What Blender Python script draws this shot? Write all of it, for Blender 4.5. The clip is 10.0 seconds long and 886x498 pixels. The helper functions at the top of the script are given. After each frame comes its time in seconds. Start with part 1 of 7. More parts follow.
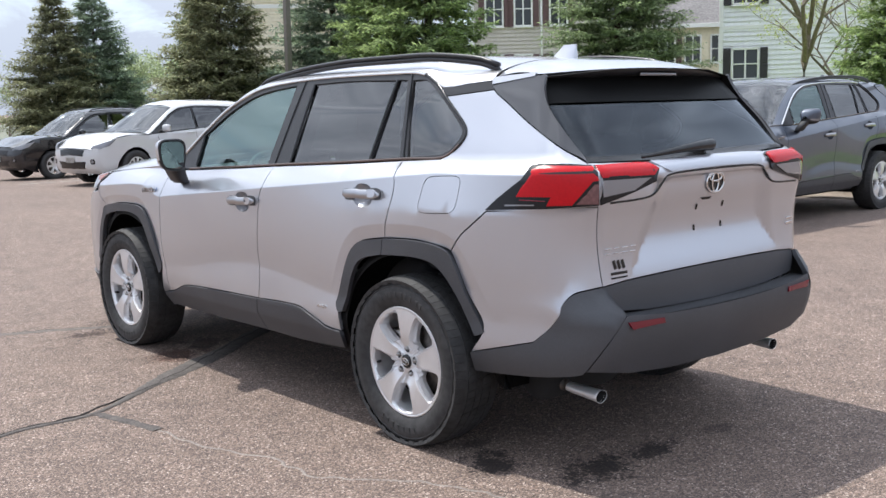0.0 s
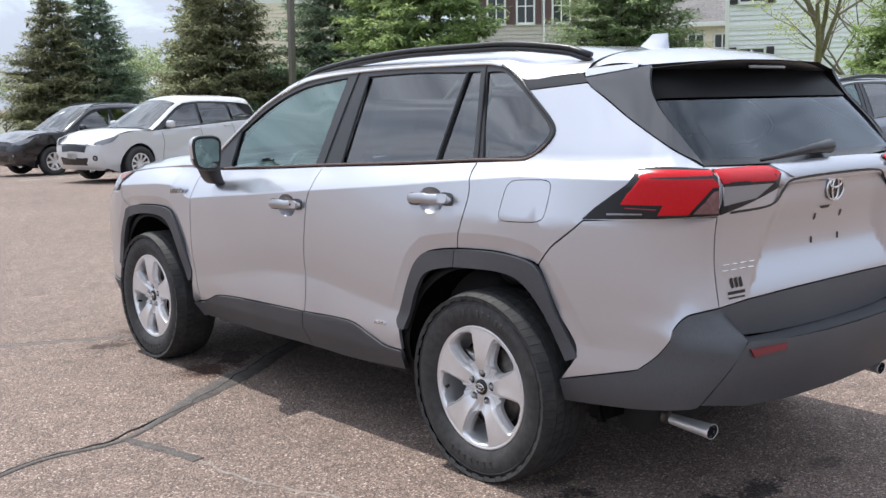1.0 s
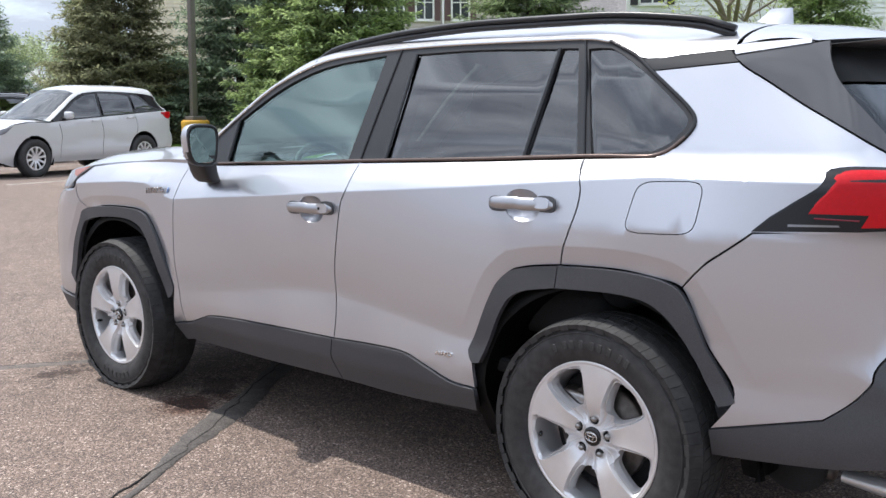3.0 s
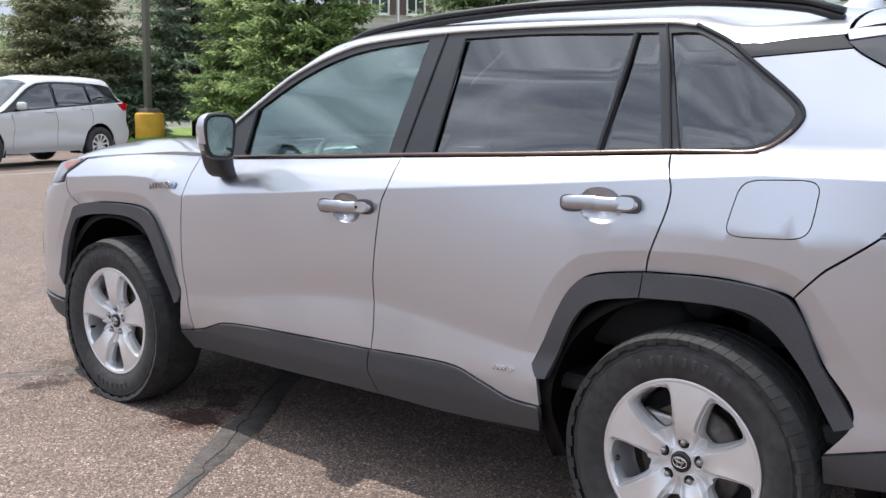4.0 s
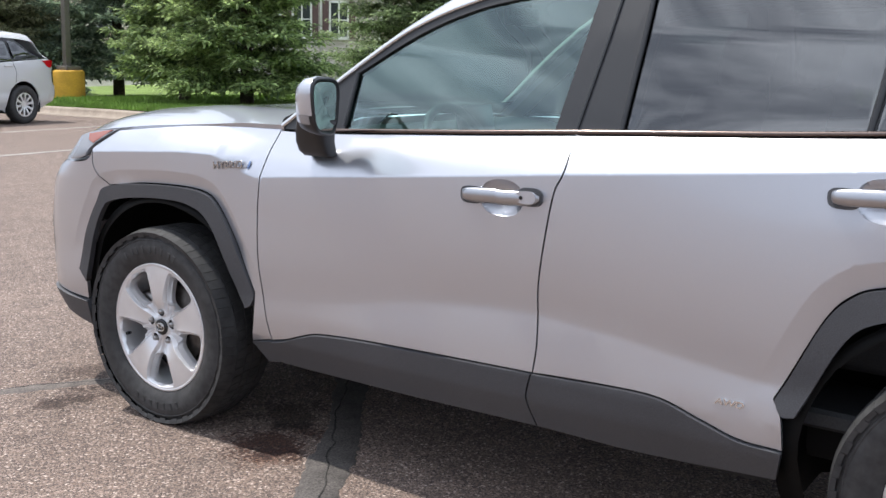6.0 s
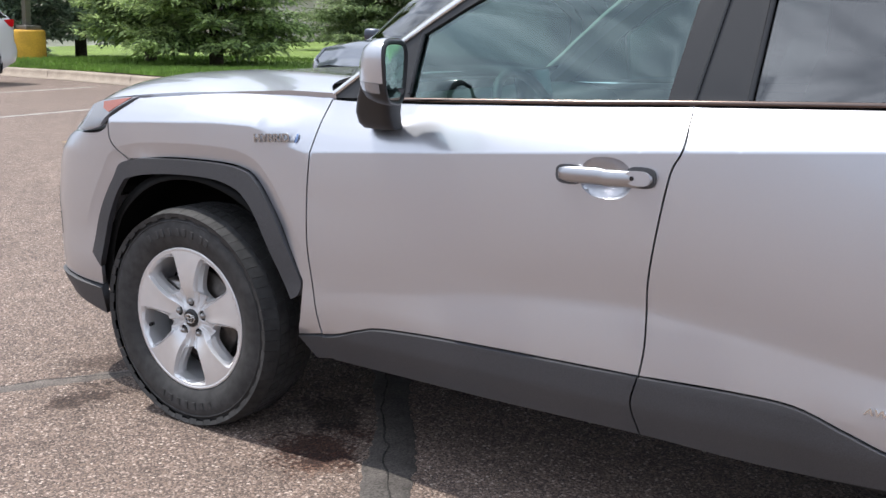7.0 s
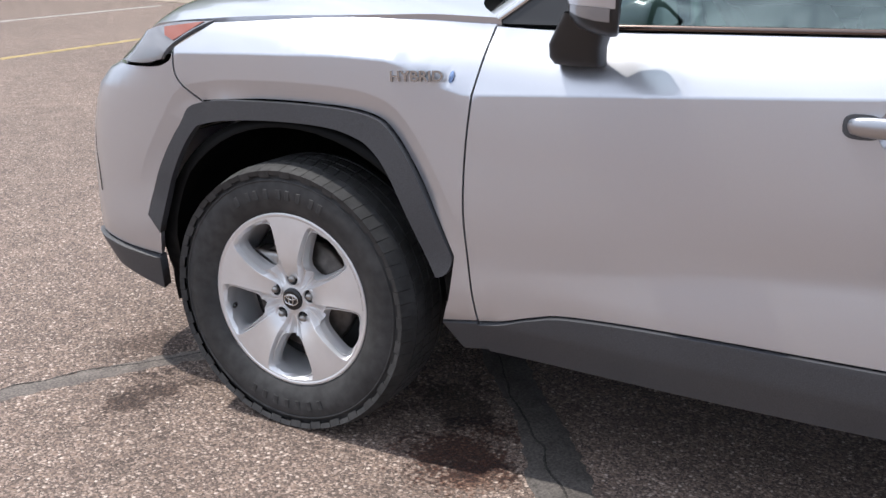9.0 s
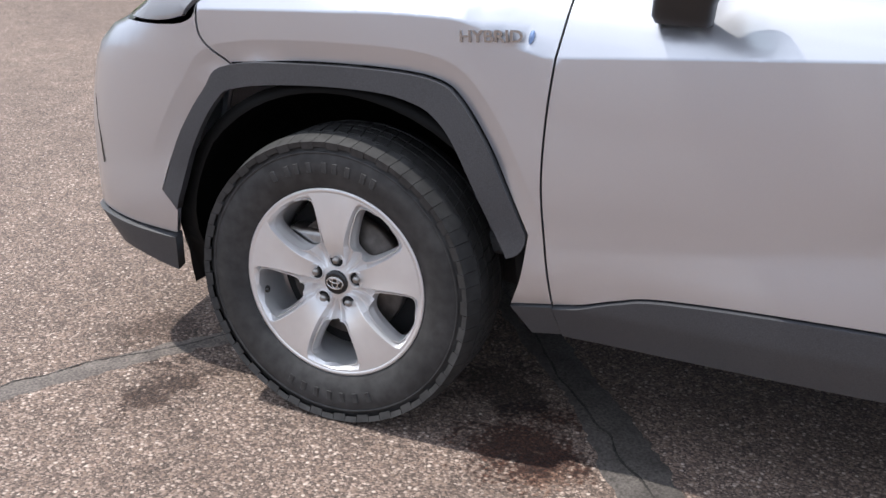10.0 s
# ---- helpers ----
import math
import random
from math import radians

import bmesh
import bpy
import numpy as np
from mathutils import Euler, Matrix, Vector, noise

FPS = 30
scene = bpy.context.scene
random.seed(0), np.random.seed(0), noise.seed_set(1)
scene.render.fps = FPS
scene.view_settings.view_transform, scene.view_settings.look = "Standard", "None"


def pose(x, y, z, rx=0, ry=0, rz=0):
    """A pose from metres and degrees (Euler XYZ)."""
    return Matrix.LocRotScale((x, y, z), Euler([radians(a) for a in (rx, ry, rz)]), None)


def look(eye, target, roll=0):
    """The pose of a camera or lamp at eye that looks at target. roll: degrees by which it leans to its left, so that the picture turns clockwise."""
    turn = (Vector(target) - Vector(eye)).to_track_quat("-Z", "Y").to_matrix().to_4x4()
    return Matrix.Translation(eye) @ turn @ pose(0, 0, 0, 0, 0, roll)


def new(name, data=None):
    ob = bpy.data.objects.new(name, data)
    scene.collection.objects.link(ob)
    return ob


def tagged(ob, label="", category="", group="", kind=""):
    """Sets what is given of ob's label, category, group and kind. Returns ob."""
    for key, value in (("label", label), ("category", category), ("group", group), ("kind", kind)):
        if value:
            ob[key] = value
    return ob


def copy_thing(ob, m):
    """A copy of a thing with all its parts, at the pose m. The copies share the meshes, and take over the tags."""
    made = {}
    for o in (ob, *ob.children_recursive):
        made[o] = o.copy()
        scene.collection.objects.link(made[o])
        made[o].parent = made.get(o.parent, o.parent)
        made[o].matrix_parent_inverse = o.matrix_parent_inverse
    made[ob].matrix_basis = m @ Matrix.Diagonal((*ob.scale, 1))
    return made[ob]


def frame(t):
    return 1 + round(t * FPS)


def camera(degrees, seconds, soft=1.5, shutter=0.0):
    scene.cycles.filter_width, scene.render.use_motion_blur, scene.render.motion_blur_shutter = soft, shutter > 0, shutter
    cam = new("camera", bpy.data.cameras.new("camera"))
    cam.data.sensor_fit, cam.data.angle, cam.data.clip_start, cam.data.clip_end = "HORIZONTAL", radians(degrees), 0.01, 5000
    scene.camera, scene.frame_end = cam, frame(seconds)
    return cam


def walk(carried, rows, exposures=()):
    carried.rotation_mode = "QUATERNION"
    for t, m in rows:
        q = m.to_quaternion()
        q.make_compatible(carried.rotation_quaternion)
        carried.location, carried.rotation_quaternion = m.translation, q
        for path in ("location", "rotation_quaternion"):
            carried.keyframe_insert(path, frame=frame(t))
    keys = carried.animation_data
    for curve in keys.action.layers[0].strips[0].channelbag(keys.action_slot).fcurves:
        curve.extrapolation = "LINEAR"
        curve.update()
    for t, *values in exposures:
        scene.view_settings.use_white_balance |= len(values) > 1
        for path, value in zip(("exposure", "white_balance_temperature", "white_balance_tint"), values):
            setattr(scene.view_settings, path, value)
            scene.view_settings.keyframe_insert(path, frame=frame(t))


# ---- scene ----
cam = camera(46.0, 10.0, soft=1.5)
PATH = [
    (0, (-3.537, -4.671, 1.416), (-2.24, -3.174, 1.14), -1.4),
    (0.5, (-3.477, -4.404, 1.409), (-2.18, -2.906, 1.132), -1.2),
    (1, (-3.464, -4.099, 1.409), (-2.159, -2.61, 1.129), -1.0),
    (1.5, (-3.444, -3.852, 1.395), (-2.105, -2.393, 1.113), -0.8),
    (2, (-3.426, -3.592, 1.393), (-2.057, -2.16, 1.11), -0.6),
    (3.5, (-3.415, -2.819, 1.348), (-1.916, -1.529, 1.059), 0.2),
    (4, (-3.397, -2.58, 1.34), (-1.871, -1.321, 1.046), 0.5),
    (4.5, (-3.407, -2.308, 1.343), (-1.843, -1.099, 1.04), 0.7),
    (5, (-3.364, -2.082, 1.318), (-1.787, -0.891, 1.008), 1.0),
    (5.5, (-3.334, -1.813, 1.333), (-1.736, -0.657, 0.998), 1.1),
    (7, (-3.178, -1.068, 1.321), (-1.528, -0.025, 0.887), 1.4),
    (7.5, (-3.114, -0.848, 1.307), (-1.456, 0.164, 0.83), 1.4),
    (8, (-3.1, -0.6, 1.312), (-1.416, 0.351, 0.804), 1.6),
    (8.5, (-3.05, -0.393, 1.296), (-1.353, 0.512, 0.745), 1.6),
    (9, (-2.97, -0.162, 1.305), (-1.271, 0.705, 0.704), 1.6),
    (9.5, (-2.929, 0.046, 1.285), (-1.211, 0.85, 0.652), 1.9),
    (10, (-2.906, 0.251, 1.281), (-1.164, 0.957, 0.598), 2.3),
]
EXPOSURE = .68
walk(cam, [(t, look(eye, target, roll)) for t, eye, target, roll in PATH], exposures=[(0.0, EXPOSURE), (10.0, EXPOSURE)])

# ---- light: a hazy late-morning sky with broken cloud, and the sun high ahead of the car ----
SUN_UP, SUN_TURN = 63.0, -8.0
SUN_WAY = Vector((-math.sin(radians(-SUN_TURN)) * math.cos(radians(SUN_UP)), math.cos(radians(SUN_TURN)) * math.cos(radians(SUN_UP)), math.sin(radians(SUN_UP))))
world = bpy.data.worlds.new("sky")
scene.world = world
world.use_nodes = True
wt = world.node_tree
wt.nodes.clear()
w_out = wt.nodes.new("ShaderNodeOutputWorld")
w_bg = wt.nodes.new("ShaderNodeBackground")
w_sky = wt.nodes.new("ShaderNodeTexSky")
w_sky.sky_type = "NISHITA"
w_sky.sun_disc = False
w_sky.sun_elevation, w_sky.sun_rotation = radians(SUN_UP), radians(SUN_TURN)
w_sky.dust_density, w_sky.air_density = 0.7, 1.0
w_co = wt.nodes.new("ShaderNodeTexCoord")
# the cloud deck is flat: directions are carried onto a plane overhead
w_xyz = wt.nodes.new("ShaderNodeSeparateXYZ")
wt.links.new(w_co.outputs["Generated"], w_xyz.inputs[0])
w_high = wt.nodes.new("ShaderNodeMath")
w_high.operation = "MAXIMUM"
w_high.inputs[1].default_value = 0.0
wt.links.new(w_xyz.outputs["Z"], w_high.inputs[0])
w_over = wt.nodes.new("ShaderNodeMath")
w_over.operation = "ADD"
w_over.inputs[1].default_value = 0.22
wt.links.new(w_high.outputs[0], w_over.inputs[0])
w_flat = wt.nodes.new("ShaderNodeVectorMath")
w_flat.operation = "DIVIDE"
w_both = wt.nodes.new("ShaderNodeCombineXYZ")
for k in ("X", "Y"):
    wt.links.new(w_over.outputs[0], w_both.inputs[k])
w_both.inputs["Z"].default_value = 1.0
wt.links.new(w_co.outputs["Generated"], w_flat.inputs[0])
wt.links.new(w_both.outputs[0], w_flat.inputs[1])
w_map = wt.nodes.new("ShaderNodeMapping")
w_map.vector_type = "TEXTURE"
w_map.inputs["Rotation"].default_value = (0, 0, radians(51))
w_map.inputs["Scale"].default_value = (1.1, 0.5, 1.0)
w_noise = wt.nodes.new("ShaderNodeTexNoise")
w_noise.inputs["Scale"].default_value = 1.5
w_noise.inputs["Detail"].default_value = 7.0
w_noise.inputs["Roughness"].default_value = 0.58
w_noise.inputs["Distortion"].default_value = 0.5
w_ramp = wt.nodes.new("ShaderNodeValToRGB")
w_ramp.color_ramp.elements[0].position, w_ramp.color_ramp.elements[1].position = 0.12, 0.46
w_mix = wt.nodes.new("ShaderNodeMixRGB")
w_dot = wt.nodes.new("ShaderNodeVectorMath")
w_dot.operation = "DOT_PRODUCT"
w_dot.inputs[1].default_value = SUN_WAY
w_glow = wt.nodes.new("ShaderNodeValToRGB")
w_glow.color_ramp.interpolation = "EASE"
w_glow.color_ramp.elements[0].position, w_glow.color_ramp.elements[0].color = 0.30, (0.505, 0.560, 0.660, 1)
w_glow.color_ramp.elements[1].position, w_glow.color_ramp.elements[1].color = 1.0, (0.655, 0.705, 0.80, 1)
w_lift = wt.nodes.new("ShaderNodeVectorMath")
w_lift.operation = "SCALE"
w_low = wt.nodes.new("ShaderNodeMapRange")
w_low.inputs["From Min"].default_value, w_low.inputs["From Max"].default_value = 0.0, 0.55
w_low.inputs["To Min"].default_value, w_low.inputs["To Max"].default_value = 5.6, 10.6
wt.links.new(w_high.outputs[0], w_low.inputs["Value"])
wt.links.new(w_low.outputs[0], w_lift.inputs["Scale"])
wt.links.new(w_co.outputs["Generated"], w_dot.inputs[0])
wt.links.new(w_dot.outputs["Value"], w_glow.inputs["Fac"])
wt.links.new(w_glow.outputs["Color"], w_lift.inputs[0])
w_map2 = wt.nodes.new("ShaderNodeMapping")
w_map2.vector_type = "TEXTURE"
w_map2.inputs["Rotation"].default_value = (0, 0, radians(51))
w_map2.inputs["Scale"].default_value = (0.36, 0.13, 1.0)
w_map2.inputs["Location"].default_value = (3.1, 0.7, 0.4)
w_belly = wt.nodes.new("ShaderNodeTexNoise")
w_belly.inputs["Scale"].default_value, w_belly.inputs["Detail"].default_value, w_belly.inputs["Distortion"].default_value = 1.7, 6.0, 0.15
w_grey = wt.nodes.new("ShaderNodeValToRGB")
w_grey.color_ramp.elements[0].position, w_grey.color_ramp.elements[0].color = 0.37, (0.46, 0.48, 0.52, 1)
w_grey.color_ramp.elements[1].position, w_grey.color_ramp.elements[1].color = 0.66, (1.22, 1.22, 1.22, 1)
w_shade = wt.nodes.new("ShaderNodeVectorMath")
w_shade.operation = "MULTIPLY"
wt.links.new(w_flat.outputs[0], w_map2.inputs["Vector"])
wt.links.new(w_map2.outputs["Vector"], w_belly.inputs["Vector"])
wt.links.new(w_belly.outputs["Fac"], w_grey.inputs["Fac"])
wt.links.new(w_lift.outputs["Vector"], w_shade.inputs[0])
# low down the haze evens the clouds out
w_even = wt.nodes.new("ShaderNodeMapRange")
w_even.inputs["From Min"].default_value, w_even.inputs["From Max"].default_value = 0.22, 0.55
wt.links.new(w_high.outputs[0], w_even.inputs["Value"])
w_haze = wt.nodes.new("ShaderNodeMixRGB")
w_haze.inputs[1].default_value = (0.86, 0.87, 0.90, 1)
wt.links.new(w_even.outputs[0], w_haze.inputs[0])
wt.links.new(w_grey.outputs["Color"], w_haze.inputs[2])
wt.links.new(w_haze.outputs["Color"], w_shade.inputs[1])
wt.links.new(w_shade.outputs["Vector"], w_mix.inputs[2])
w_bg.inputs["Strength"].default_value = 0.15
wt.links.new(w_flat.outputs[0], w_map.inputs["Vector"])
wt.links.new(w_map.outputs["Vector"], w_noise.inputs["Vector"])
wt.links.new(w_noise.outputs["Fac"], w_ramp.inputs["Fac"])
wt.links.new(w_ramp.outputs["Color"], w_mix.inputs[0])
wt.links.new(w_sky.outputs["Color"], w_mix.inputs[1])
wt.links.new(w_mix.outputs["Color"], w_bg.inputs["Color"])
wt.links.new(w_bg.outputs["Background"], w_out.inputs["Surface"])

sun = new("sun", bpy.data.lights.new("sun", "SUN"))
sun.data.energy, sun.data.angle, sun.data.color = 2.72, radians(0.6), (1.0, 0.965, 0.915)
sun.matrix_world = look(SUN_WAY * 40, (0, 0, 0))


# ---- materials ----
def ramp_node(nt, stops):
    r = nt.nodes.new("ShaderNodeValToRGB")
    els = r.color_ramp.elements
    while len(els) < len(stops):
        els.new(0.5)
    for e, (p, c) in zip(els, stops):
        e.position, e.color = p, (*c, 1)
    return r


def material(name, colour, rough=0.5, metal=0.0, coat=0.0, grain=0.0, size=60.0, bump=0.0, blotch=0.0, blotch_size=2.0, spec=0.5, each=0.0, emit=None):
    """Principled surface with fine grain, broad blotches, relief, and a change from piece to piece."""
    m = bpy.data.materials.new(name)
    m.use_nodes = True
    nt = m.node_tree
    b = nt.nodes["Principled BSDF"]
    b.inputs["Base Color"].default_value = (*colour, 1)
    b.inputs["Roughness"].default_value, b.inputs["Metallic"].default_value = rough, metal
    b.inputs["Coat Weight"].default_value, b.inputs["Coat Roughness"].default_value = coat, 0.03
    b.inputs["Specular IOR Level"].default_value = spec
    if emit:
        b.inputs["Emission Color"].default_value, b.inputs["Emission Strength"].default_value = (*emit[0], 1), emit[1]
    last = None
    if grain or bump or blotch:
        co = nt.nodes.new("ShaderNodeTexCoord")
        n1 = nt.nodes.new("ShaderNodeTexNoise")
        n1.inputs["Scale"].default_value, n1.inputs["Detail"].default_value = size, 4.0
        nt.links.new(co.outputs["Object"], n1.inputs["Vector"])
        n2 = nt.nodes.new("ShaderNodeTexNoise")
        n2.inputs["Scale"].default_value, n2.inputs["Detail"].default_value = blotch_size, 5.0
        nt.links.new(co.outputs["Object"], n2.inputs["Vector"])
        mix = nt.nodes.new("ShaderNodeMix")
        mix.data_type = "RGBA"
        lo, hi = tuple(c * (1 - grain) for c in colour), tuple(min(1, c * (1 + grain)) for c in colour)
        r1 = ramp_node(nt, [(0.3, lo), (0.7, hi)])
        nt.links.new(n1.outputs["Fac"], r1.inputs["Fac"])
        r2 = ramp_node(nt, [(0.3, (1 - blotch,) * 3), (0.7, (1 + blotch * 0.5,) * 3)])
        nt.links.new(n2.outputs["Fac"], r2.inputs["Fac"])
        mix.blend_type = "MULTIPLY"
        mix.inputs["Factor"].default_value = 1.0
        nt.links.new(r1.outputs["Color"], mix.inputs["A"])
        nt.links.new(r2.outputs["Color"], mix.inputs["B"])
        last = mix.outputs["Result"]
        if bump:
            bp = nt.nodes.new("ShaderNodeBump")
            bp.inputs["Strength"].default_value, bp.inputs["Distance"].default_value = 1.0, bump
            nt.links.new(n1.outputs["Fac"], bp.inputs["Height"])
            nt.links.new(bp.outputs["Normal"], b.inputs["Normal"])
    if each:
        info = nt.nodes.new("ShaderNodeObjectInfo")
        r3 = ramp_node(nt, [(0.0, (1 - each,) * 3), (1.0, (1 + each,) * 3)])
        nt.links.new(info.outputs["Random"], r3.inputs["Fac"])
        mx = nt.nodes.new("ShaderNodeMix")
        mx.data_type, mx.blend_type = "RGBA", "MULTIPLY"
        mx.inputs["Factor"].default_value = 1.0
        nt.links.new(r3.outputs["Color"], mx.inputs["B"])
        if last:
            nt.links.new(last, mx.inputs["A"])
        else:
            mx.inputs["A"].default_value = (*colour, 1)
        last = mx.outputs["Result"]
    if last:
        nt.links.new(last, b.inputs["Base Color"])
    return m


def glass(name, tint, ior=1.5, rough=0.0, sheen=(1, 1, 1)):
    """A thin pane: what lies behind it shows through the tint, and it mirrors by its Fresnel gloss."""
    m = bpy.data.materials.new(name)
    m.use_nodes = True
    nt = m.node_tree
    nt.nodes.clear()
    out = nt.nodes.new("ShaderNodeOutputMaterial")
    mix, tr, gl, fr = (nt.nodes.new(n) for n in ("ShaderNodeMixShader", "ShaderNodeBsdfTransparent", "ShaderNodeBsdfGlossy", "ShaderNodeFresnel"))
    tr.inputs["Color"].default_value = (*tint, 1)
    gl.inputs["Roughness"].default_value = rough
    gl.inputs["Color"].default_value = (*sheen, 1)
    fr.inputs["IOR"].default_value = ior
    nt.links.new(fr.outputs["Fac"], mix.inputs[0])
    nt.links.new(tr.outputs["BSDF"], mix.inputs[1])
    nt.links.new(gl.outputs["BSDF"], mix.inputs[2])
    nt.links.new(mix.outputs["Shader"], out.inputs["Surface"])
    return m


def paint(name, colour, metal=0.60, rough=0.39):
    """Clear-coated metallic car paint with fine flakes."""
    m = material(name, colour, rough, metal, 1.0)
    nt = m.node_tree
    b = nt.nodes["Principled BSDF"]
    co, vo = nt.nodes.new("ShaderNodeTexCoord"), nt.nodes.new("ShaderNodeTexVoronoi")
    vo.inputs["Scale"].default_value = 900.0
    nt.links.new(co.outputs["Object"], vo.inputs["Vector"])
    r = ramp_node(nt, [(0.0, tuple(c * 0.98 for c in colour)), (1.0, tuple(min(1, c * 1.02) for c in colour))])
    nt.links.new(vo.outputs["Color"], r.inputs["Fac"])
    nt.links.new(r.outputs["Color"], b.inputs["Base Color"])
    dn = nt.nodes.new("ShaderNodeTexNoise")
    dn.inputs["Scale"].default_value, dn.inputs["Detail"].default_value = 3.0, 6.0
    nt.links.new(co.outputs["Object"], dn.inputs["Vector"])
    rr = ramp_node(nt, [(0.35, (rough - 0.02,) * 3), (0.75, (rough + 0.03,) * 3)])
    nt.links.new(dn.outputs["Fac"], rr.inputs["Fac"])
    nt.links.new(rr.outputs["Color"], b.inputs["Roughness"])
    return m


SILVER = paint("silver_paint", (0.56, 0.57, 0.61), 0.78, 0.30)
BLUE = paint("blue_grey_paint", (0.074, 0.088, 0.118))
WHITE = paint("white_paint", (0.58, 0.58, 0.58), 0.0, 0.35)
BLACK = paint("black_paint", (0.006, 0.006, 0.008), 0.0, 0.25)
DARKBLUE = paint("dark_blue_paint", (0.04, 0.05, 0.075), 0.5, 0.3)
TRIM = material("black_plastic_trim", (0.062, 0.063, 0.069), 0.5, grain=0.25, size=400, bump=0.0004, blotch=0.12, blotch_size=3)
GLOSS = material("gloss_black", (0.012, 0.012, 0.013), 0.18)
PILLAR = material("satin_black_film", (0.02, 0.02, 0.022), 0.35)
UNDER = material("underbody_black", (0.014, 0.014, 0.015), 0.9)
# Black for the painted shadow under the spoiler, and for the arch liners.
SHADE = material("matt_black_shade_and_liner", (0.006, 0.006, 0.006), 0.5, spec=0.1)
CHROME = material("chrome", (0.75, 0.74, 0.73), 0.12, 1.0)
ALLOY = material("alloy", (0.76, 0.755, 0.76), 0.34, 0.6, grain=0.02, size=30, blotch=0.04, blotch_size=8)
NUT = material("grey_nut_steel", (0.34, 0.33, 0.32), 0.32, 1.0, grain=0.1, size=80)
STEEL = material("brake_steel", (0.12, 0.105, 0.095), 0.5, 0.7, grain=0.3, size=40)
RUBBER = material("tyre_rubber", (0.035, 0.034, 0.034), 0.7, grain=0.35, size=35, bump=0.0008, blotch=0.35, blotch_size=6)
RED = material("red_lens", (0.50, 0.006, 0.012), 0.22, spec=0.3, grain=0.06, size=90)
TINTED = material("rose_tinted_lens", (0.16, 0.075, 0.075), 0.2, coat=0.3, grain=0.25, size=60)
DARKRED = material("dark_red_lens", (0.16, 0.008, 0.020), 0.15, coat=0.3)
AMBER = material("amber_lens", (0.30, 0.09, 0.06), 0.15, coat=0.6)
CLEAR = material("clear_lens", (0.25, 0.25, 0.265), 0.1, 0.3, coat=1.0)
SMOKE = material("smoked_lens", (0.014, 0.014, 0.016), 0.16, spec=0.35)
TINT = glass("green_tinted_glass", (0.52, 0.84, 0.79), 2.4, 0.0, (0.80, 0.97, 0.94))
PRIVACY = glass("privacy_glass", (0.15, 0.16, 0.17), 2.12)
BACKLIGHT = glass("rear_window_glass", (0.14, 0.15, 0.17), 1.62, 0.13, (0.86, 0.93, 1.0))
SCREEN = glass("windshield_glass", (0.62, 0.76, 0.73), 2.2)
FIN = material("dark_grey_gate_fin", (0.055, 0.055, 0.06), 0.28, coat=0.7)
SCUFF = material("pale_scuffed_asphalt", (0.27, 0.235, 0.205), 0.9, grain=0.4, size=110, blotch=0.3, blotch_size=9)
MIRROR = material("mirror_glass", (0.72, 0.78, 0.75), 0.02, 1.0)
CLOTH = material("black_seat_fabric", (0.025, 0.025, 0.027), 0.85, grain=0.4, size=300)
DASH = material("dashboard_vinyl", (0.035, 0.036, 0.038), 0.6, grain=0.3, size=200)
LINER = material("headliner_fabric", (0.42, 0.41, 0.39), 0.9, grain=0.1, size=200)

# Chrome belt strip: the brown asphalt reflection is put into its colour.
BELT = material("chrome_with_ground_tint", (0.17, 0.13, 0.115), 0.22, 1.0)
HANDLE = material("satin_silver_handle", (0.46, 0.46, 0.48), 0.28, 1.0)
BADGE = material("bright_badge", (0.46, 0.46, 0.47), 0.15, 1.0)


# ---- building helpers ----
from mathutils.geometry import delaunay_2d_cdt


def mesh_of(name, verts, faces, smooth=True, normals=None):
    me = bpy.data.meshes.new(name)
    me.from_pydata([tuple(v) for v in verts], [], faces)
    me.update()
    if smooth:
        me.polygons.foreach_set("use_smooth", [True] * len(me.polygons))
    if normals is not None:
        me.normals_split_custom_set_from_vertices([tuple(n) for n in normals])
    return me


def part(name, data, mat, parent=None, label=""):
    """Links a bmesh or a mesh as one mesh object under its thing."""
    if isinstance(data, bmesh.types.BMesh):
        me = bpy.data.meshes.new(name)
        data.to_mesh(me)
        data.free()
        data = me
    data.materials.clear()
    for m in mat if isinstance(mat, (list, tuple)) else [mat]:
        data.materials.append(m)
    ob = new(name, data)
    if parent:
        ob.parent = parent
    if label:
        tagged(ob, label)
    return ob


def thing(name, label, category, group="", kind="", at=None):
    ob = new(name)
    ob.empty_display_size = 0.2
    if at is not None:
        ob.matrix_world = at
    return tagged(ob, label, category, group, kind)


def catmull(pts, n=6):
    """A smooth line through the points, ends kept."""
    p = [Vector(q) for q in pts]
    if len(p) < 3:
        return [tuple(p[0].lerp(p[-1], i / (n * 2))) for i in range(n * 2 + 1)]
    p = [p[0] * 2 - p[1]] + p + [p[-1] * 2 - p[-2]]
    out = []
    for i in range(1, len(p) - 2):
        a, b, c, d = p[i - 1:i + 3]
        for k in range(n):
            t = k / n
            out.append(0.5 * (2 * b + (c - a) * t + (2 * a - 5 * b + 4 * c - d) * t * t + (3 * b - a - 3 * c + d) * t ** 3))
    out.append(p[-2])
    return [tuple(v) for v in out]


def loop(*runs):
    """One closed outline out of runs of points; a run of more than two points is smoothed."""
    out = []
    for r in runs:
        c = catmull(r) if len(r) > 2 else [tuple(q) for q in r]
        out += c if not out or (Vector(out[-1]) - Vector(c[0])).length > 1e-4 else c[1:]
    if (Vector(out[0]) - Vector(out[-1])).length < 1e-4:
        out.pop()
    return out


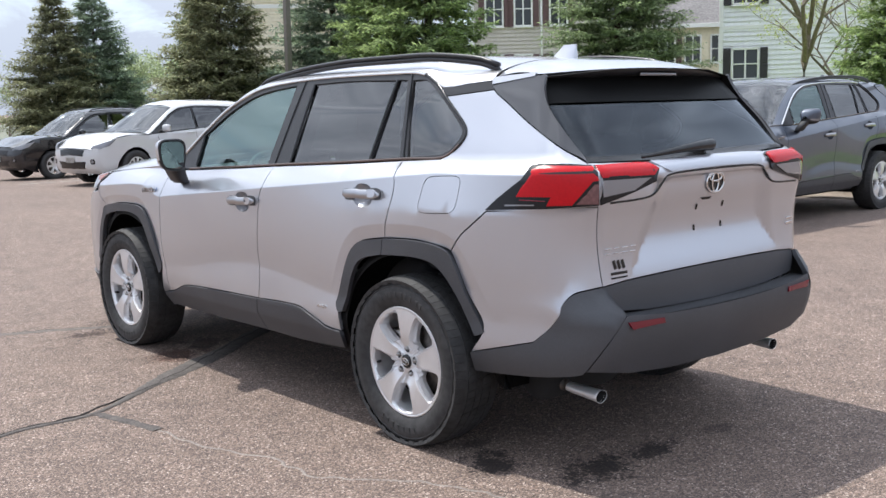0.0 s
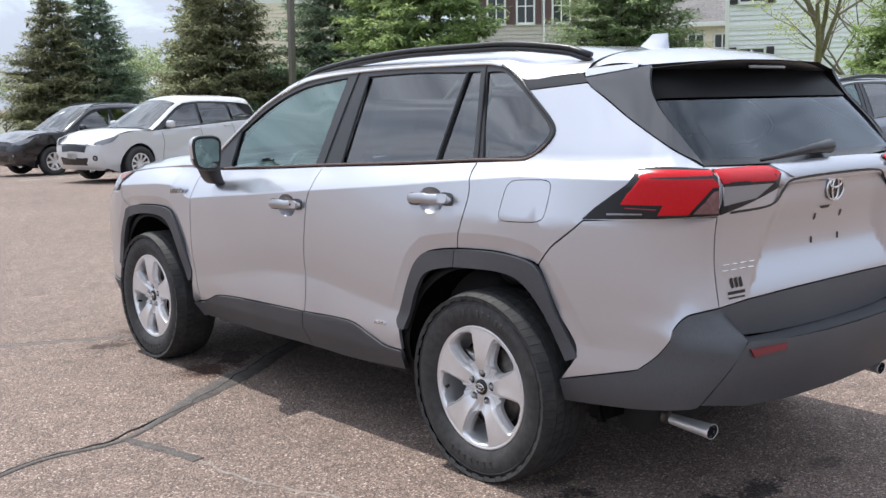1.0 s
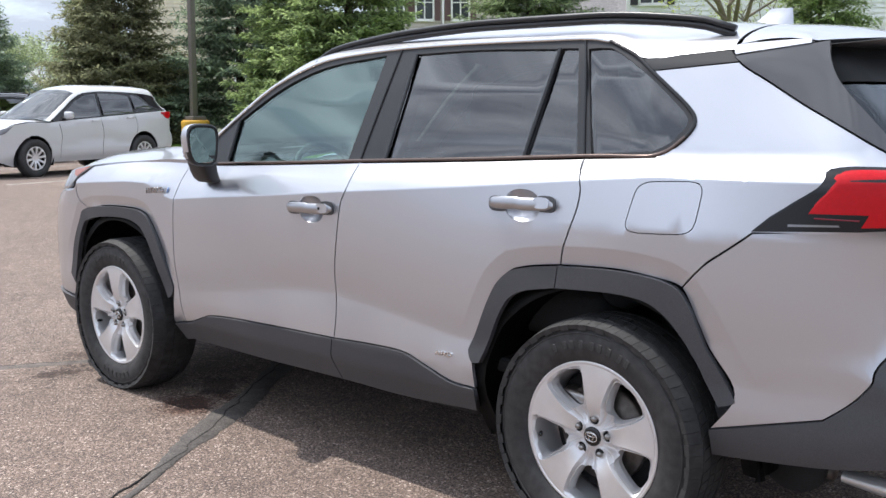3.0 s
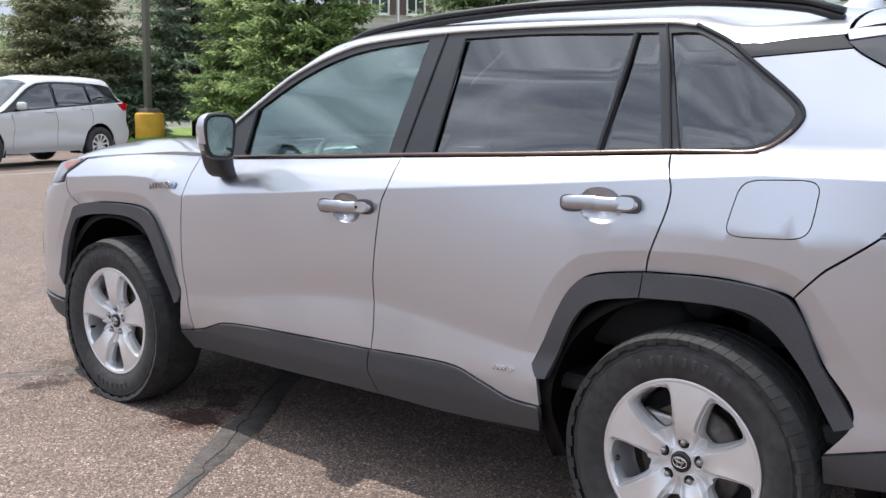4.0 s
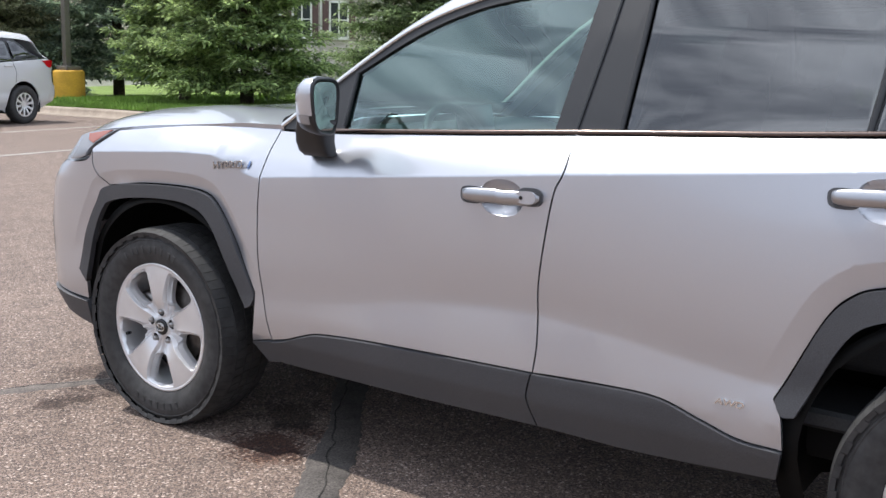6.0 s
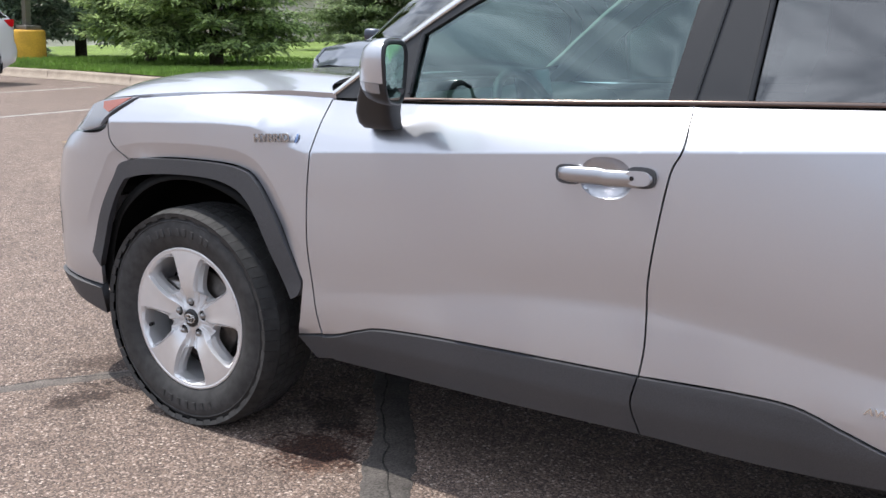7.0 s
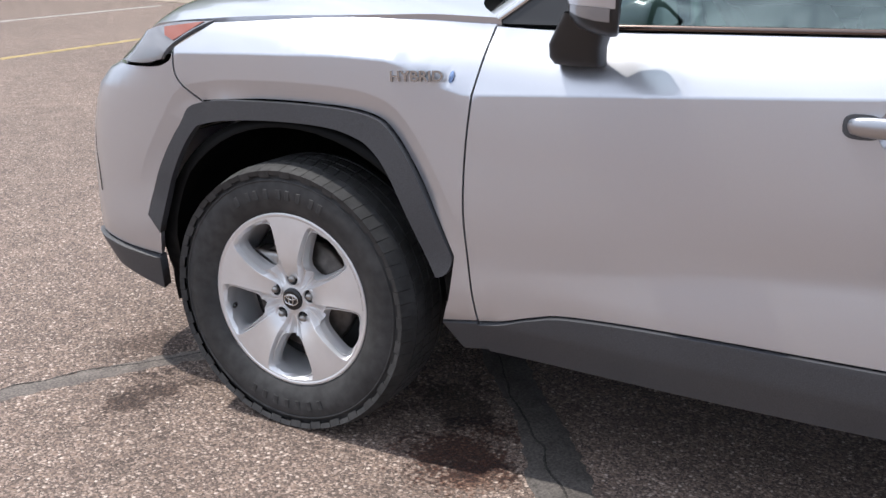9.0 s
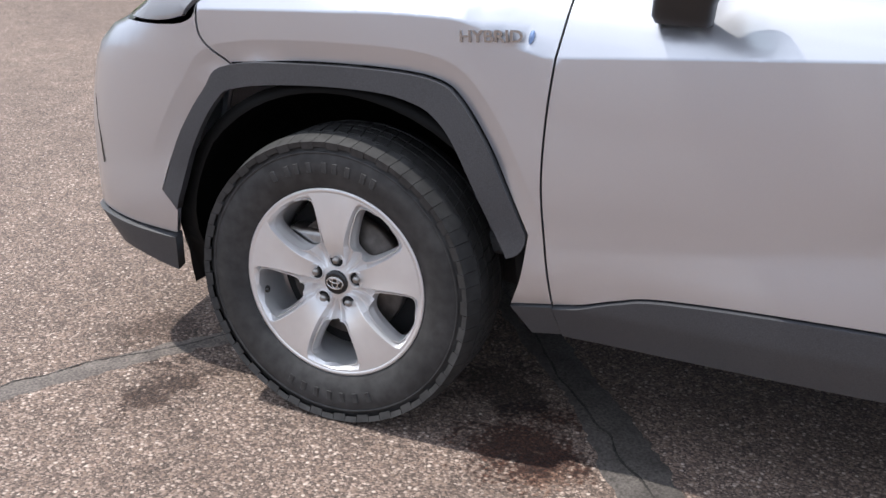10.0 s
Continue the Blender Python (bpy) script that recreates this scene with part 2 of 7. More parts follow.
def spline(pts):
    """A smooth function through (x, y) knots that does not overshoot."""
    xs, ys = [p[0] for p in pts], [p[1] for p in pts]
    n = len(xs)
    d = [(ys[i + 1] - ys[i]) / (xs[i + 1] - xs[i]) for i in range(n - 1)]
    m = [d[0]] + [0 if d[i - 1] * d[i] <= 0 else 2 * d[i - 1] * d[i] / (d[i - 1] + d[i]) for i in range(1, n - 1)] + [d[-1]]

    def f(x):
        if x <= xs[0]:
            return ys[0] + m[0] * (x - xs[0])
        if x >= xs[-1]:
            return ys[-1] + m[-1] * (x - xs[-1])
        i = 0
        while x > xs[i + 1]:
            i += 1
        h = xs[i + 1] - xs[i]
        t = (x - xs[i]) / h
        return (1 + 2 * t) * (1 - t) ** 2 * ys[i] + t * (1 - t) ** 2 * h * m[i] + t * t * (3 - 2 * t) * ys[i + 1] + t * t * (t - 1) * h * m[i + 1]
    return f


def inside(p, poly):
    x, y = p
    r, j = False, len(poly) - 1
    for i in range(len(poly)):
        (a, b), (c, d) = poly[i], poly[j]
        if (b > y) != (d > y) and x < (c - a) * (y - b) / (d - b) + a:
            r = not r
        j = i
    return r


def normal_at(surf, s, z):
    h = 0.0025
    n = (Vector(surf(s + h, z)) - Vector(surf(s - h, z))).cross(Vector(surf(s, z + h)) - Vector(surf(s, z - h)))
    return n.normalized() if n.length > 1e-12 else Vector((0, 0, 1))


def raised(surf, d):
    """The surface moved out along its normal."""
    return lambda s, z: Vector(surf(s, z)) + normal_at(surf, s, z) * d


def flat_mesh(outline, holes=(), grid=0.05, sharp=()):
    """Triangles that fill an outline in the plane, with inner points on a grid."""
    vs, es = [], []
    for ring in (outline, *holes):
        k = len(vs)
        vs += [Vector(p) for p in ring]
        es += [(k + i, k + (i + 1) % len(ring)) for i in range(len(ring))]
    xs, ys = [p[0] for p in outline], [p[1] for p in outline]
    x = min(xs) + grid * 0.37
    edge = [Vector(p) for ring in (outline, *holes) for p in ring]
    while x < max(xs):
        y = min(ys) + grid * 0.41
        while y < max(ys):
            q = Vector((x, y))
            if inside(q, outline) and not any(inside(q, h) for h in holes) and min((q - e).length_squared for e in edge) > (grid * 0.45) ** 2:
                vs.append(q)
            y += grid
        x += grid
    for p in sharp:
        q = Vector(p)
        if inside(q, outline) and not any(inside(q, k) for k in holes) and min((q - e).length_squared for e in edge) > 0.004 ** 2:
            vs.append(q)
    v, _, f, *_ = delaunay_2d_cdt(vs, es, [], 0, 1e-6)
    keep = []
    for t in f:
        c = (v[t[0]] + v[t[1]] + v[t[2]]) / 3
        if inside(c, outline) and not any(inside(c, h) for h in holes):
            keep.append(list(t))
    return [tuple(p) for p in v], keep


def panel_mesh(name, outline, surf, holes=(), grid=0.05, edge=0.014, flip=False, lift=0.0, sharp=()):
    """A pressed sheet on a curved surface, its rims turned inwards."""
    v2, tris = flat_mesh(outline, holes, grid, sharp)
    if lift:
        surf = raised(surf, lift)
    sign = -1.0 if flip else 1.0
    verts, norms = [], []
    for s, z in v2:
        verts.append(Vector(surf(s, z)))
        norms.append(normal_at(surf, s, z))
    faces = []
    for t in tris:
        a, b, c = (verts[i] for i in t)
        n = (b - a).cross(c - a)
        faces.append(t if n.dot(norms[t[0]]) > 0 else t[::-1])
    if edge:
        count = {}
        for t in faces:
            for i in range(3):
                e = (t[i], t[(i + 1) % 3])
                count[e] = count.get(e, 0) + 1
        rim = [e for e in count if (e[1], e[0]) not in count]
        top, low = {}, {}
        for a, b in rim:
            out = (verts[b] - verts[a]).cross(norms[a])
            for i in (a, b):
                if i not in top:
                    top[i] = len(verts)
                    verts.append(verts[i].copy())
                    norms.append(Vector((0, 0, 0)))
                    low[i] = len(verts)
                    verts.append(verts[i] - norms[i] * edge)
                    norms.append(Vector((0, 0, 0)))
                for k in (top[i], low[i]):
                    norms[k] = norms[k] + out.normalized() * 0.5
            faces.append([top[b], top[a], low[a], low[b]])
        norms = [n.normalized() if n.length > 1e-9 else Vector((0, 0, 1)) for n in norms]
    if flip:
        verts = [Vector((-p.x, p.y, p.z)) for p in verts]
        norms = [Vector((-n.x, n.y, n.z)) for n in norms]
        faces = [f[::-1] for f in faces]
    return mesh_of(name, verts, faces, True, norms)


def strip_mesh(name, line, surf, width, proud=0.006, flip=False, sink=0.004):
    """A narrow moulding that follows a line on a surface."""
    pts = [Vector(surf(*p)) for p in line]
    verts, faces = [], []
    for i, p in enumerate(pts):
        n = normal_at(surf, *line[i])
        t = (pts[min(i + 1, len(pts) - 1)] - pts[max(i - 1, 0)]).normalized()
        b = n.cross(t).normalized()
        w = width(i / (len(pts) - 1)) if callable(width) else width
        for u, h in ((-0.5, -sink), (-0.5, proud * 0.4), (-0.32, proud * 0.9), (0, proud), (0.32, proud * 0.9), (0.5, proud * 0.4), (0.5, -sink)):
            verts.append(p + b * w * u + n * h)
    for i in range(len(pts) - 1):
        for j in range(6):
            faces.append([i * 7 + j, i * 7 + j + 1, i * 7 + j + 8, i * 7 + j + 7])
    if flip:
        verts = [Vector((-p.x, p.y, p.z)) for p in verts]
        faces = [f[::-1] for f in faces]
    return mesh_of(name, verts, faces)


def tube_mesh(name, pts, radius, seg=10, cap=True, flat=1.0):
    """A round bar along a line; radius may be a function of 0..1."""
    pts = [Vector(p) for p in pts]
    verts, faces = [], []
    for i, p in enumerate(pts):
        t = (pts[min(i + 1, len(pts) - 1)] - pts[max(i - 1, 0)]).normalized()
        a = t.cross(Vector((0, 0, 1)))
        a = a.normalized() if a.length > 0.05 else Vector((1, 0, 0))
        b = a.cross(t).normalized()
        r = radius(i / max(1, len(pts) - 1)) if callable(radius) else radius
        for k in range(seg):
            w = 2 * math.pi * k / seg
            verts.append(p + a * math.cos(w) * r + b * math.sin(w) * r * flat)
    for i in range(len(pts) - 1):
        for k in range(seg):
            faces.append([i * seg + k, i * seg + (k + 1) % seg, (i + 1) * seg + (k + 1) % seg, (i + 1) * seg + k])
    if cap:
        faces += [list(range(seg))[::-1], [(len(pts) - 1) * seg + k for k in range(seg)]]
    return mesh_of(name, verts, faces)


def loft_mesh(name, rows, close=False, flip=False):
    """A sheet through rows of points."""
    n = len(rows[0])
    verts = [Vector(p) for r in rows for p in r]
    faces = []
    for i in range(len(rows) - 1):
        for j in range(n if close else n - 1):
            k = (j + 1) % n
            q = [i * n + j, i * n + k, (i + 1) * n + k, (i + 1) * n + j]
            faces.append(q[::-1] if flip else q)
    return mesh_of(name, verts, faces)


def block(size, centre=(0, 0, 0), bevel=0.01, seg=2, turn=None, bm=None, shape=None):
    """A box with rounded edges, added to a bmesh; shape(v) may push its corners about first."""
    one = bmesh.new()
    bmesh.ops.create_cube(one, size=1)
    for v in one.verts:
        v.co = Vector((v.co.x * size[0], v.co.y * size[1], v.co.z * size[2]))
        if shape:
            v.co = Vector(shape(v.co))
    if bevel:
        bmesh.ops.bevel(one, geom=one.edges[:], offset=bevel, segments=seg, affect="EDGES", profile=0.5)
    m = Matrix.Translation(centre) @ (turn or Matrix())
    bmesh.ops.transform(one, matrix=m, verts=one.verts)
    for f in one.faces:
        f.smooth = bool(bevel) and seg > 1
    if bm is None:
        return one
    me = bpy.data.meshes.new("piece")
    one.to_mesh(me)
    one.free()
    bm.from_mesh(me)
    bpy.data.meshes.remove(me)
    return bm


def revolve_mesh(name, profile, seg=48, axis="X"):
    """A turned body: profile of (radius, along) about the x axis."""
    verts, faces = [], []
    n = len(profile)
    for k in range(seg):
        a = 2 * math.pi * k / seg
        for r, x in profile:
            verts.append(Vector((x, r * math.cos(a), r * math.sin(a))))
    for k in range(seg):
        for j in range(n - 1):
            faces.append([k * n + j, k * n + j + 1, ((k + 1) % seg) * n + j + 1, ((k + 1) % seg) * n + j])
    me = mesh_of(name, verts, faces)
    b = bmesh.new()
    b.from_mesh(me)
    bmesh.ops.remove_doubles(b, verts=b.verts, dist=1e-5)
    bmesh.ops.recalc_face_normals(b, faces=b.faces)
    b.to_mesh(me)
    b.free()
    return me


def words(name, text, size, place, mat, parent, depth=0.004, squash=1.0, shear=0.0, bold=0.0, spacing=1.0):
    """Raised letters in the built-in font, as a mesh."""
    cu = bpy.data.curves.new(name, "FONT")
    cu.body, cu.size, cu.extrude, cu.shear, cu.offset, cu.space_character = text, size, depth, shear, bold, spacing
    cu.align_x, cu.align_y = "CENTER", "CENTER"
    tmp = bpy.data.objects.new(name, cu)
    scene.collection.objects.link(tmp)
    dg = bpy.context.evaluated_depsgraph_get()
    me = bpy.data.meshes.new_from_object(tmp.evaluated_get(dg))
    bpy.data.objects.remove(tmp)
    me.transform(place @ Matrix.Diagonal((squash, 1, 1, 1)))
    return part(name, me, mat, parent)


# ---- ground ----
def asphalt():
    """Worn asphalt: stone chips in dark binder, broad wear, oil stains and damp marks where they lie."""
    m = bpy.data.materials.new("asphalt")
    m.use_nodes = True
    nt = m.node_tree
    L, N = nt.links.new, nt.nodes.new
    b = nt.nodes["Principled BSDF"]
    co = N("ShaderNodeTexCoord").outputs["Object"]

    def vor(scale, feature="F1", rnd=1.0):
        v = N("ShaderNodeTexVoronoi")
        v.feature = feature
        v.inputs["Scale"].default_value, v.inputs["Randomness"].default_value = scale, rnd
        L(co, v.inputs["Vector"])
        return v

    def noise_(scale, detail=4.0):
        n = N("ShaderNodeTexNoise")
        n.inputs["Scale"].default_value, n.inputs["Detail"].default_value = scale, detail
        L(co, n.inputs["Vector"])
        return n.outputs["Fac"]

    def mix(kind, fac, a, bb):
        x = N("ShaderNodeMix")
        x.data_type, x.blend_type = "RGBA", kind
        if isinstance(fac, float):
            x.inputs["Factor"].default_value = fac
        else:
            L(fac, x.inputs["Factor"])
        for k, v in (("A", a), ("B", bb)):
            if isinstance(v, tuple):
                x.inputs[k].default_value = (*v, 1)
            else:
                L(v, x.inputs[k])
        return x.outputs["Result"]

    def calc(op, a, bb=0.0):
        x = N("ShaderNodeMath")
        x.operation = op
        for i, v in enumerate((a, bb)):
            if isinstance(v, (int, float)):
                x.inputs[i].default_value = v
            else:
                L(v, x.inputs[i])
        return x.outputs[0]
    chips, fines = vor(100.0), vor(230.0)
    sep = N("ShaderNodeSeparateColor")
    L(chips.outputs["Color"], sep.inputs["Color"])
    stone = ramp_node(nt, [(0.0, (0.065, 0.050, 0.041)), (0.30, (0.140, 0.104, 0.085)), (0.55, (0.215, 0.155, 0.122)), (0.80, (0.290, 0.222, 0.182)), (0.92, (0.430, 0.350, 0.295)), (1.0, (0.60, 0.52, 0.455))])
    L(sep.outputs["Red"], stone.inputs["Fac"])
    sep2 = N("ShaderNodeSeparateColor")
    L(fines.outputs["Color"], sep2.inputs["Color"])
    sand = ramp_node(nt, [(0.0, (0.045, 0.035, 0.030)), (0.5, (0.130, 0.097, 0.080)), (0.85, (0.26, 0.20, 0.165)), (1.0, (0.42, 0.345, 0.295))])
    L(sep2.outputs["Green"], sand.inputs["Fac"])
    gap = ramp_node(nt, [(0.30, (0, 0, 0)), (0.62, (1, 1, 1))])
    L(chips.outputs["Distance"], gap.inputs["Fac"])
    col = mix("MIX", gap.outputs["Color"], stone.outputs["Color"], sand.outputs["Color"])
    wear = ramp_node(nt, [(0.3, (0.88, 0.84, 0.835)), (0.7, (1.07, 1.025, 1.005))])
    L(noise_(0.55, 6.0), wear.inputs["Fac"])
    col = mix("MULTIPLY", 1.0, col, wear.outputs["Color"])
    patch = ramp_node(nt, [(0.35, (0.88, 0.88, 0.88)), (0.65, (1.1, 1.1, 1.1))])
    L(noise_(6.0, 5.0), patch.inputs["Fac"])
    col = mix("MULTIPLY", 1.0, col, patch.outputs["Color"])
    # stains: (x, y, radius across, radius along, strength, tint)
    ragged = noise_(9.0, 6.0)
    speck = noise_(60.0, 3.0)
    for x, y, rx, ry, k, tint in ((-.80, .86, .20, .17, 1.0, (.26, .15, .11)), (-.90, .80, .12, .12, .7, (.50, .30, .20)), (-.56, 1.02, .16, .15, .8, (.22, .19, .17)),
                                 (-.93, 1.80, .17, .10, .9, (.24, .19, .17)), (-.66, 2.0, .14, .20, .65, (.34, .28, .25)), (-.80, -1.76, .12, .14, 1.0, (.10, .08, .075)),
                                 (-.56, -2.11, .17, .14, 1.0, (.10, .08, .07)), (-.24, -2.11, .15, .08, 1.0, (.14, .12, .12)), (.2, -2.14, .10, .06, .5, (.3, .3, .3)), (-.66, -1.56, .10, .06, .7, (.2, .2, .2))):
        mp = N("ShaderNodeMapping")
        mp.inputs["Location"].default_value = (-x / rx, -y / ry, 0)
        mp.inputs["Scale"].default_value = (1 / rx, 1 / ry, 0)
        L(co, mp.inputs["Vector"])
        ln = N("ShaderNodeVectorMath")
        ln.operation = "LENGTH"
        L(mp.outputs["Vector"], ln.inputs[0])
        d = calc("ADD", ln.outputs["Value"], calc("MULTIPLY", calc("SUBTRACT", ragged, 0.5), 2.6))
        d = calc("ADD", d, calc("MULTIPLY", calc("SUBTRACT", speck, 0.5), 2.2))
        r = ramp_node(nt, [(0.55, (k, k, k)), (1.0, (0, 0, 0))])
        L(d, r.inputs["Fac"])
        col = mix("MULTIPLY", r.outputs["Color"], col, tint)
    L(col, b.inputs["Base Color"])
    b.inputs["Roughness"].default_value = 0.88
    bump = N("ShaderNodeBump")
    bump.inputs["Distance"].default_value = 0.004
    bump.inputs["Strength"].default_value = 0.8
    hgt = calc("SUBTRACT", calc("MULTIPLY", noise_(120.0, 3.0), 0.6), chips.outputs["Distance"])
    L(hgt, bump.inputs["Height"])
    L(bump.outputs["Normal"], b.inputs["Normal"])
    return m


ASPHALT = asphalt()
TAR = material("crack_sealant", (0.095, 0.083, 0.075), 0.85, grain=0.5, size=140, bump=0.002, blotch=0.3, blotch_size=14)
FADED = material("faded_sealant", (0.145, 0.122, 0.108), 0.85, grain=0.5, size=140, bump=0.002, blotch=0.3, blotch_size=14)
CRACK = material("open_crack", (0.045, 0.040, 0.036), 0.95, grain=0.4, size=90, blotch=0.5, blotch_size=9)
CONCRETE = material("kerb_concrete", (0.37, 0.305, 0.245), 0.9, grain=0.15, size=40, blotch=0.2, blotch_size=3)
LINE = material("worn_white_line", (0.34, 0.32, 0.29), 0.9, grain=0.45, size=90, blotch=0.3, blotch_size=6)
YELLOWLINE = material("worn_yellow_line", (0.36, 0.27, 0.12), 0.9, grain=0.45, size=90, blotch=0.3, blotch_size=6)


def kerb_x(y):
    return 9.75 + .03 * (14 - y) if y < 13 else 9.78 + .11 * (y - 13) + .035 * (min(y, 22) - 13) ** 1.3


def fall(y):
    """The car park falls gently away towards its drain."""
    return -.012 * max(0.0, min(y, 28) - 13) - .012 * max(0.0, min(y, 28) - 16)


def bank(x, y):
    """Height of the grass behind the kerb."""
    d = x - kerb_x(y)
    return fall(y) + 0.15 + 0.03 * min(1, max(0, d / 1.2)) + 0.006 * max(0.0, min(d, 40)) + 0.03 * math.sin(x * .7 + y * .5)


rows = [[(x, y, fall(y)) for x in (-1500, -200, -30, 0, 30, 200, 1500)] for y in (-1500, -200, -30, 0, 13, 14.5, 16, 18, 21, 24, 28, 60, 200, 1500)]
road = part("ground", loft_mesh("ground", rows, False, True), ASPHALT)
tagged(road, "weathered grey-brown asphalt car park with pale stone chips and oil stains", "ground", kind="structure")


def ribbon(name, line, width, mat, z, ragged, label, category, kind="structure", seed=1):
    """A flat strip on the ground with uneven edges."""
    rng = random.Random(seed)
    pts = [Vector((*p, fall(p[1]))) for p in catmull(line, 14)]
    rows = []
    for i, p in enumerate(pts):
        t = (pts[min(i + 1, len(pts) - 1)] - pts[max(0, i - 1)]).normalized()
        n = Vector((-t.y, t.x, 0))
        w = width(i / (len(pts) - 1)) if callable(width) else width
        a, c = w / 2 * (1 + rng.uniform(-ragged, ragged)), w / 2 * (1 + rng.uniform(-ragged, ragged))
        rows.append([p - n * a + Vector((0, 0, z * .1)), p - n * a * .9 + Vector((0, 0, z)), p + n * c * .9 + Vector((0, 0, z)), p + n * c + Vector((0, 0, z * .1))])
    ob = part(name, loft_mesh(name, rows, False, True), mat)
    return tagged(ob, label, category, kind=kind)


def wobble(pts, amount, seed):
    rng = random.Random(seed)
    out = [pts[0]]
    for a, b in zip(pts, pts[1:]):
        n = max(2, int(math.dist(a, b) / .06))
        for i in range(1, n + 1):
            k = i / n
            out.append((a[0] + (b[0] - a[0]) * k + rng.uniform(-amount, amount), a[1] + (b[1] - a[1]) * k + rng.uniform(-amount, amount)))
    return out


ribbon("trim_sealant", [(-2.6, -.25), (-2.07, .02), (-1.65, .05), (-1.20, .36), (-.86, .57), (-.55, .76), (-.30, .95), (.2, 1.3), (.8, 1.7)], lambda k: .03 + (.085 + .04 * math.sin(k * 9) ** 2) * max(0, min(1, (k - .28) / .14)), TAR, .0045, .12, "dark tar band sealing a crack in the asphalt", "sealant")
ribbon("trim_crack", wobble([(-2.6, -.27), (-2.07, .045), (-1.735, .065), (-1.26, .30), (-1.04, .45), (-.845, .587), (-.685, .707), (-.42, .90), (.1, 1.24)], .012, 4), .006, CRACK, .0062, .7, "thin black crack running along a tar band", "crack")
ribbon("trim_sealant", [(-1.66, .06), (-1.60, -.18), (-1.555, -.41)], .05, TAR, .0042, .3, "short tar band branching from the crack", "sealant", seed=3)
ribbon("trim_joint", wobble([(-1.56, -.42), (-1.52, -.78), (-1.40, -1.10), (-1.39, -1.42), (-1.10, -1.80), (-.95, -2.3)], .015, 6), .012, SCUFF, .0022, .7, "pale scratch across the asphalt", "joint", seed=5)
ribbon("trim_crack", wobble([(-1.9, 2.45), (-1.16, 2.18), (-.97, 2.10), (-.77, 1.95), (-.62, 1.86)], .014, 9), .006, CRACK, .0022, .7, "hairline crack in the asphalt", "crack", seed=7)
ribbon("trim_sealant", [(-2.4, 2.62), (-1.7, 2.36), (-1.16, 2.14), (-.85, 1.98), (-.60, 1.83)], .08, FADED, .0016, .25, "faded tar band on the asphalt", "sealant", seed=8)
for k, (a, c, mat) in enumerate((((4.0, 10.25), (9.0, 10.7), LINE), ((4.2, 13.4), (9.0, 13.85), LINE), ((3.6, 7.75), (9.4, 8.3), YELLOWLINE), ((4.3, 18.2), (8.6, 18.6), LINE), ((4.3, 3.9), (9.6, 4.1), LINE))):
    ribbon("trim_line", [a, ((a[0] + c[0]) / 2, (a[1] + c[1]) / 2), c], .09, mat, .0035, .25, "worn painted parking bay line on asphalt", "road marking", seed=20 + k)

# kerb in cast lengths, and the grass behind it
kerb = thing("kerb", "weathered buff concrete kerb along the grass", "kerb", kind="structure")
y = -1.0
while y < 32:
    y1 = y + 3.0
    rows = []
    for i in range(5):
        yy = y + .008 + (y1 - y - .016) * i / 4
        x = kerb_x(yy)
        rows.append([(x + d, yy, h + fall(yy)) for d, h in ((-.30, .004), (-.30, .012), (-.03, .022), (-.012, .11), (0, .145), (.03, .158), (.15, .160), (.15, .0))])
    part("kerb_stone", loft_mesh("kerb_stone", rows), CONCRETE, kerb)
    y = y1
GRASS = material("lawn", (0.17, 0.25, 0.045), 0.9, grain=0.5, size=25, bump=0.02, blotch=0.35, blotch_size=0.6)
rows = []
for i in range(61):
    yy = -1 + 33 * i / 60
    rows.append([(kerb_x(min(32, yy)) + d, yy, bank(kerb_x(min(32, yy)) + d, min(32, yy))) for d in (.14, .4, .8, 1.4, 2.5, 4, 6, 8, 10, 12, 14, 18, 23, 30)])
# Dull ground added past the lawn to cut its green bounce on houses.
yard = [[(kerb_x(min(32, yy)) + d, yy, bank(kerb_x(min(32, yy)) + min(d, 40), min(32, yy)) - .004) for d in ((29.9, 34, 38, 45, 80, 140) if yy < 31.9 else (.14, 20, 30, 45, 80, 140))] for yy in [-1, 5, 11, 17, 23, 28, 31.89, 31.9, 40, 60, 90, 140]]
ADDED_GROUND = material("added_dull_ground", (0.19, 0.20, 0.15), 0.95, grain=0.4, size=8, blotch=0.4, blotch_size=0.3)
tagged(part("yard", loft_mesh("yard", yard, False, True), ADDED_GROUND), "plain dull ground added past the lawn to cut green bounce on the houses", "ground", kind="structure")
lawn = part("lawn", loft_mesh("lawn", rows, False, True), GRASS)
tagged(lawn, "mown bright green lawn rising behind the kerb", "lawn", kind="structure")
# short blades along the near edge of the lawn
rng = random.Random(11)
vs, fs = [], []
for _ in range(30000):
    yy = rng.uniform(9.0, 22.0)
    d = .16 + 7.0 * rng.random() ** 1.6
    x = kerb_x(yy) + d
    z = bank(x, yy)
    a, h, w = rng.uniform(0, 6.28), rng.uniform(.04, .10), rng.uniform(.008, .016)
    k = len(vs)
    vs += [(x - w * math.cos(a), yy - w * math.sin(a), z - .01), (x + w * math.cos(a), yy + w * math.sin(a), z - .01), (x + rng.uniform(-.03, .03), yy + rng.uniform(-.03, .03), z + h)]
    fs.append([k, k + 1, k + 2])
BLADE = material("grass_blades", (0.17, 0.28, 0.05), 0.8, grain=0.4, size=3, blotch=0.3, blotch_size=0.8)
tagged(part("grass", mesh_of("grass", vs, fs, False), BLADE), "short green grass blades on the lawn", "grass", kind="stuff")


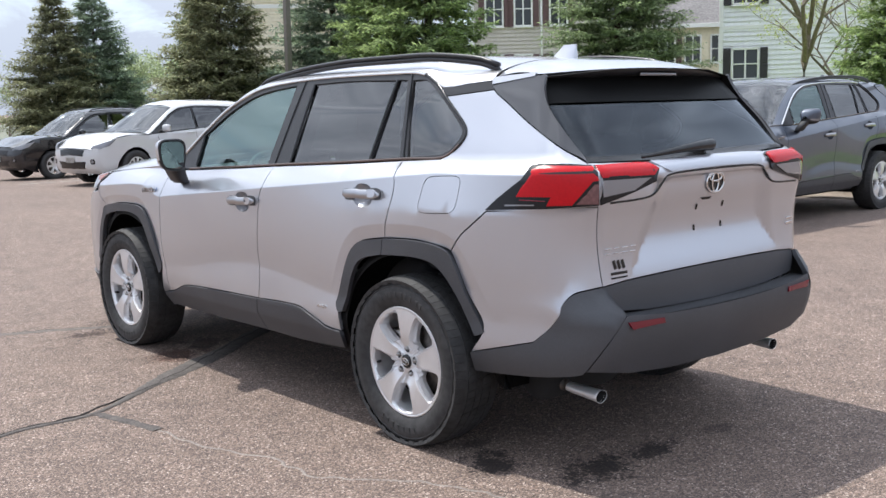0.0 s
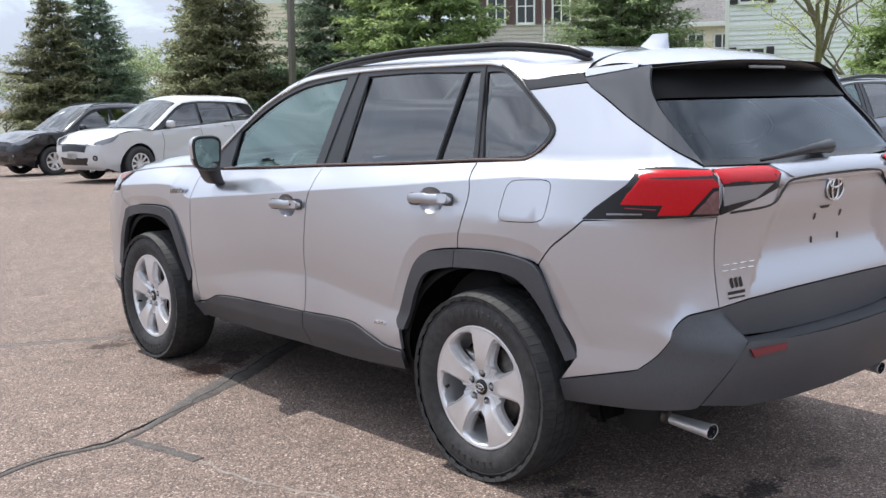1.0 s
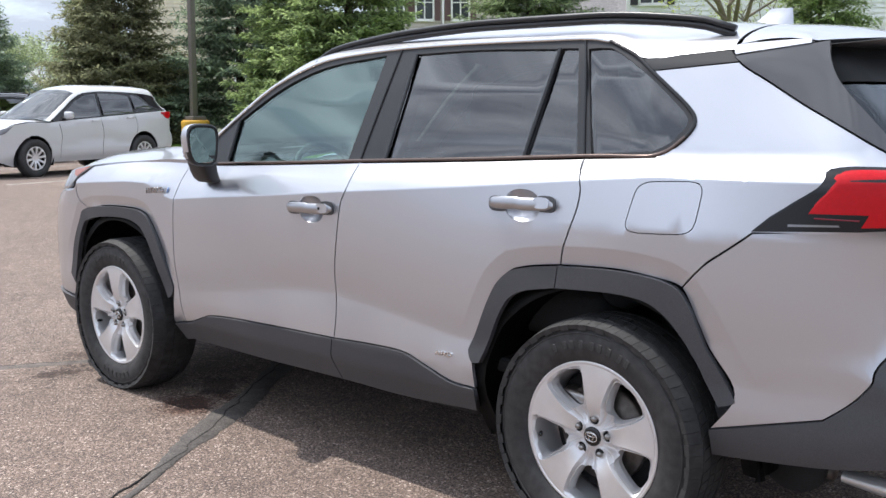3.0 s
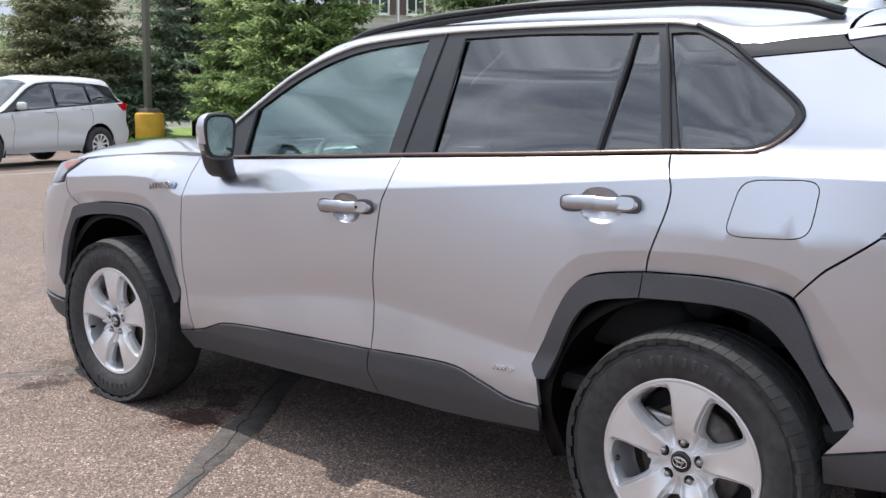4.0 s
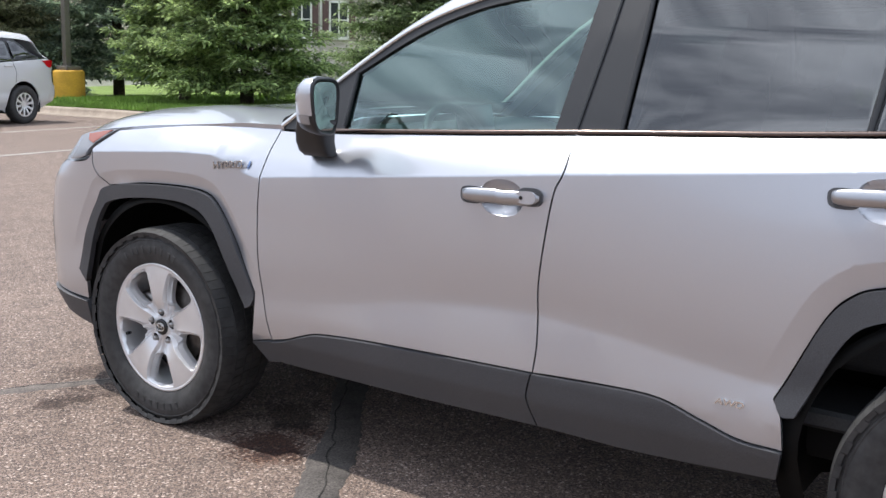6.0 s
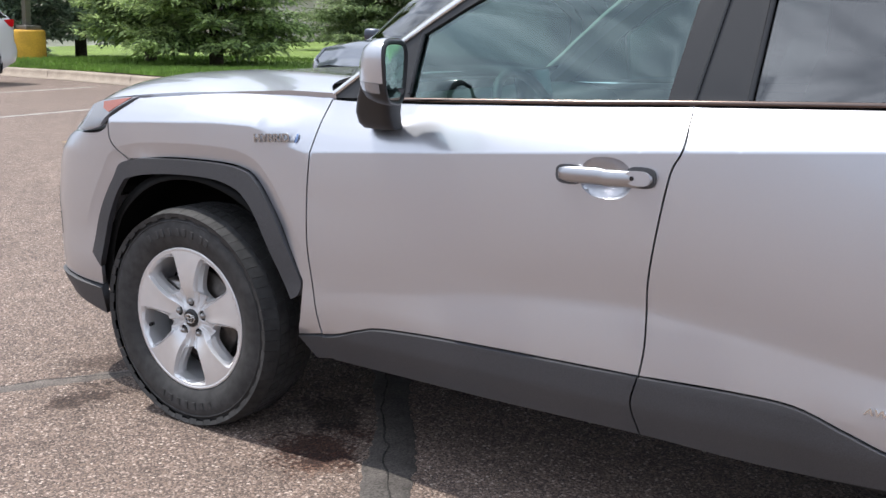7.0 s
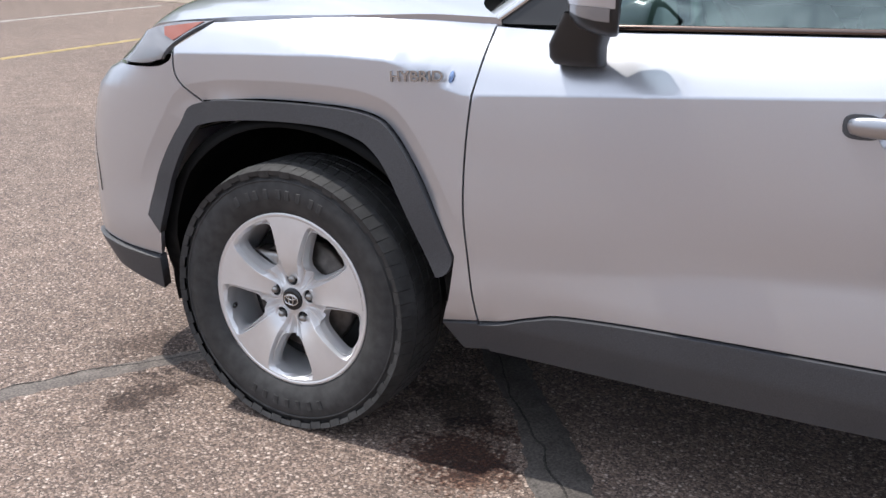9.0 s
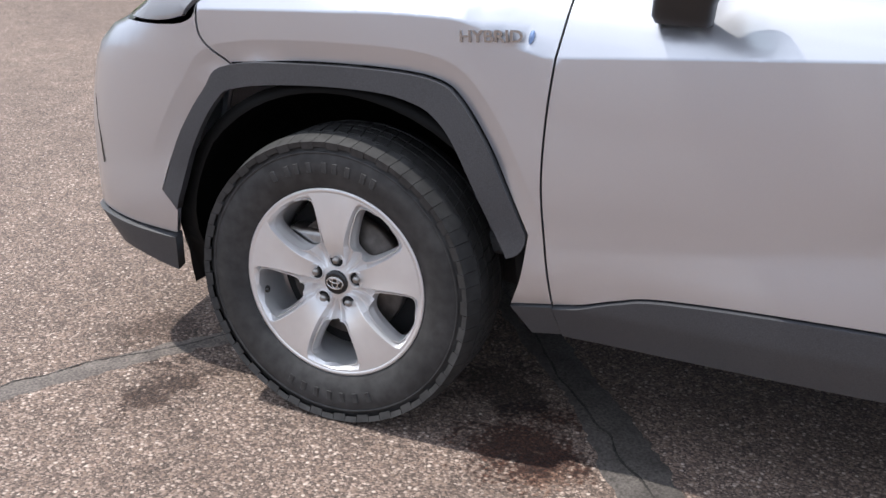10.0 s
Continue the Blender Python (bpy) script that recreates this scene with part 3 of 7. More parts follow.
# ---- the silver car: its skin is one surface, given along the side (s, metres forward of mid-wheelbase) and up (z) ----
LOWER_HALF = spline([(.20, .775), (.30, .815), (.385, .857), (.405, .866), (.43, .870), (.47, .8755), (.50, .8742), (.58, .8672), (.60, .8658), (.62, .8670), (.67, .8732), (.74, .880), (.85, .887), (.95, .891), (1.0, .8925)])
UPPER_HALF = spline([(1.0, .8925), (1.03, .876), (1.06, .856), (1.12, .806), (1.16, .787), (1.55, .598), (1.70, .53)])


def HALF(z):
    """Half the width at a height: a sharp shoulder crease at 1.0 in the flank's own height."""
    return LOWER_HALF(z) if z < 1.0 else UPPER_HALF(z)


REAR = spline([(.25, -2.12), (.40, -2.25), (.58, -2.305), (.625, -2.302), (.66, -2.262), (.72, -2.222), (.85, -2.214), (.95, -2.223), (1.05, -2.242), (1.12, -2.24), (1.16, -2.175), (1.30, -2.10), (1.45, -2.01), (1.6, -1.93)])
FRONT = spline([(.25, 2.145), (.40, 2.275), (.60, 2.285), (.80, 2.25), (.87, 2.195), (.92, 2.085), (1.0, 1.955), (1.1, 1.85)])
YC, YF, LC = -1.70, 1.62, .62


def taper(y):
    if y < -1.2:
        return 1 - .033 * ((-1.2 - y) / .6) ** 2
    return 1 - .03 * ((y - 1.2) / .4) ** 2 if y > 1.2 else 1.0


FENDER_CREASE = spline([(.84, .930), (.90, .943), (.98, .976), (1.06, .992), (1.155, .992), (1.36, .982), (1.62, .966), (1.95, .93)])


def belt(s):
    return 1.120 - .045 * (max(-1.6, min(.62, s)) + .25)


def crease(s):
    return 1.018 - .081 * (max(-1.55, s) + .25) if s < .84 else FENDER_CREASE(min(s, 1.95))


FOLD_Z = spline([(-2.4, .58), (-.9, .565), (-.6, .595), (-.35, .625), (-.15, .640), (.04, .632), (.3, .600), (.6, .552), (.85, .53), (1.2, .53), (2.2, .56)])



WAIST = spline([(-2.2, 0), (-2.05, .004), (-1.8, .028), (-1.65, .048), (-1.45, .046), (-1.27, .050), (-.93, .043), (-.6, .031), (-.3, .021), (0, .018), (.88, .017), (1.5, .008), (1.9, .001), (2.3, 0)])
HAUNCH = spline([(-2.2, 0), (-2.0, .003), (-1.8, .014), (-1.65, .023), (-1.44, .019), (-1.1, .007), (-.8, .001), (-.6, 0)])


def tuck(s, z):
    """How far the flank draws in at a height: the doors lean in to the shoulder, most at the rear, where the wing swells over its wheel."""
    zc, zb = crease(s), belt(s)
    if z < zc:
        g = max(0.0, (z - .60) / (zc - .60)) ** 1.3
    elif z < zb:
        g = 1.0
    else:
        g = 1 - .75 * min(1.0, (z - zb) / .25)
    d = WAIST(max(-2.2, min(2.3, s))) * g
    if -2.2 < s < -.6:
        up = (1.14 - z) / .165 if z > .975 else 1 - (.975 - z) / .30
        d -= HAUNCH(s) * max(0.0, min(1.0, up))
    return d


def flare(s):
    """How strongly the metal turns out again above the sill: not at all beside the front wheel."""
    return max(0.0, min(1.0, (.72 - s) / .45))


def half(s, z):
    zc, zb = crease(s), belt(s)
    if .47 < z < .8:
        f = FOLD_Z(s)
        if z < f:
            low = HALF(.60)
            return low + (HALF(.47 + (z - .47) * .13 / (f - .47)) - low) * flare(s)
        z = .60 + (z - f) * .20 / (.8 - f)
    elif z <= .47:
        return HALF(z) - (HALF(.47) - HALF(.60)) * (1 - flare(s))
    if z > .8:
        if z < zc:
            z = .8 + (z - .8) / (zc - .8) * .2
        elif z < zb:
            z = 1 + (z - zc) / (zb - zc) * .12
        else:
            z = 1.12 + (z - zb) / (1.55 - zb) * .43
    return HALF(z)


def bez(a, b, c, d, t):
    return a * (1 - t) ** 3 + b * 3 * t * (1 - t) ** 2 + c * 3 * t * t * (1 - t) + d * t ** 3


def corner_x(z):
    return .64 * min(1, half(-1.7, z) / .88)


SLIP = spline([(-2.6, .004), (-2.3, .006), (-2.12, .004), (-1.8, -.007), (-1.63, -.002), (-1.3, .006), (-.9, .010), (-.28, .017), (.3, .0175), (.8, .016), (1.07, .014), (1.4, .007), (1.63, 0), (1.82, -.014), (2.1, -.004), (2.4, 0)])
RISE = spline([(-2.6, 1.0235), (-2.3, 1.0235), (-1.7, 1.019), (-1.3, 1.0165), (-.8, 1.0115), (-.276, 1.0100), (.04, 1.0070), (.6, 1.005), (1.07, 1.001), (1.4, .999), (1.7, .9965), (2.0, 1.0)])


def rise(s, z):
    """True height of a line drawn at z on the flank: the body stands a little nose-down."""
    return z * (RISE(s) + .010 * (z - .9))


def skin(s, z):
    """The left flank, drawn in at the shoulder."""
    p, d = outer(s, z), tuck(s, z)
    return p + Vector((d, .78 * d, -.08 * d))


def outer(s, z):
    """The flank before it is drawn in, carried round the corners to the tail and the nose."""
    h = rise(s, z)
    s += SLIP(s)
    w = half(s, z)
    if s < -1.5 and z < .6:
        w -= .055 * (.6 - z) * min(1.0, (-1.5 - s) / .2)
    if YC <= s <= YF:
        return Vector((-w * taper(s), s, h))
    if s < YC:
        t, r, xb = (YC - s) / LC, REAR(z) - .027, corner_x(z)
        a, b = Vector((w * taper(YC), YC)), Vector((xb, r + .03))
        if t <= 1:
            q = bez(a, a + Vector((-.03, -.30)), b + Vector((.16, .04)), b, t)
            return Vector((-q.x, q.y, h))
        x = xb - (t - 1) * LC
        return Vector((-x, r + .03 * (x / xb) ** 2, h))
    t, r = (s - YF) / LC, FRONT(z)
    a, b = Vector((w * taper(YF), YF)), Vector((.62, r - .07))
    if t <= 1:
        q = bez(a, a + Vector((-.01, .33)), b + Vector((.19, -.04)), b, t)
        return Vector((-q.x, q.y, h))
    x = .62 - (t - 1) * LC
    return Vector((-x, r - .07 * (x / .62) ** 2, h))


def tail(u, z):
    """The tail across its width: u metres to the right of the middle, measured on the skin."""
    p = skin(YC - LC - corner_x(z) + abs(u), z)
    return p if u <= 0 else Vector((-p.x, p.y, p.z))


def tail_u(s, z):
    """The tail's own coordinate of a point of the left flank."""
    return -(s - (YC - LC - corner_x(z))), z


def side(s, z):
    return skin(-s, z)


def flipped(line):
    return [(-a, b) for a, b in line]


def inset(poly, d):
    n = len(poly)
    area = sum(poly[i][0] * poly[(i + 1) % n][1] - poly[(i + 1) % n][0] * poly[i][1] for i in range(n))
    k = d if area > 0 else -d
    out = []
    for i in range(n):
        a, b, c = Vector(poly[i - 1]), Vector(poly[i]), Vector(poly[(i + 1) % n])
        t = ((b - a).normalized() + (c - b).normalized())
        t = t.normalized() if t.length > 1e-6 else (c - b).normalized()
        out.append(tuple(b + Vector((-t.y, t.x)) * k))
    return out


def oval(cx, cz, a, b, n=28, power=2.0):
    o = []
    for i in range(n):
        w = 2 * math.pi * i / n
        c, s = math.cos(w), math.sin(w)
        o.append((cx + a * math.copysign(abs(c) ** (2 / power), c), cz + b * math.copysign(abs(s) ** (2 / power), s)))
    return o


# lines on the flank
SEAM_F = [(.80, 1.082), (.806, 1.04), (.815, .949), (.832, .83), (.840, .73), (.840, .637), (.826, .52), (.804, .395)]
SEAM_B = [(-.276, 1.121), (-.286, 1.029), (-.259, .97), (-.23, .832), (-.209, .69), (-.21, .55), (-.202, .475)]
SEAM_C = [(-1.267, 1.158), (-1.306, 1.098), (-1.30, 1.036), (-1.266, .955), (-1.239, .889), (-1.228, .850)]
SILL_FRONT = [(.804, .390), (.735, .405), (.66, .430), (.563, .452), (.279, .467), (-.202, .475)]
SILL_REAR = [(-.202, .475), (-.42, .483), (-.57, .480), (-.683, .445), (-.777, .415), (-.885, .409)]
ARCH_R_OUT_F = [(-1.228, .850), (-1.094, .832), (-1.023, .806), (-.958, .735), (-.856, .535)]
ARCH_R_OUT_B = [(-1.228, .850), (-1.431, .856), (-1.585, .838), (-1.645, .79), (-1.70, .665), (-1.75, .55)]
ARCH_F_OUT = [(.868, .548), (.917, .642), (.963, .734), (1.025, .824), (1.080, .860), (1.195, .872), (1.41, .866), (1.629, .842), (1.688, .772), (1.757, .640), (1.807, .493)]
ARCH_F_IN = [(.912, .484), (.982, .608), (1.040, .720), (1.080, .772), (1.130, .802), (1.230, .819), (1.42, .813), (1.605, .787), (1.657, .748), (1.719, .615), (1.770, .446)]
GATE_SEAM = [(-1.650, 1.446), (-1.666, 1.432), (-1.808, 1.338), (-1.93, 1.279), (-2.12, 1.205), (-2.262, 1.160)]
DLO_TOP = [(.80, 1.092), (.66, 1.20), (.502, 1.317), (.371, 1.40), (.206, 1.466), (.036, 1.503), (-.312, 1.523), (-.696, 1.529), (-1.105, 1.523), (-1.225, 1.509), (-1.332, 1.461), (-1.408, 1.410), (-1.548, 1.318), (-1.592, 1.274), (-1.584, 1.236), (-1.545, 1.196), (-1.506, 1.178)]


ARCHES = [catmull(ARCH_F_OUT, 3), catmull(ARCH_R_OUT_F, 3), catmull(ARCH_R_OUT_B, 3)]
DIP_F, DIP_R = .048, .058


def dipped(s, z):
    """The flank as the sheet metal has it: a sharp fold runs round each arch, and below it the metal turns in."""
    deep = DIP_F if s < 0 else DIP_R
    best = deep
    if abs(abs(s) - 1.345) < .64 and .4 < z < .98:
        for line in ARCHES:
            for (a, b), (c, d) in zip(line, line[1:]):
                ux, uz = c - a, d - b
                t = max(0.0, min(1.0, ((-s - a) * ux + (z - b) * uz) / (ux * ux + uz * uz)))
                best = min(best, math.hypot(-s - a - t * ux, z - b - t * uz))
    return side(s, z) if best >= deep else raised(side, -.012 * (1 - best / deep) * max(0.0, min(1.0, (z - .56) / .12)))(s, z)


FOLDS = []
for line in ARCHES:
    hub_y = math.copysign(1.345, line[0][0])
    deep = DIP_F if hub_y > 0 else DIP_R
    for p, q in zip(line, line[1:]):
        p, q = Vector(p), Vector(q)
        n = Vector((-(q - p).y, (q - p).x)).normalized()
        if n.dot(p - Vector((hub_y, .45))) < 0:
            n = -n
        m = max(1, round((q - p).length / .011))
        for i in range(m):
            FOLDS += [(-(p.lerp(q, i / m) + n * (deep + d)).x, (p.lerp(q, i / m) + n * (deep + d)).y) for d in (-.003, .003)]
FOLDS += [(-k * .0125, FOLD_Z(k * .0125) + d) for k in range(-72, 68) for d in (-.008, .008)]


def build_skin(car, flip):
    """All sheet metal, trim, glass and lamps of one flank."""
    def sheet(name, outline, mat, parent=car, holes=(), gap=.0026, lift=0.0, grid=.05, edge=.014, surf=side, label=""):
        sharp = [(-k * .0125, crease(k * .0125) + d) for k in range(-180, 156) for d in (-.004, .004)] if surf is side and mat is SILVER else ()
        if surf is side and mat is SILVER:
            surf, sharp = dipped, sharp + FOLDS
        me = panel_mesh(name, flipped(inset(outline, gap) if gap else outline), surf, [flipped(h) for h in holes], grid, edge, flip, lift, sharp)
        return part(name, me, mat, parent, label)

    def line(name, pts, width, mat, parent=car, proud=.006, label=""):
        return part(name, strip_mesh(name, flipped(pts), side, width, proud, flip), mat, parent, label)

    def dish(cx, cz, a, b, deep):
        return lambda s, z: raised(side, -deep * max(0.0, 1 - ((-s - cx) / a) ** 2 - ((z - cz) / b) ** 2) ** .8 - .001)(s, z)

    # fender, doors, quarter
    sheet("front_fender", loop([(.80, 1.082), (1.0, 1.083), (1.226, 1.075), (1.415, 1.06), (1.62, 1.042)], [(1.62, 1.042), (1.70, .975)], [(1.70, .975), (1.69, .90), (1.629, .836)],
          [(1.629, .842), (1.41, .866), (1.195, .872), (1.080, .860), (1.025, .824), (.963, .734), (.917, .642), (.868, .548)], [(.868, .548), (.880, .45), (.905, .372)], [(.905, .372), (.804, .392)], SEAM_F[::-1]), SILVER)
    front_bowl, rear_bowl = oval(-.098, .946, .068, .050, 28, 2.4), oval(-1.092, 1.02, .068, .050, 28, 2.4)
    top_front = [(s, belt(s) - .003) for s in (.80, .6, .3, 0, -.276)]
    top_rear = [(s, belt(s) - .003) for s in (-.276, -.5, -.8, -1.1, -1.267)]
    fd = sheet("front_door", loop(top_front, SEAM_B, SILL_FRONT[::-1], SEAM_F[::-1]), SILVER, holes=[front_bowl])
    rd = sheet("rear_door", loop(top_rear, SEAM_C, ARCH_R_OUT_F, [(-.856, .535), (-.878, .49), (-.885, .409)], SILL_REAR[::-1], SEAM_B[::-1]), SILVER, holes=[rear_bowl])
    fuel = oval(0, 0, 1, 1, 32, 5.0)
    fuel = [(-1.575 + .104 * x - .024 * y - .004 * x * y, 1.041 + .074 * y - .004 * x) for x, y in fuel]
    quarter = sheet("quarter_panel", loop([(s, belt(s) - .003) for s in (-1.267, -1.40, -1.506)], [(-1.506, 1.178), (-1.545, 1.196), (-1.584, 1.236), (-1.592, 1.274), (-1.548, 1.318), (-1.408, 1.410)],
          [(-1.408, 1.414), (-1.666, 1.432)], GATE_SEAM[1:], [(-2.262, 1.160), (-2.281, 1.010)], [(-2.281, 1.010), (-1.785, .990)], [(-1.785, .990), (-1.70, .905), (-1.625, .826)],
          [(-1.625, .826), (-1.585, .838), (-1.431, .856), (-1.228, .850)], SEAM_C[::-1]), SILVER, holes=[fuel])
    sheet("fuel_door", fuel, SILVER, quarter, gap=.0028)
    sheet("bumper_side", loop([(-1.785, .990), (-2.281, 1.010)], [(-2.281, 1.004), (-2.293, .904), (-2.305, .822), (-2.319, .724)], [(-2.319, .724), (-2.22, .714), (-2.15, .700), (-2.074, .657), (-2.0, .577), (-1.938, .520)], [(-1.938, .520), (-1.706, .445)],
          [(-1.706, .445), (-1.75, .55), (-1.70, .665), (-1.645, .79), (-1.625, .826)], [(-1.625, .826), (-1.70, .905), (-1.785, .990)]), SILVER)
    # dark shell behind the gaps and inside the doors
    sheet("door_lining", loop([(.86, 1.06), (.3, 1.09), (-.4, 1.11), (-1.2, 1.14), (-1.58, 1.16)], [(-1.58, 1.16), (-1.60, .90)], [(-1.60, .90), (-1.25, .86), (-1.0, .82), (-.86, .55), (-.86, .36)], [(-.86, .36), (.86, .33)], [(.86, .33), (.86, .60), (.95, .80), (1.1, .92), (1.1, 1.05)], [(1.1, 1.05), (.86, 1.06)]), DASH, lift=-.045, gap=0, edge=0, grid=.12)
    # lower cladding
    sheet("sill_trim", loop([(.905, .372), (.804, .390)], [(.804, .390), (.785, .312)], [(.785, .312), (.858, .298)], [(.858, .298), (.905, .372)]), TRIM, lift=.006)
    sheet("door_cladding", loop(SILL_FRONT, [(-.202, .475), (-.184, .40), (-.198, .312)], [(-.198, .312), (.3, .308), (.785, .310)], [(.785, .310), (.804, .390)]), TRIM, fd, lift=.010, edge=.02, grid=.022)
    sheet("door_cladding", loop(SILL_REAR, [(-.885, .409), (-.868, .325)], [(-.868, .325), (-.5, .306), (-.198, .312)], [(-.198, .312), (-.184, .40), (-.202, .475)]), TRIM, rd, lift=.010, edge=.02, grid=.022)
    # wheel arch mouldings, the rear one in two pieces split by the door
    sheet("arch_moulding", loop(ARCH_F_OUT, [(1.807, .493), (1.770, .446)], ARCH_F_IN[::-1], [(.912, .484), (.885, .498), (.870, .523), (.868, .548)]), TRIM, lift=.005, edge=.022, grid=.03)
    cut = (-1.215, .778)
    sheet("arch_moulding", loop(ARCH_R_OUT_F, [(-.856, .535), (-.862, .515), (-.878, .494), (-.909, .497)], [(-.909, .497), (-.998, .678), (-1.072, .747), cut], [cut, (-1.228, .850)]), TRIM, rd, lift=.005, edge=.022, grid=.03)
    sheet("arch_moulding", loop(ARCH_R_OUT_B, [(-1.75, .55), (-1.754, .525), (-1.722, .507)], [(-1.722, .507), (-1.656, .646), (-1.563, .752), (-1.45, .784), cut], [cut, (-1.228, .850)]), TRIM, lift=.005, edge=.022, grid=.03)
    # daylight opening: satin frame with its panes
    panes = {
        "front_door_glass": (TINT, loop([(.537, 1.095), (.543, 1.262)], [(.543, 1.262), (.36, 1.372), (.196, 1.440), (.027, 1.478), (-.238, 1.501)], [(-.238, 1.501), (-.206, 1.127)], [(-.206, 1.127), (.15, 1.111), (.537, 1.095)])),
        "rear_door_glass": (PRIVACY, loop([(-.397, 1.137), (-.391, 1.500)], [(-.391, 1.500), (-.7, 1.506), (-1.026, 1.496)], [(-1.026, 1.496), (-1.016, 1.161)], [(-1.016, 1.161), (-.7, 1.148), (-.397, 1.137)])),
        "vent_glass": (PRIVACY, loop([(-1.036, 1.162), (-1.044, 1.496)], [(-1.044, 1.496), (-1.108, 1.494)], [(-1.108, 1.494), (-1.232, 1.169)], [(-1.232, 1.169), (-1.036, 1.162)])),
        "quarter_glass": (PRIVACY, loop([(-1.282, 1.176), (-1.148, 1.490)], [(-1.148, 1.490), (-1.21, 1.490), (-1.255, 1.480), (-1.348, 1.430), (-1.446, 1.368), (-1.54, 1.303), (-1.568, 1.274), (-1.562, 1.246), (-1.53, 1.210), (-1.49, 1.190)], [(-1.49, 1.190), (-1.282, 1.176)])),
    }
    dlo = loop(DLO_TOP, [(-1.506, 1.178), (-1.267, 1.164)], [(s, belt(s) + .002) for s in (-1.267, -.8, -.276, .3, .80)])
    sheet("window_frame", dlo, PILLAR, gap=0, holes=[o for _, o in panes.values()], lift=-.002, edge=.03)
    for name, (mat, o) in panes.items():
        sheet(name, o, mat, fd if name.startswith("front") else rd if name.startswith(("rear", "vent")) else quarter, gap=-.003, lift=-.010, edge=0)
    for a, b in (((-.274, 1.128), (-.311, 1.519)), ((-1.262, 1.166), (-1.128, 1.515))):
        line("pillar_gap", [(a[0] + (b[0] - a[0]) * i / 8, a[1] + (b[1] - a[1]) * i / 8) for i in range(9)], .007, GLOSS, proud=.0035)
    line("pillar_gap", [(-.404 + .008 * i / 8, 1.137 + .362 * i / 8) for i in range(9)], .012, GLOSS, proud=.004)
    line("pillar_gap", [(-1.026 - .01 * i / 8, 1.162 + .334 * i / 8) for i in range(9)], .013, GLOSS, proud=.004)
    line("pillar_gap", [(.540 + .004 * i / 8, 1.105 + .158 * i / 8) for i in range(9)], .012, GLOSS, proud=.004)
    line("belt_moulding", catmull([(s, belt(s) + .004) for s in (.60, .3, 0, -.4, -.8, -1.267)] + [(-1.45, 1.173), (-1.506, 1.179), (-1.545, 1.197), (-1.578, 1.230)]), .013, BELT, proud=.007)
    line("window_moulding", catmull(DLO_TOP[:10]), .016, CHROME, proud=.007)
    line("window_moulding", catmull(DLO_TOP[9:]), .012, GLOSS, proud=.006)
    sheet("pillar_trim", loop([(-1.346, 1.450), (-1.634, 1.467)], [(-1.634, 1.467), (-1.666, 1.432)], [(-1.666, 1.432), (-1.402, 1.413)], [(-1.402, 1.413), (-1.346, 1.450)]), PILLAR, lift=.001)
    # door handles in their bowls
    for door, cx, cz, lean in ((fd, -.101, .953, .0035), (rd, -1.096, 1.026, .003)):
        bowl = oval(cx + .004, cz - .007, .068, .050, 28, 2.4)
        sheet("handle_bowl", bowl, SILVER, door, gap=-.002, surf=dish(cx + .004, cz - .007, .072, .054, .030), edge=0, grid=.009)
        rows = []
        for i in range(23):
            k = i / 22 * 2 - 1
            r = (1 - abs(k) ** 6) ** .5 if abs(k) < 1 else 0
            s = cx + .004 - .126 * k
            row = []
            for j in range(16):
                w = 2 * math.pi * j / 16
                bow = .028 - .013 * k * k
                q = raised(side, bow + .010 * math.cos(w) * r - (.020 if abs(k) > .99 else 0))(-s, cz + .0215 * math.sin(w) * (r * .9 + .02) - k * lean * -1 - (.003 if k > 0 else 0))
                row.append(Vector((-q.x, q.y, q.z)) if flip else q)
            rows.append(row)
        hd = part("door_handle", loft_mesh("door_handle", rows, True, flip), HANDLE, door, "satin silver pull handle")
        sheet("handle_cap", oval(cx - .090, cz + .003, .030, .017, 20, 3), SILVER, hd, gap=0, lift=.0325, edge=.006, grid=.012)
        sheet("handle_base", oval(cx - .088, cz + .002, .037, .0250, 20, 3.0), TRIM, hd, gap=0, lift=.006, edge=.01, grid=.02)
        sheet("handle_base", oval(cx + .098, cz - .005, .036, .0240, 20, 3.0), TRIM, hd, gap=0, lift=.006, edge=.01, grid=.02)
        if door is fd:
            sheet("key_lock", oval(cx - .076, cz + .002, .0055, .0055, 12), GLOSS, hd, gap=0, lift=.0345, edge=.002, grid=.01)
    # tail lamp on the flank
    lamp = sheet("tail_lamp", loop([(-1.782, .993), (-1.964, 1.155)], [(-1.964, 1.155), (-2.02, 1.160), (-2.148, 1.158), (-2.278, 1.150)], [(-2.278, 1.150), (-2.281, 1.014)], [(-2.281, 1.014), (-1.782, .993)]), SMOKE, lift=.007, grid=.03, label="dark smoked tail lamp with a red band")
    sheet("red_lens", loop([(-1.974, 1.139), (-2.041, 1.150), (-2.277, 1.144)], [(-2.277, 1.144), (-2.277, 1.105)], [(-2.277, 1.100), (-2.246, 1.098)], [(-2.246, 1.098), (-2.150, 1.018)], [(-2.150, 1.018), (-2.034, 1.016)], [(-2.034, 1.016), (-2.052, 1.047)], [(-2.052, 1.047), (-1.905, 1.046)], [(-1.905, 1.046), (-1.974, 1.139)]), RED, lamp, lift=.011, grid=.03, edge=.006)
    sheet("clear_lens", loop([(-2.165, 1.022), (-2.252, 1.092)], [(-2.252, 1.092), (-2.276, 1.092)], [(-2.276, 1.092), (-2.276, 1.020)], [(-2.276, 1.020), (-2.165, 1.022)]), TINTED, lamp, lift=.010, grid=.03, edge=.004)
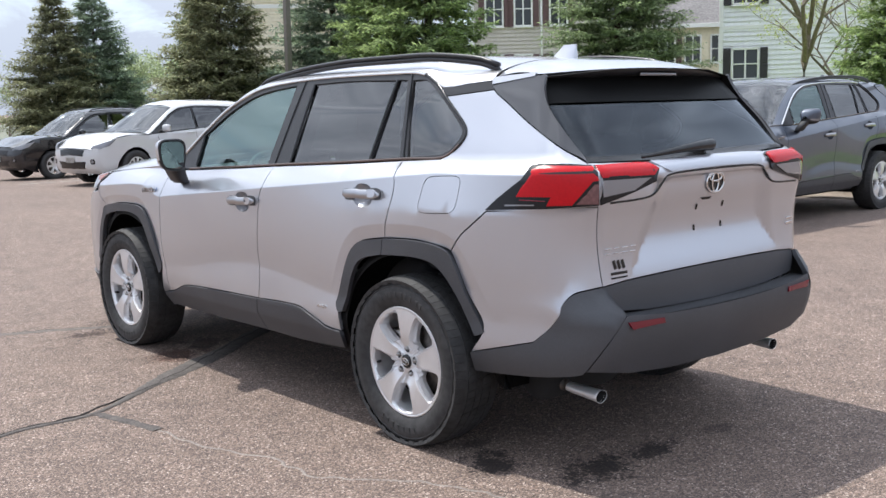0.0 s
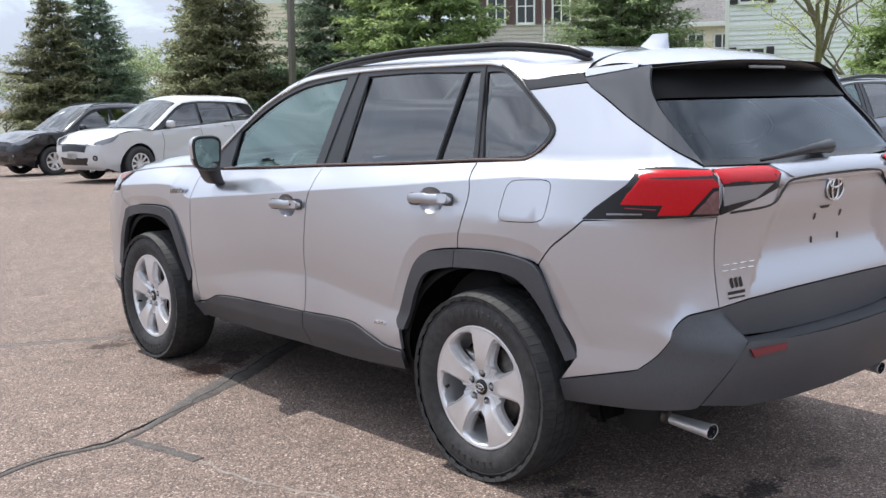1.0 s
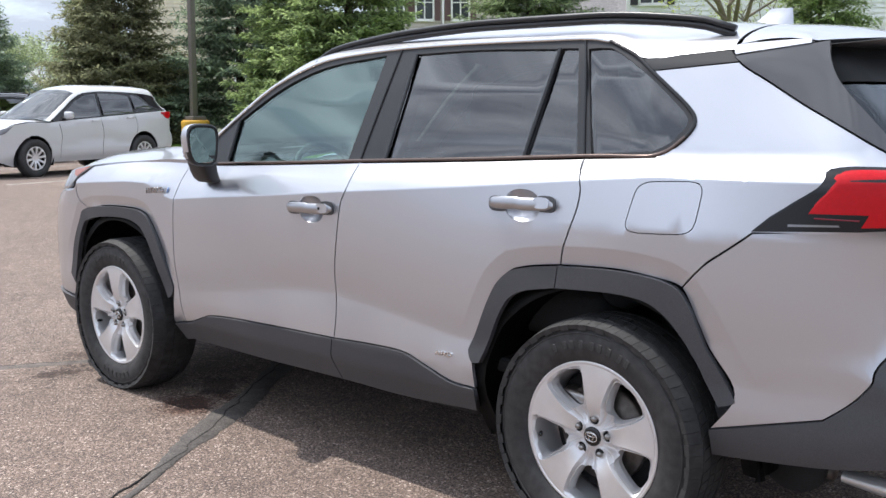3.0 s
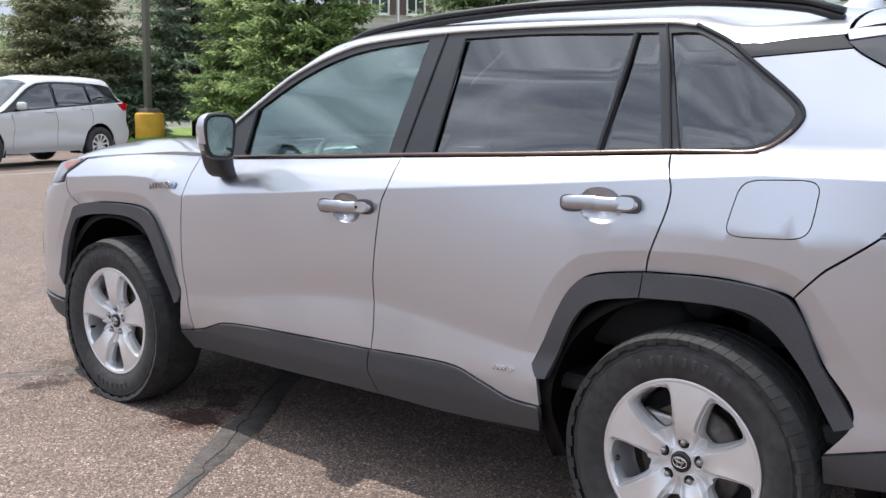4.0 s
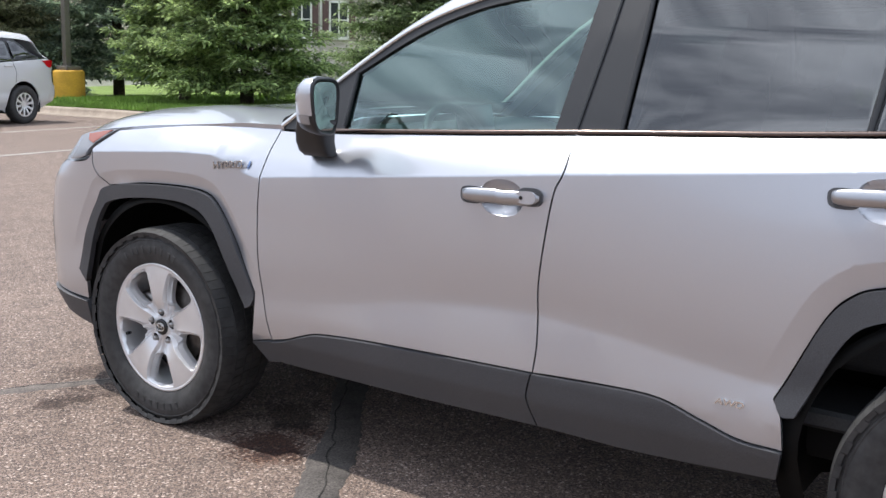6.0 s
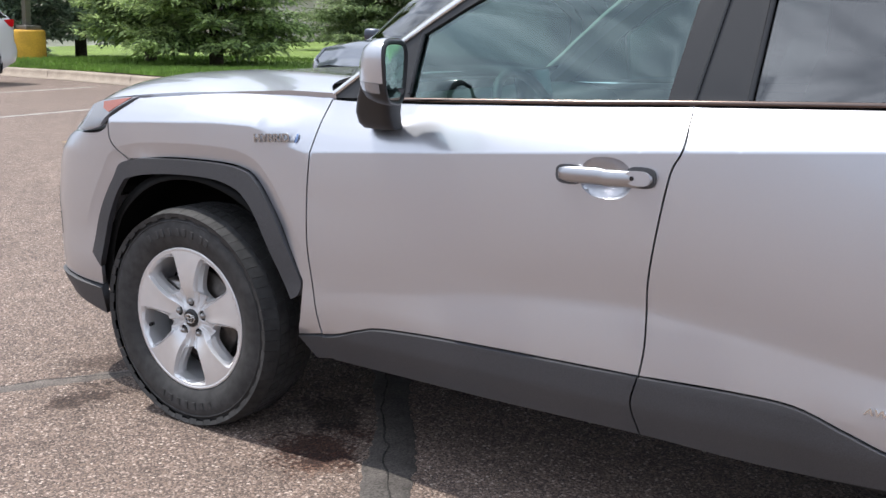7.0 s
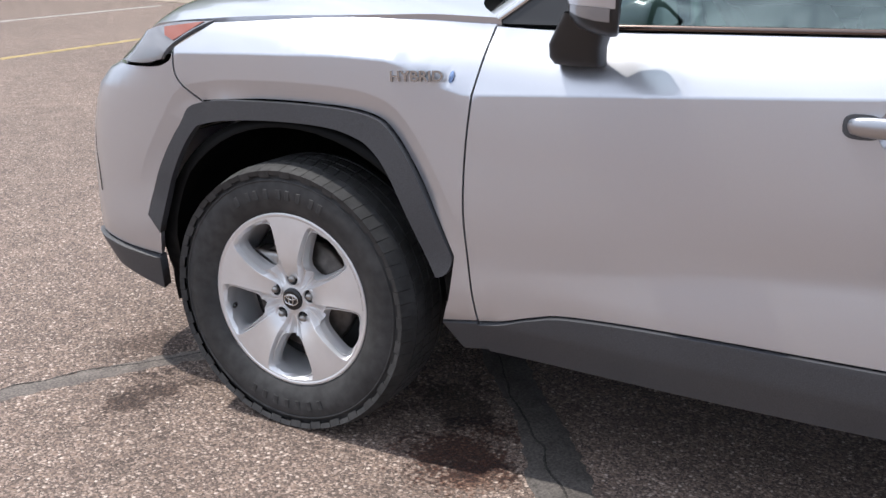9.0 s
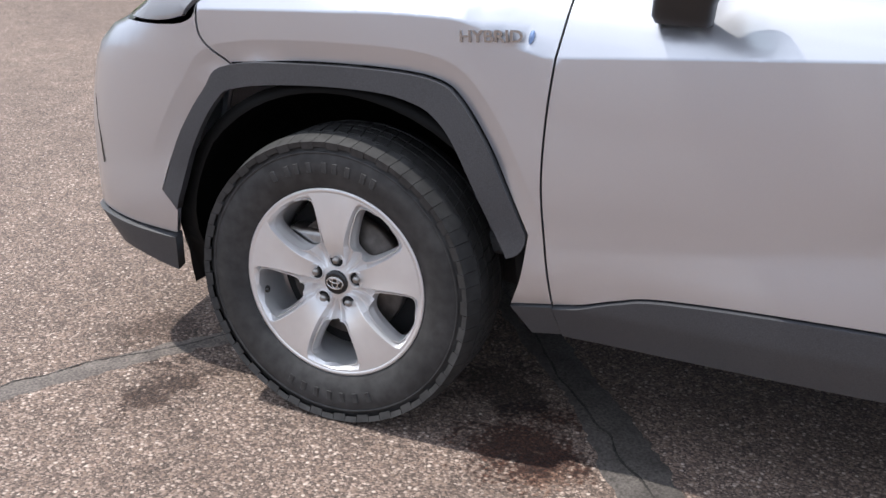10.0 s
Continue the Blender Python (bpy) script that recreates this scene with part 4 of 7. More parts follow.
    sheet("clear_lens", loop([(-1.86, 1.020), (-1.98, 1.024)], [(-1.98, 1.024), (-1.985, 1.016)], [(-1.985, 1.016), (-1.86, 1.010)], [(-1.86, 1.010), (-1.86, 1.020)]), CLEAR, lamp, lift=.010, grid=.03, edge=.004)
    line("red_line", [(-1.92 - .1 * i, 1.036 - .002 * i) for i in range(2)] + [(-2.03, 1.034)], .006, DARKRED, lamp, proud=.010)
    # front bumper side, headlamp and lower lip
    sheet("front_bumper", loop([(1.629, .836), (1.69, .90), (1.70, .975)], [(1.70, .975), (1.72, .935), (1.81, .915), (2.1, .905), (2.4, .90), (2.86, .90)], [(2.86, .90), (2.86, .36)], [(2.86, .36), (2.4, .375), (2.09, .390), (1.90, .378), (1.787, .374)], [(1.787, .374), (1.770, .446)], [(1.807, .493), (1.757, .640), (1.688, .772), (1.629, .836)]), SILVER)
    sheet("headlamp", loop([(1.615, 1.044), (1.70, 1.036), (1.79, 1.022), (2.0, .985), (2.3, .95)], [(2.3, .95), (2.28, .915)], [(2.28, .915), (2.0, .912), (1.815, .920), (1.735, .938)], [(1.735, .938), (1.704, .978), (1.615, 1.044)]), CLEAR, lift=.004, grid=.04, label="clear headlamp with an amber corner")
    sheet("amber_lens", loop([(1.635, 1.038), (1.765, 1.018)], [(1.765, 1.018), (1.745, .995)], [(1.745, .995), (1.705, .985)], [(1.705, .985), (1.635, 1.038)]), AMBER, lift=.007, grid=.03, edge=.004)
    sheet("front_lip", loop([(1.787, .370), (1.90, .375), (2.09, .387), (2.4, .372), (2.86, .36)], [(2.86, .36), (2.86, .24)], [(2.86, .24), (2.3, .27), (2.05, .30), (1.83, .258)], [(1.83, .258), (1.787, .370)]), TRIM, lift=.012, edge=.03)
    sheet("bumper_fin", loop([(2.01, .52), (2.02, .52)], [(2.02, .52), (2.06, .70)], [(2.06, .70), (2.055, .70)], [(2.055, .70), (2.01, .52)]), GLOSS, lift=.001, edge=0, gap=0)
    return fd, rd


def wheel_arch_liner(car, y, flip):
    rows = []
    for k, x in ((.97, None), (1.03, None), (1, -.78), (1, -.70), (1, -.48)):
        row = []
        for a in [radians(-15 + 201 * i / 30) for i in range(31)]:
            q = k - (.07 * max(0, 1 - 1.6 * max(0, math.sin(a))) if k < 1 else 0)
            yy, zz = y + .485 * q * math.cos(a), .352 + .462 * q * math.sin(a)
            out = skin(yy, zz).x + .016 if x is None else x
            row.append(((-out if flip else out), yy, zz))
        rows.append(row)
    rows.append([((.48 if flip else -.48), y, .352)] * 31)
    return part("arch_liner", loft_mesh("arch_liner", rows, False, flip), SHADE, car)


# ---- wheels ----
def wheel_meshes():
    """The meshes of one wheel about the x axis; its outer face looks to -x."""
    R, W = .361, .112
    out = {}
    prof = [(.224, -.080), (.234, -.094), (.246, -.101), (.264, -.110), (.290, -.114), (.312, -.1125), (.324, -.1075), (.334, -.1035), (.342, -.0990), (.3490, -.089), (R - .0035, -.072), (R - .0035, 0)]
    prof = prof + [(r, -x) for r, x in prof[-2::-1]]
    out["tyre"] = revolve_mesh("tyre", prof, 96)
    # tread and shoulder lugs
    bm = bmesh.new()
    for i in range(66):
        a = 2 * math.pi * i / 66
        for k, (x0, x1) in enumerate(((-.109, -.066), (-.058, -.020), (-.014, .014), (.020, .058), (.066, .109))):
            wob = (.0004 if i % 2 else -.0012) if k in (0, 4) else 0
            n = []
            w = .0164 if k in (0, 4) else .0150
            for x in (x0, x1):
                shoulder = abs(x) > .1
                for da in (-w, w):
                    for r in (.340 if not shoulder else (.330 if i % 2 else .335), R if not shoulder else .3475):
                        skew = a + da / R + .010 * (k % 2) + x * (.30 if k in (0, 4) else -.55)
                        xx = x + (math.copysign(-.0035 if r < .34 else -.0080, x) if shoulder else 0) + (math.copysign(wob, x) if shoulder else 0)
                        n.append(bm.verts.new((xx, r * math.cos(skew), r * math.sin(skew))))
            for q in ((0, 1, 3, 2), (4, 6, 7, 5), (0, 4, 5, 1), (2, 3, 7, 6), (1, 5, 7, 3)):
                bm.faces.new([n[j] for j in q])
    bmesh.ops.recalc_face_normals(bm, faces=bm.faces)
    out["tread"] = bm
    # moulded sidewall lettering as plain raised bars
    bars = block((.003, .013, .026), (-.1142, 0, .286), .0012, 1)
    me = bpy.data.meshes.new("sidewall_bar")
    bars.to_mesh(me)
    bars.free()
    out["sidewall_bar"] = me
    out["bar_turns"] = [112 - 6.6 * i + (1.4 if i % 3 == 1 else 0) for i in range(9)] + [-68 - 7.2 * i for i in range(7)]
    out["sidewall_ring"] = revolve_mesh("sidewall_ring", [(.318, -.1095), (.320, -.1125), (.323, -.1120), (.325, -.1065)], 96)
    # barrel
    out["barrel"] = revolve_mesh("barrel", [(.228, -.086), (.2345, -.092), (.2340, -.0962), (.2300, -.0972), (.2245, -.0962), (.2195, -.088), (.2165, -.06), (.208, .0), (.212, .085), (.230, .092)], 72)

    # spoked face: five flat spokes with stepped flanks and five windows between them
    half_w = spline([(.02, .012), (.05, .0165), (.08, .0205), (.10, .0240), (.13, .0305), (.16, .0385), (.19, .0485), (.21, .0570), (.225, .066)])
    gap_w = spline([(.099, 0), (.1005, 5.5), (.104, 9.5), (.112, 12.8), (.125, 14.8), (.14, 16.0), (.155, 16.8), (.17, 17.3), (.185, 17.5), (.198, 17.0), (.204, 15.6), (.2075, 13.2), (.2095, 10.4), (.2110, 7), (.2122, 3.5), (.213, 0)])
    STEP = ((0, 0), (.05, .05), (.28, .62), (.38, .64), (.55, .36), (.66, .36), (.84, .80), (1, 1))

    def spoke_half(r):
        """Half the angle, in degrees, that a spoke's flat face spans at a radius."""
        return math.degrees(math.asin(min(.95, half_w(r) / max(r, .03))))

    def reach(r):
        return 36 - (gap_w(r) if .099 < r < .213 else 0)

    def flank(q):
        for (a, u), (b, v) in zip(STEP, STEP[1:]):
            if q <= b:
                return u + (v - u) * (q - a) / (b - a)
        return 1.0

    def face(y, z):
        r, a = math.hypot(y, z), math.degrees(math.atan2(z, y))
        k = ((a - 90 + 36) % 72) - 36
        x = -.096 + .019 * math.exp(-((r - .045) / .042) ** 2) - .004 * math.sin(min(1, max(0, (r - .07) / .155)) * math.pi)
        flat = spoke_half(r)
        q = min(1, max(0, (abs(k) - flat) / max(1, reach(r) - flat)))
        deep = .027 * min(1, max(0, (.2195 - r) / .009)) * min(1, max(0, (r - .040) / .04))
        x += flank(q) * deep + .0016 * (1 - min(1, abs(k) / max(flat, 1)) ** 2) * min(1, max(0, (.2 - r) / .05)) * min(1, max(0, (r - .08) / .03))
        return Vector((x, -y, z))

    def at(r, k, i):
        a = radians(90 + 72 * i + k)
        return face(r * math.cos(a), r * math.sin(a))
    bm = bmesh.new()
    radii = [.022, .030, .036, .042, .048, .054, .060, .066, .072, .077, .080, .084, .089, .094, .0985, .099, .1000, .1015, .104, .108, .112, .118, .125, .132, .14, .148, .155, .163, .17, .178, .185, .192, .198, .203, .206, .2085, .2100, .2112, .2120, .2126, .2130, .2155, .2185, .2205, .2225, .2240]
    for i in range(5):
        rows = []
        for r in radii:
            f, w = spoke_half(r), reach(r) - 1e-5
            ks = [0, f * .35, f * .7] + [f + (w - f) * q for q, d in STEP]
            ks = [-k for k in ks[:0:-1]] + ks
            rows.append([bm.verts.new(at(r, k, i)) for k in ks])
        n = len(rows[0])
        for a, b in zip(rows, rows[1:]):
            for j in range(n - 1):
                bm.faces.new((a[j], b[j], b[j + 1], a[j + 1]))
        hole = [c for c, r in zip(rows, radii) if .0989 < r < .2131]
        for e in (0, n - 1):
            wall = [[c[e].co for c in hole], [c[e].co + Vector((.008, 0, 0)) for c in hole], [c[e].co * .998 + Vector((.018, 0, 0)) for c in hole]]
            wall = [[bm.verts.new(v) for v in row] for row in wall]
            for a, b in zip(wall, wall[1:]):
                for j in range(len(a) - 1):
                    q = (a[j], a[j + 1], b[j + 1], b[j])
                    bm.faces.new(q if e else q[::-1])
    bmesh.ops.remove_doubles(bm, verts=bm.verts, dist=.00012)
    bmesh.ops.recalc_face_normals(bm, faces=bm.faces)
    for f in bm.faces:
        f.smooth = True
    for e in bm.edges:
        if len(e.link_faces) == 2 and e.calc_face_angle(0) > radians(13):
            e.smooth = False
    out["rim"] = bm
    nuts = [(.0565 * math.cos(radians(90 + 72 * i)), .0565 * math.sin(radians(90 + 72 * i))) for i in range(5)]
    out["nut_pocket"] = [(-y, z) for y, z in nuts]
    return out


WHEEL = wheel_meshes()


def nut_mesh():
    return revolve_mesh("lug_nut", [(0, -.0925), (.0062, -.092), (.0088, -.0885), (.0105, -.078), (.0105, -.06)], 6)


def build_wheel(car, x, y, spin, flip):
    """A five-spoke alloy wheel with its all-terrain tyre."""
    m = pose(x, y, .352, spin, 0, 180 if flip else 0)
    hub = part("wheel", revolve_mesh("wheel", [(0, -.035), (.06, -.035), (.075, -.03), (.08, .05), (0, .05)], 32), UNDER, car, "five-spoke alloy wheel with a worn black all-terrain tyre")
    hub.matrix_local = m
    for name, mat in (("tyre", RUBBER), ("tread", RUBBER), ("sidewall_ring", RUBBER), ("barrel", ALLOY), ("rim", ALLOY)):
        d = WHEEL[name]
        if isinstance(d, bmesh.types.BMesh):
            me = bpy.data.meshes.new(name)
            d.to_mesh(me)
            d.free()
            WHEEL[name] = d = me
        part(name, d, mat, hub)
    for turn in WHEEL["bar_turns"]:
        part("sidewall_bar", WHEEL["sidewall_bar"], RUBBER, hub).matrix_local = Matrix.Rotation(radians(turn - 90), 4, "X")
    part("brake_disc", revolve_mesh("brake_disc", [(.05, -.028), (.150, -.028), (.152, -.018), (.152, .0), (.05, .0)], 48), STEEL, hub)
    # Black disc added behind the brake so the spoke openings look shaded.
    part("backing_plate", revolve_mesh("backing_plate", [(0, .012), (.198, .012), (.200, .03), (0, .03)], 40), UNDER, hub)
    part("caliper", block((.07, .10, .06), (-.012, .105, .075), .012, 2), NUT, hub)
    part("valve_stem", tube_mesh("valve_stem", [(-.060, .204, -.060), (-.072, .196, -.057), (-.088, .186, -.054)], .0062, 10), GLOSS, hub)
    for i, (a, b) in enumerate(WHEEL["nut_pocket"]):
        nut = part("lug_nut", nut_mesh(), NUT, hub)
        nut.location = (0, a, b)
        part("nut_collar", revolve_mesh("nut_collar", [(.0212, -.066), (.0204, -.0838), (.0192, -.0848), (.0178, -.0835), (.0170, -.0786)], 20), ALLOY, hub).location = (0, a, b)
        # Flat black disc in place of a hole; its colour paints the recess's shade.
        part("nut_well", revolve_mesh("nut_well", [(.0174, -.0795), (.012, -.0792), (0, -.0792)], 16), UNDER, hub).location = (0, a, b)
    cap = part("centre_cap", revolve_mesh("centre_cap", [(0, -.0885), (.022, -.088), (.0275, -.0865), (.030, -.083), (.0305, -.06)], 32), GLOSS, hub, "black centre cap with a chrome oval mark")
    bm = bmesh.new()
    for ra, rb, cz in ((.021, .0145, 0), (.0075, .0135, 0), (.0145, .0055, .006)):
        ellipse_ring(bm, ra, rb, .0017, cz)
    e = part("cap_mark", bm, CHROME, cap)
    e.matrix_local = pose(-.0895, 0, 0, 90, 0, -90)
    return hub


def ellipse_ring(bm, a, b, r, cz=0.0, n=32):
    """A thin oval ring in the xy plane."""
    vs = []
    for i in range(n):
        w = 2 * math.pi * i / n
        nx, ny = math.cos(w), math.sin(w)
        for k in range(6):
            q = 2 * math.pi * k / 6
            vs.append(bm.verts.new(((a + r * math.cos(q)) * nx, (b + r * math.cos(q)) * ny + cz, r * math.sin(q) * .8)))
    for i in range(n):
        for k in range(6):
            f = bm.faces.new([vs[i * 6 + k], vs[((i + 1) % n) * 6 + k], vs[((i + 1) % n) * 6 + (k + 1) % 6], vs[i * 6 + (k + 1) % 6]])
            f.smooth = True


# ---- roof, glasshouse ends, bonnet ----
EDGE_Z = spline([(-1.634, 1.468), (-1.5, 1.460), (-1.40, 1.450), (-1.332, 1.461), (-1.225, 1.509), (-1.105, 1.523), (-.696, 1.529), (-.312, 1.523), (.036, 1.503), (.206, 1.466), (.371, 1.40), (.502, 1.317), (.66, 1.20), (.80, 1.092), (.86, 1.06)])
MID_Z = spline([(-1.66, 1.555), (-1.4, 1.578), (-1.0, 1.600), (-.6, 1.610), (-.2, 1.602), (.05, 1.585), (.25, 1.548), (.371, 1.475), (.502, 1.385), (.66, 1.265), (.80, 1.150), (.86, 1.10)])


def upper(y, u):
    """Roof and windscreen: u runs across from -1 to 1."""
    e = skin(y, EDGE_Z(y))
    w = -e.x
    bow = .12 * max(0.0, min(1.0, (y - .05) / .5)) * (1 - u * u)
    lift = (1 - abs(u) ** 3) ** .62
    return Vector((w * u, e.y + bow, e.z + (rise(y, MID_Z(y)) - e.z) * lift))


def sheet_rows(ys, us, f):
    return [[f(y, u) for u in us] for y in ys]


def fine(a, b, n):
    return [a + (b - a) * i / n for i in range(n + 1)]


def build_car():
    car = thing("car", "silver metallic compact SUV with black plastic cladding, parked on asphalt", "car")
    for flip in (False, True):
        build_skin(car, flip)
        for y in (1.345, -1.345):
            wheel_arch_liner(car, y, flip)
    for x, y, spin, flip in ((-.790, 1.345, 0, False), (-.790, -1.345, 6, False), (.790, 1.345, 30, True), (.790, -1.345, 50, True)):
        build_wheel(car, x, y, spin, flip)
    # roof with its sides, screen and pillars
    us = fine(-1, 1, 48)
    part("roof", loft_mesh("roof", sheet_rows(fine(.17, -1.64, 60), us, upper), False, True), SILVER, car)
    part("headliner", loft_mesh("headliner", sheet_rows(fine(.20, -1.60, 16), fine(-.93, .93, 14), lambda y, u: upper(y, u) - Vector((0, 0, .03)))), LINER, car)
    for sgn in (-1, 1):
        part("front_pillar", loft_mesh("front_pillar", sheet_rows(fine(.86, .17, 24), fine(-1, -.885, 6) if sgn < 0 else fine(.885, 1, 6), upper)), SILVER, car)
    for us_ in (fine(-.985, -.89, 4), fine(.89, .985, 4)):
        part("pillar_lining", loft_mesh("pillar_lining", sheet_rows(fine(.84, .17, 20), us_, lambda y, u: upper(y, u) + Vector((-.02 * u, -.015, -.03)))), LINER, car)
    part("windshield", loft_mesh("windshield", sheet_rows(fine(.86, .17, 20), fine(-.885, .885, 24), upper), False, True), SCREEN, car)
    part("cowl", loft_mesh("cowl", sheet_rows((0, .4, 1), fine(-1, 1, 16), lambda k, u: Vector((.80 * u, .86 + .12 * (1 - u * u) - .01 + k * .13, 1.052 + .045 * (1 - abs(u) ** 3) ** .6 - k * (1 - k) * .04 + k * .012)))), TRIM, car)
    for sgn in (-1, 1):
        rail = [(sgn * (.575 - .02 * (abs(k - .5) * 2) ** 4), .232 - 1.835 * k, 0) for k in fine(0, 1, 40)]
        zr = spline([(-1.607, 1.572), (-1.483, 1.607), (-1.11, 1.635), (-.681, 1.634), (-.303, 1.617), (-.068, 1.594), (.13, 1.566), (.232, 1.529)])
        rl = part("roof_rail", tube_mesh("roof_rail", [(x, y, zr(y) - .008) for x, y, _ in rail], .013, 10, True, .8), PILLAR, car, "black roof rail")
        part("rail_foot", tube_mesh("rail_foot", [(x, y, zr(y) - .028) for x, y, _ in rail], .011, 8), PILLAR, rl)
    # aerial fin
    part("aerial_fin", loft_mesh("aerial_fin", [[(w * math.cos(a) * (1 - k ** 3), -1.36 - .17 * (.5 - .5 * math.sin(a)) * (1 - .55 * k) - .088 * k, 1.592 + .070 * k) for a in [2 * math.pi * i / 20 for i in range(20)]] for k, w in ((0, .036), (.3, .026), (.6, .016), (.85, .010), (1, .006))], True), SILVER, car)
    # spoiler: a thick blade behind the roof
    rows = []
    for u in fine(-1, 1, 40):
        x = .60 * u
        yr = -1.971 + .10 * abs(u) ** 2.2
        zr = 1.541 - .022 * abs(u) ** 2
        z0 = upper(-1.64, u * .985).z
        y0 = -1.642
        top = [(x, y0 + (yr - y0) * k, z0 + (zr - z0) * k + .012 * math.sin(math.pi * k)) for k in fine(0, 1, 8)]
        low = [(x, yr + .004, zr - .016), (x, yr + .03, zr - .030), (x, (yr + y0) / 2, zr - .045), (x, y0, min(z0, zr) - .05)]
        rows.append(top + low)
    part("spoiler", loft_mesh("spoiler", [[r[i] for r in rows] for i in range(9)], False, True), SILVER, car)
    part("spoiler_underside", loft_mesh("spoiler_underside", [[r[i] for r in rows] for i in range(8, 13)], False, True), PILLAR, car)
    part("brake_light", block((.24, .012, .014), (0, -1.968, 1.515), .004, 2), CLEAR, car)
    build_tail(car)
    # bonnet
    edge_x, edge_z = spline([(.80, .790), (.98, .792), (1.10, .795), (1.25, .793), (1.6, .786), (1.85, .755), (1.95, .69), (2.03, .58)]), spline([(.80, 1.100), (.98, 1.098), (1.10, 1.090), (1.25, 1.079), (1.45, 1.065), (1.66, 1.044), (1.85, 1.018), (1.95, .985), (2.03, .945)])
    mid_z = spline([(.80, 1.122), (.98, 1.125), (1.3, 1.128), (1.6, 1.108), (1.85, 1.068), (1.95, 1.035), (2.03, .985)])
    hood = [[(edge_x(y) * u, y + .10 * (1 - u * u) * max(0, (y - 1.0) / 1.1), edge_z(y) + (mid_z(y) - edge_z(y)) * (1 - max(0, (abs(u) - .66) / .34) ** 2) + .006 * math.exp(-((abs(u) - .62) / .12) ** 2)) for u, y in ((u, .98 - .16 * u ** 6 * (1 - k) + 1.05 * k) for u in fine(-1, 1, 36))] for k in fine(0, 1, 30)]
    part("bonnet", loft_mesh("bonnet", hood), SILVER, car)
    part("bonnet_edge", loft_mesh("bonnet_edge", [[(p[0] * (1 if k == 0 else .99), p[1], p[2] - .03 * k) for p in (r[0] for r in hood)] for k in (0, 1)]), SILVER, car)
    part("grille", block((1.10, .05, .20), (0, 2.20, .70), .02, 2), GLOSS, car)
    # underbody and cabin
    part("underbody", block((1.20, 3.7, .17), (0, .10, .385), .05, 2), UNDER, car)
    part("sill_box", block((1.58, 1.62, .16), (0, -.02, .36), .03, 2), UNDER, car)
    build_cabin(car)
    for sgn in (-1, 1):
        build_mirror(car, sgn)
        ex = part("exhaust_tip", revolve_mesh("exhaust_tip", [(.020, .15), (.023, .11), (.0275, .0), (.0295, -.012), (.0285, -.014), (.0255, -.004), (.022, .05), (0, .10)], 32), ALLOY, car, "polished round exhaust tip")
        ex.matrix_local = pose(sgn * .590, -2.150, .306, 0, -3, 90) @ Matrix.Diagonal((1, 1.1, .88, 1))
        part("exhaust_bore", revolve_mesh("exhaust_bore", [(.0262, -.0128), (.0215, .045), (0, .05)], 24), UNDER, ex)
        part("muffler_pipe", tube_mesh("muffler_pipe", [(sgn * .575, -1.97, .31), (sgn * .56, -1.75, .33), (sgn * .5, -1.6, .36)], .024, 12), STEEL, car)
        part("muffler", revolve_mesh("muffler", [(0, -.22), (.085, -.21), (.1, -.18), (.1, .18), (.085, .21), (0, .22)], 24), UNDER, car).location = (sgn * .42, -1.86, .335)
    # lettering on the flanks
    for flip in (False, True):
        def put(s, z, d=.003):
            p, n = raised(side, d)(-s, z), normal_at(side, -s, z)
            x = Vector((0, -1, .09 if s > 0 else 0)).normalized()
            y = n.cross(x).normalized()
            m = Matrix((x, y, n)).transposed().to_4x4()
            m.translation = p
            return Matrix.Diagonal((-1, 1, 1, 1)) @ m @ Matrix.Diagonal((-1, 1, 1, 1)) if flip else m
        words("badge_word", "HYBRID", .034, put(.958, .962), BADGE, car, .003, 1.18, 0, .0008)
        part("badge_drop", loft_mesh("badge_drop", [[put(.874, .966) @ Vector((.006 * r * math.cos(w) + .002 * r * math.sin(w), .0145 * r * math.sin(w), .004 * (1 - r))) for w in [2 * math.pi * i / 20 for i in range(20)]] for r in (1, .8, .5, .05)], True), material("badge_blue", (.16, .24, .42), .2, 0.6, coat=1.0) if not flip else bpy.data.materials["badge_blue"], car)
        words("badge_word", "AWD", .022, put(-.752, .504), CHROME, car, .003, 1.35, .15, .0006)
    return car


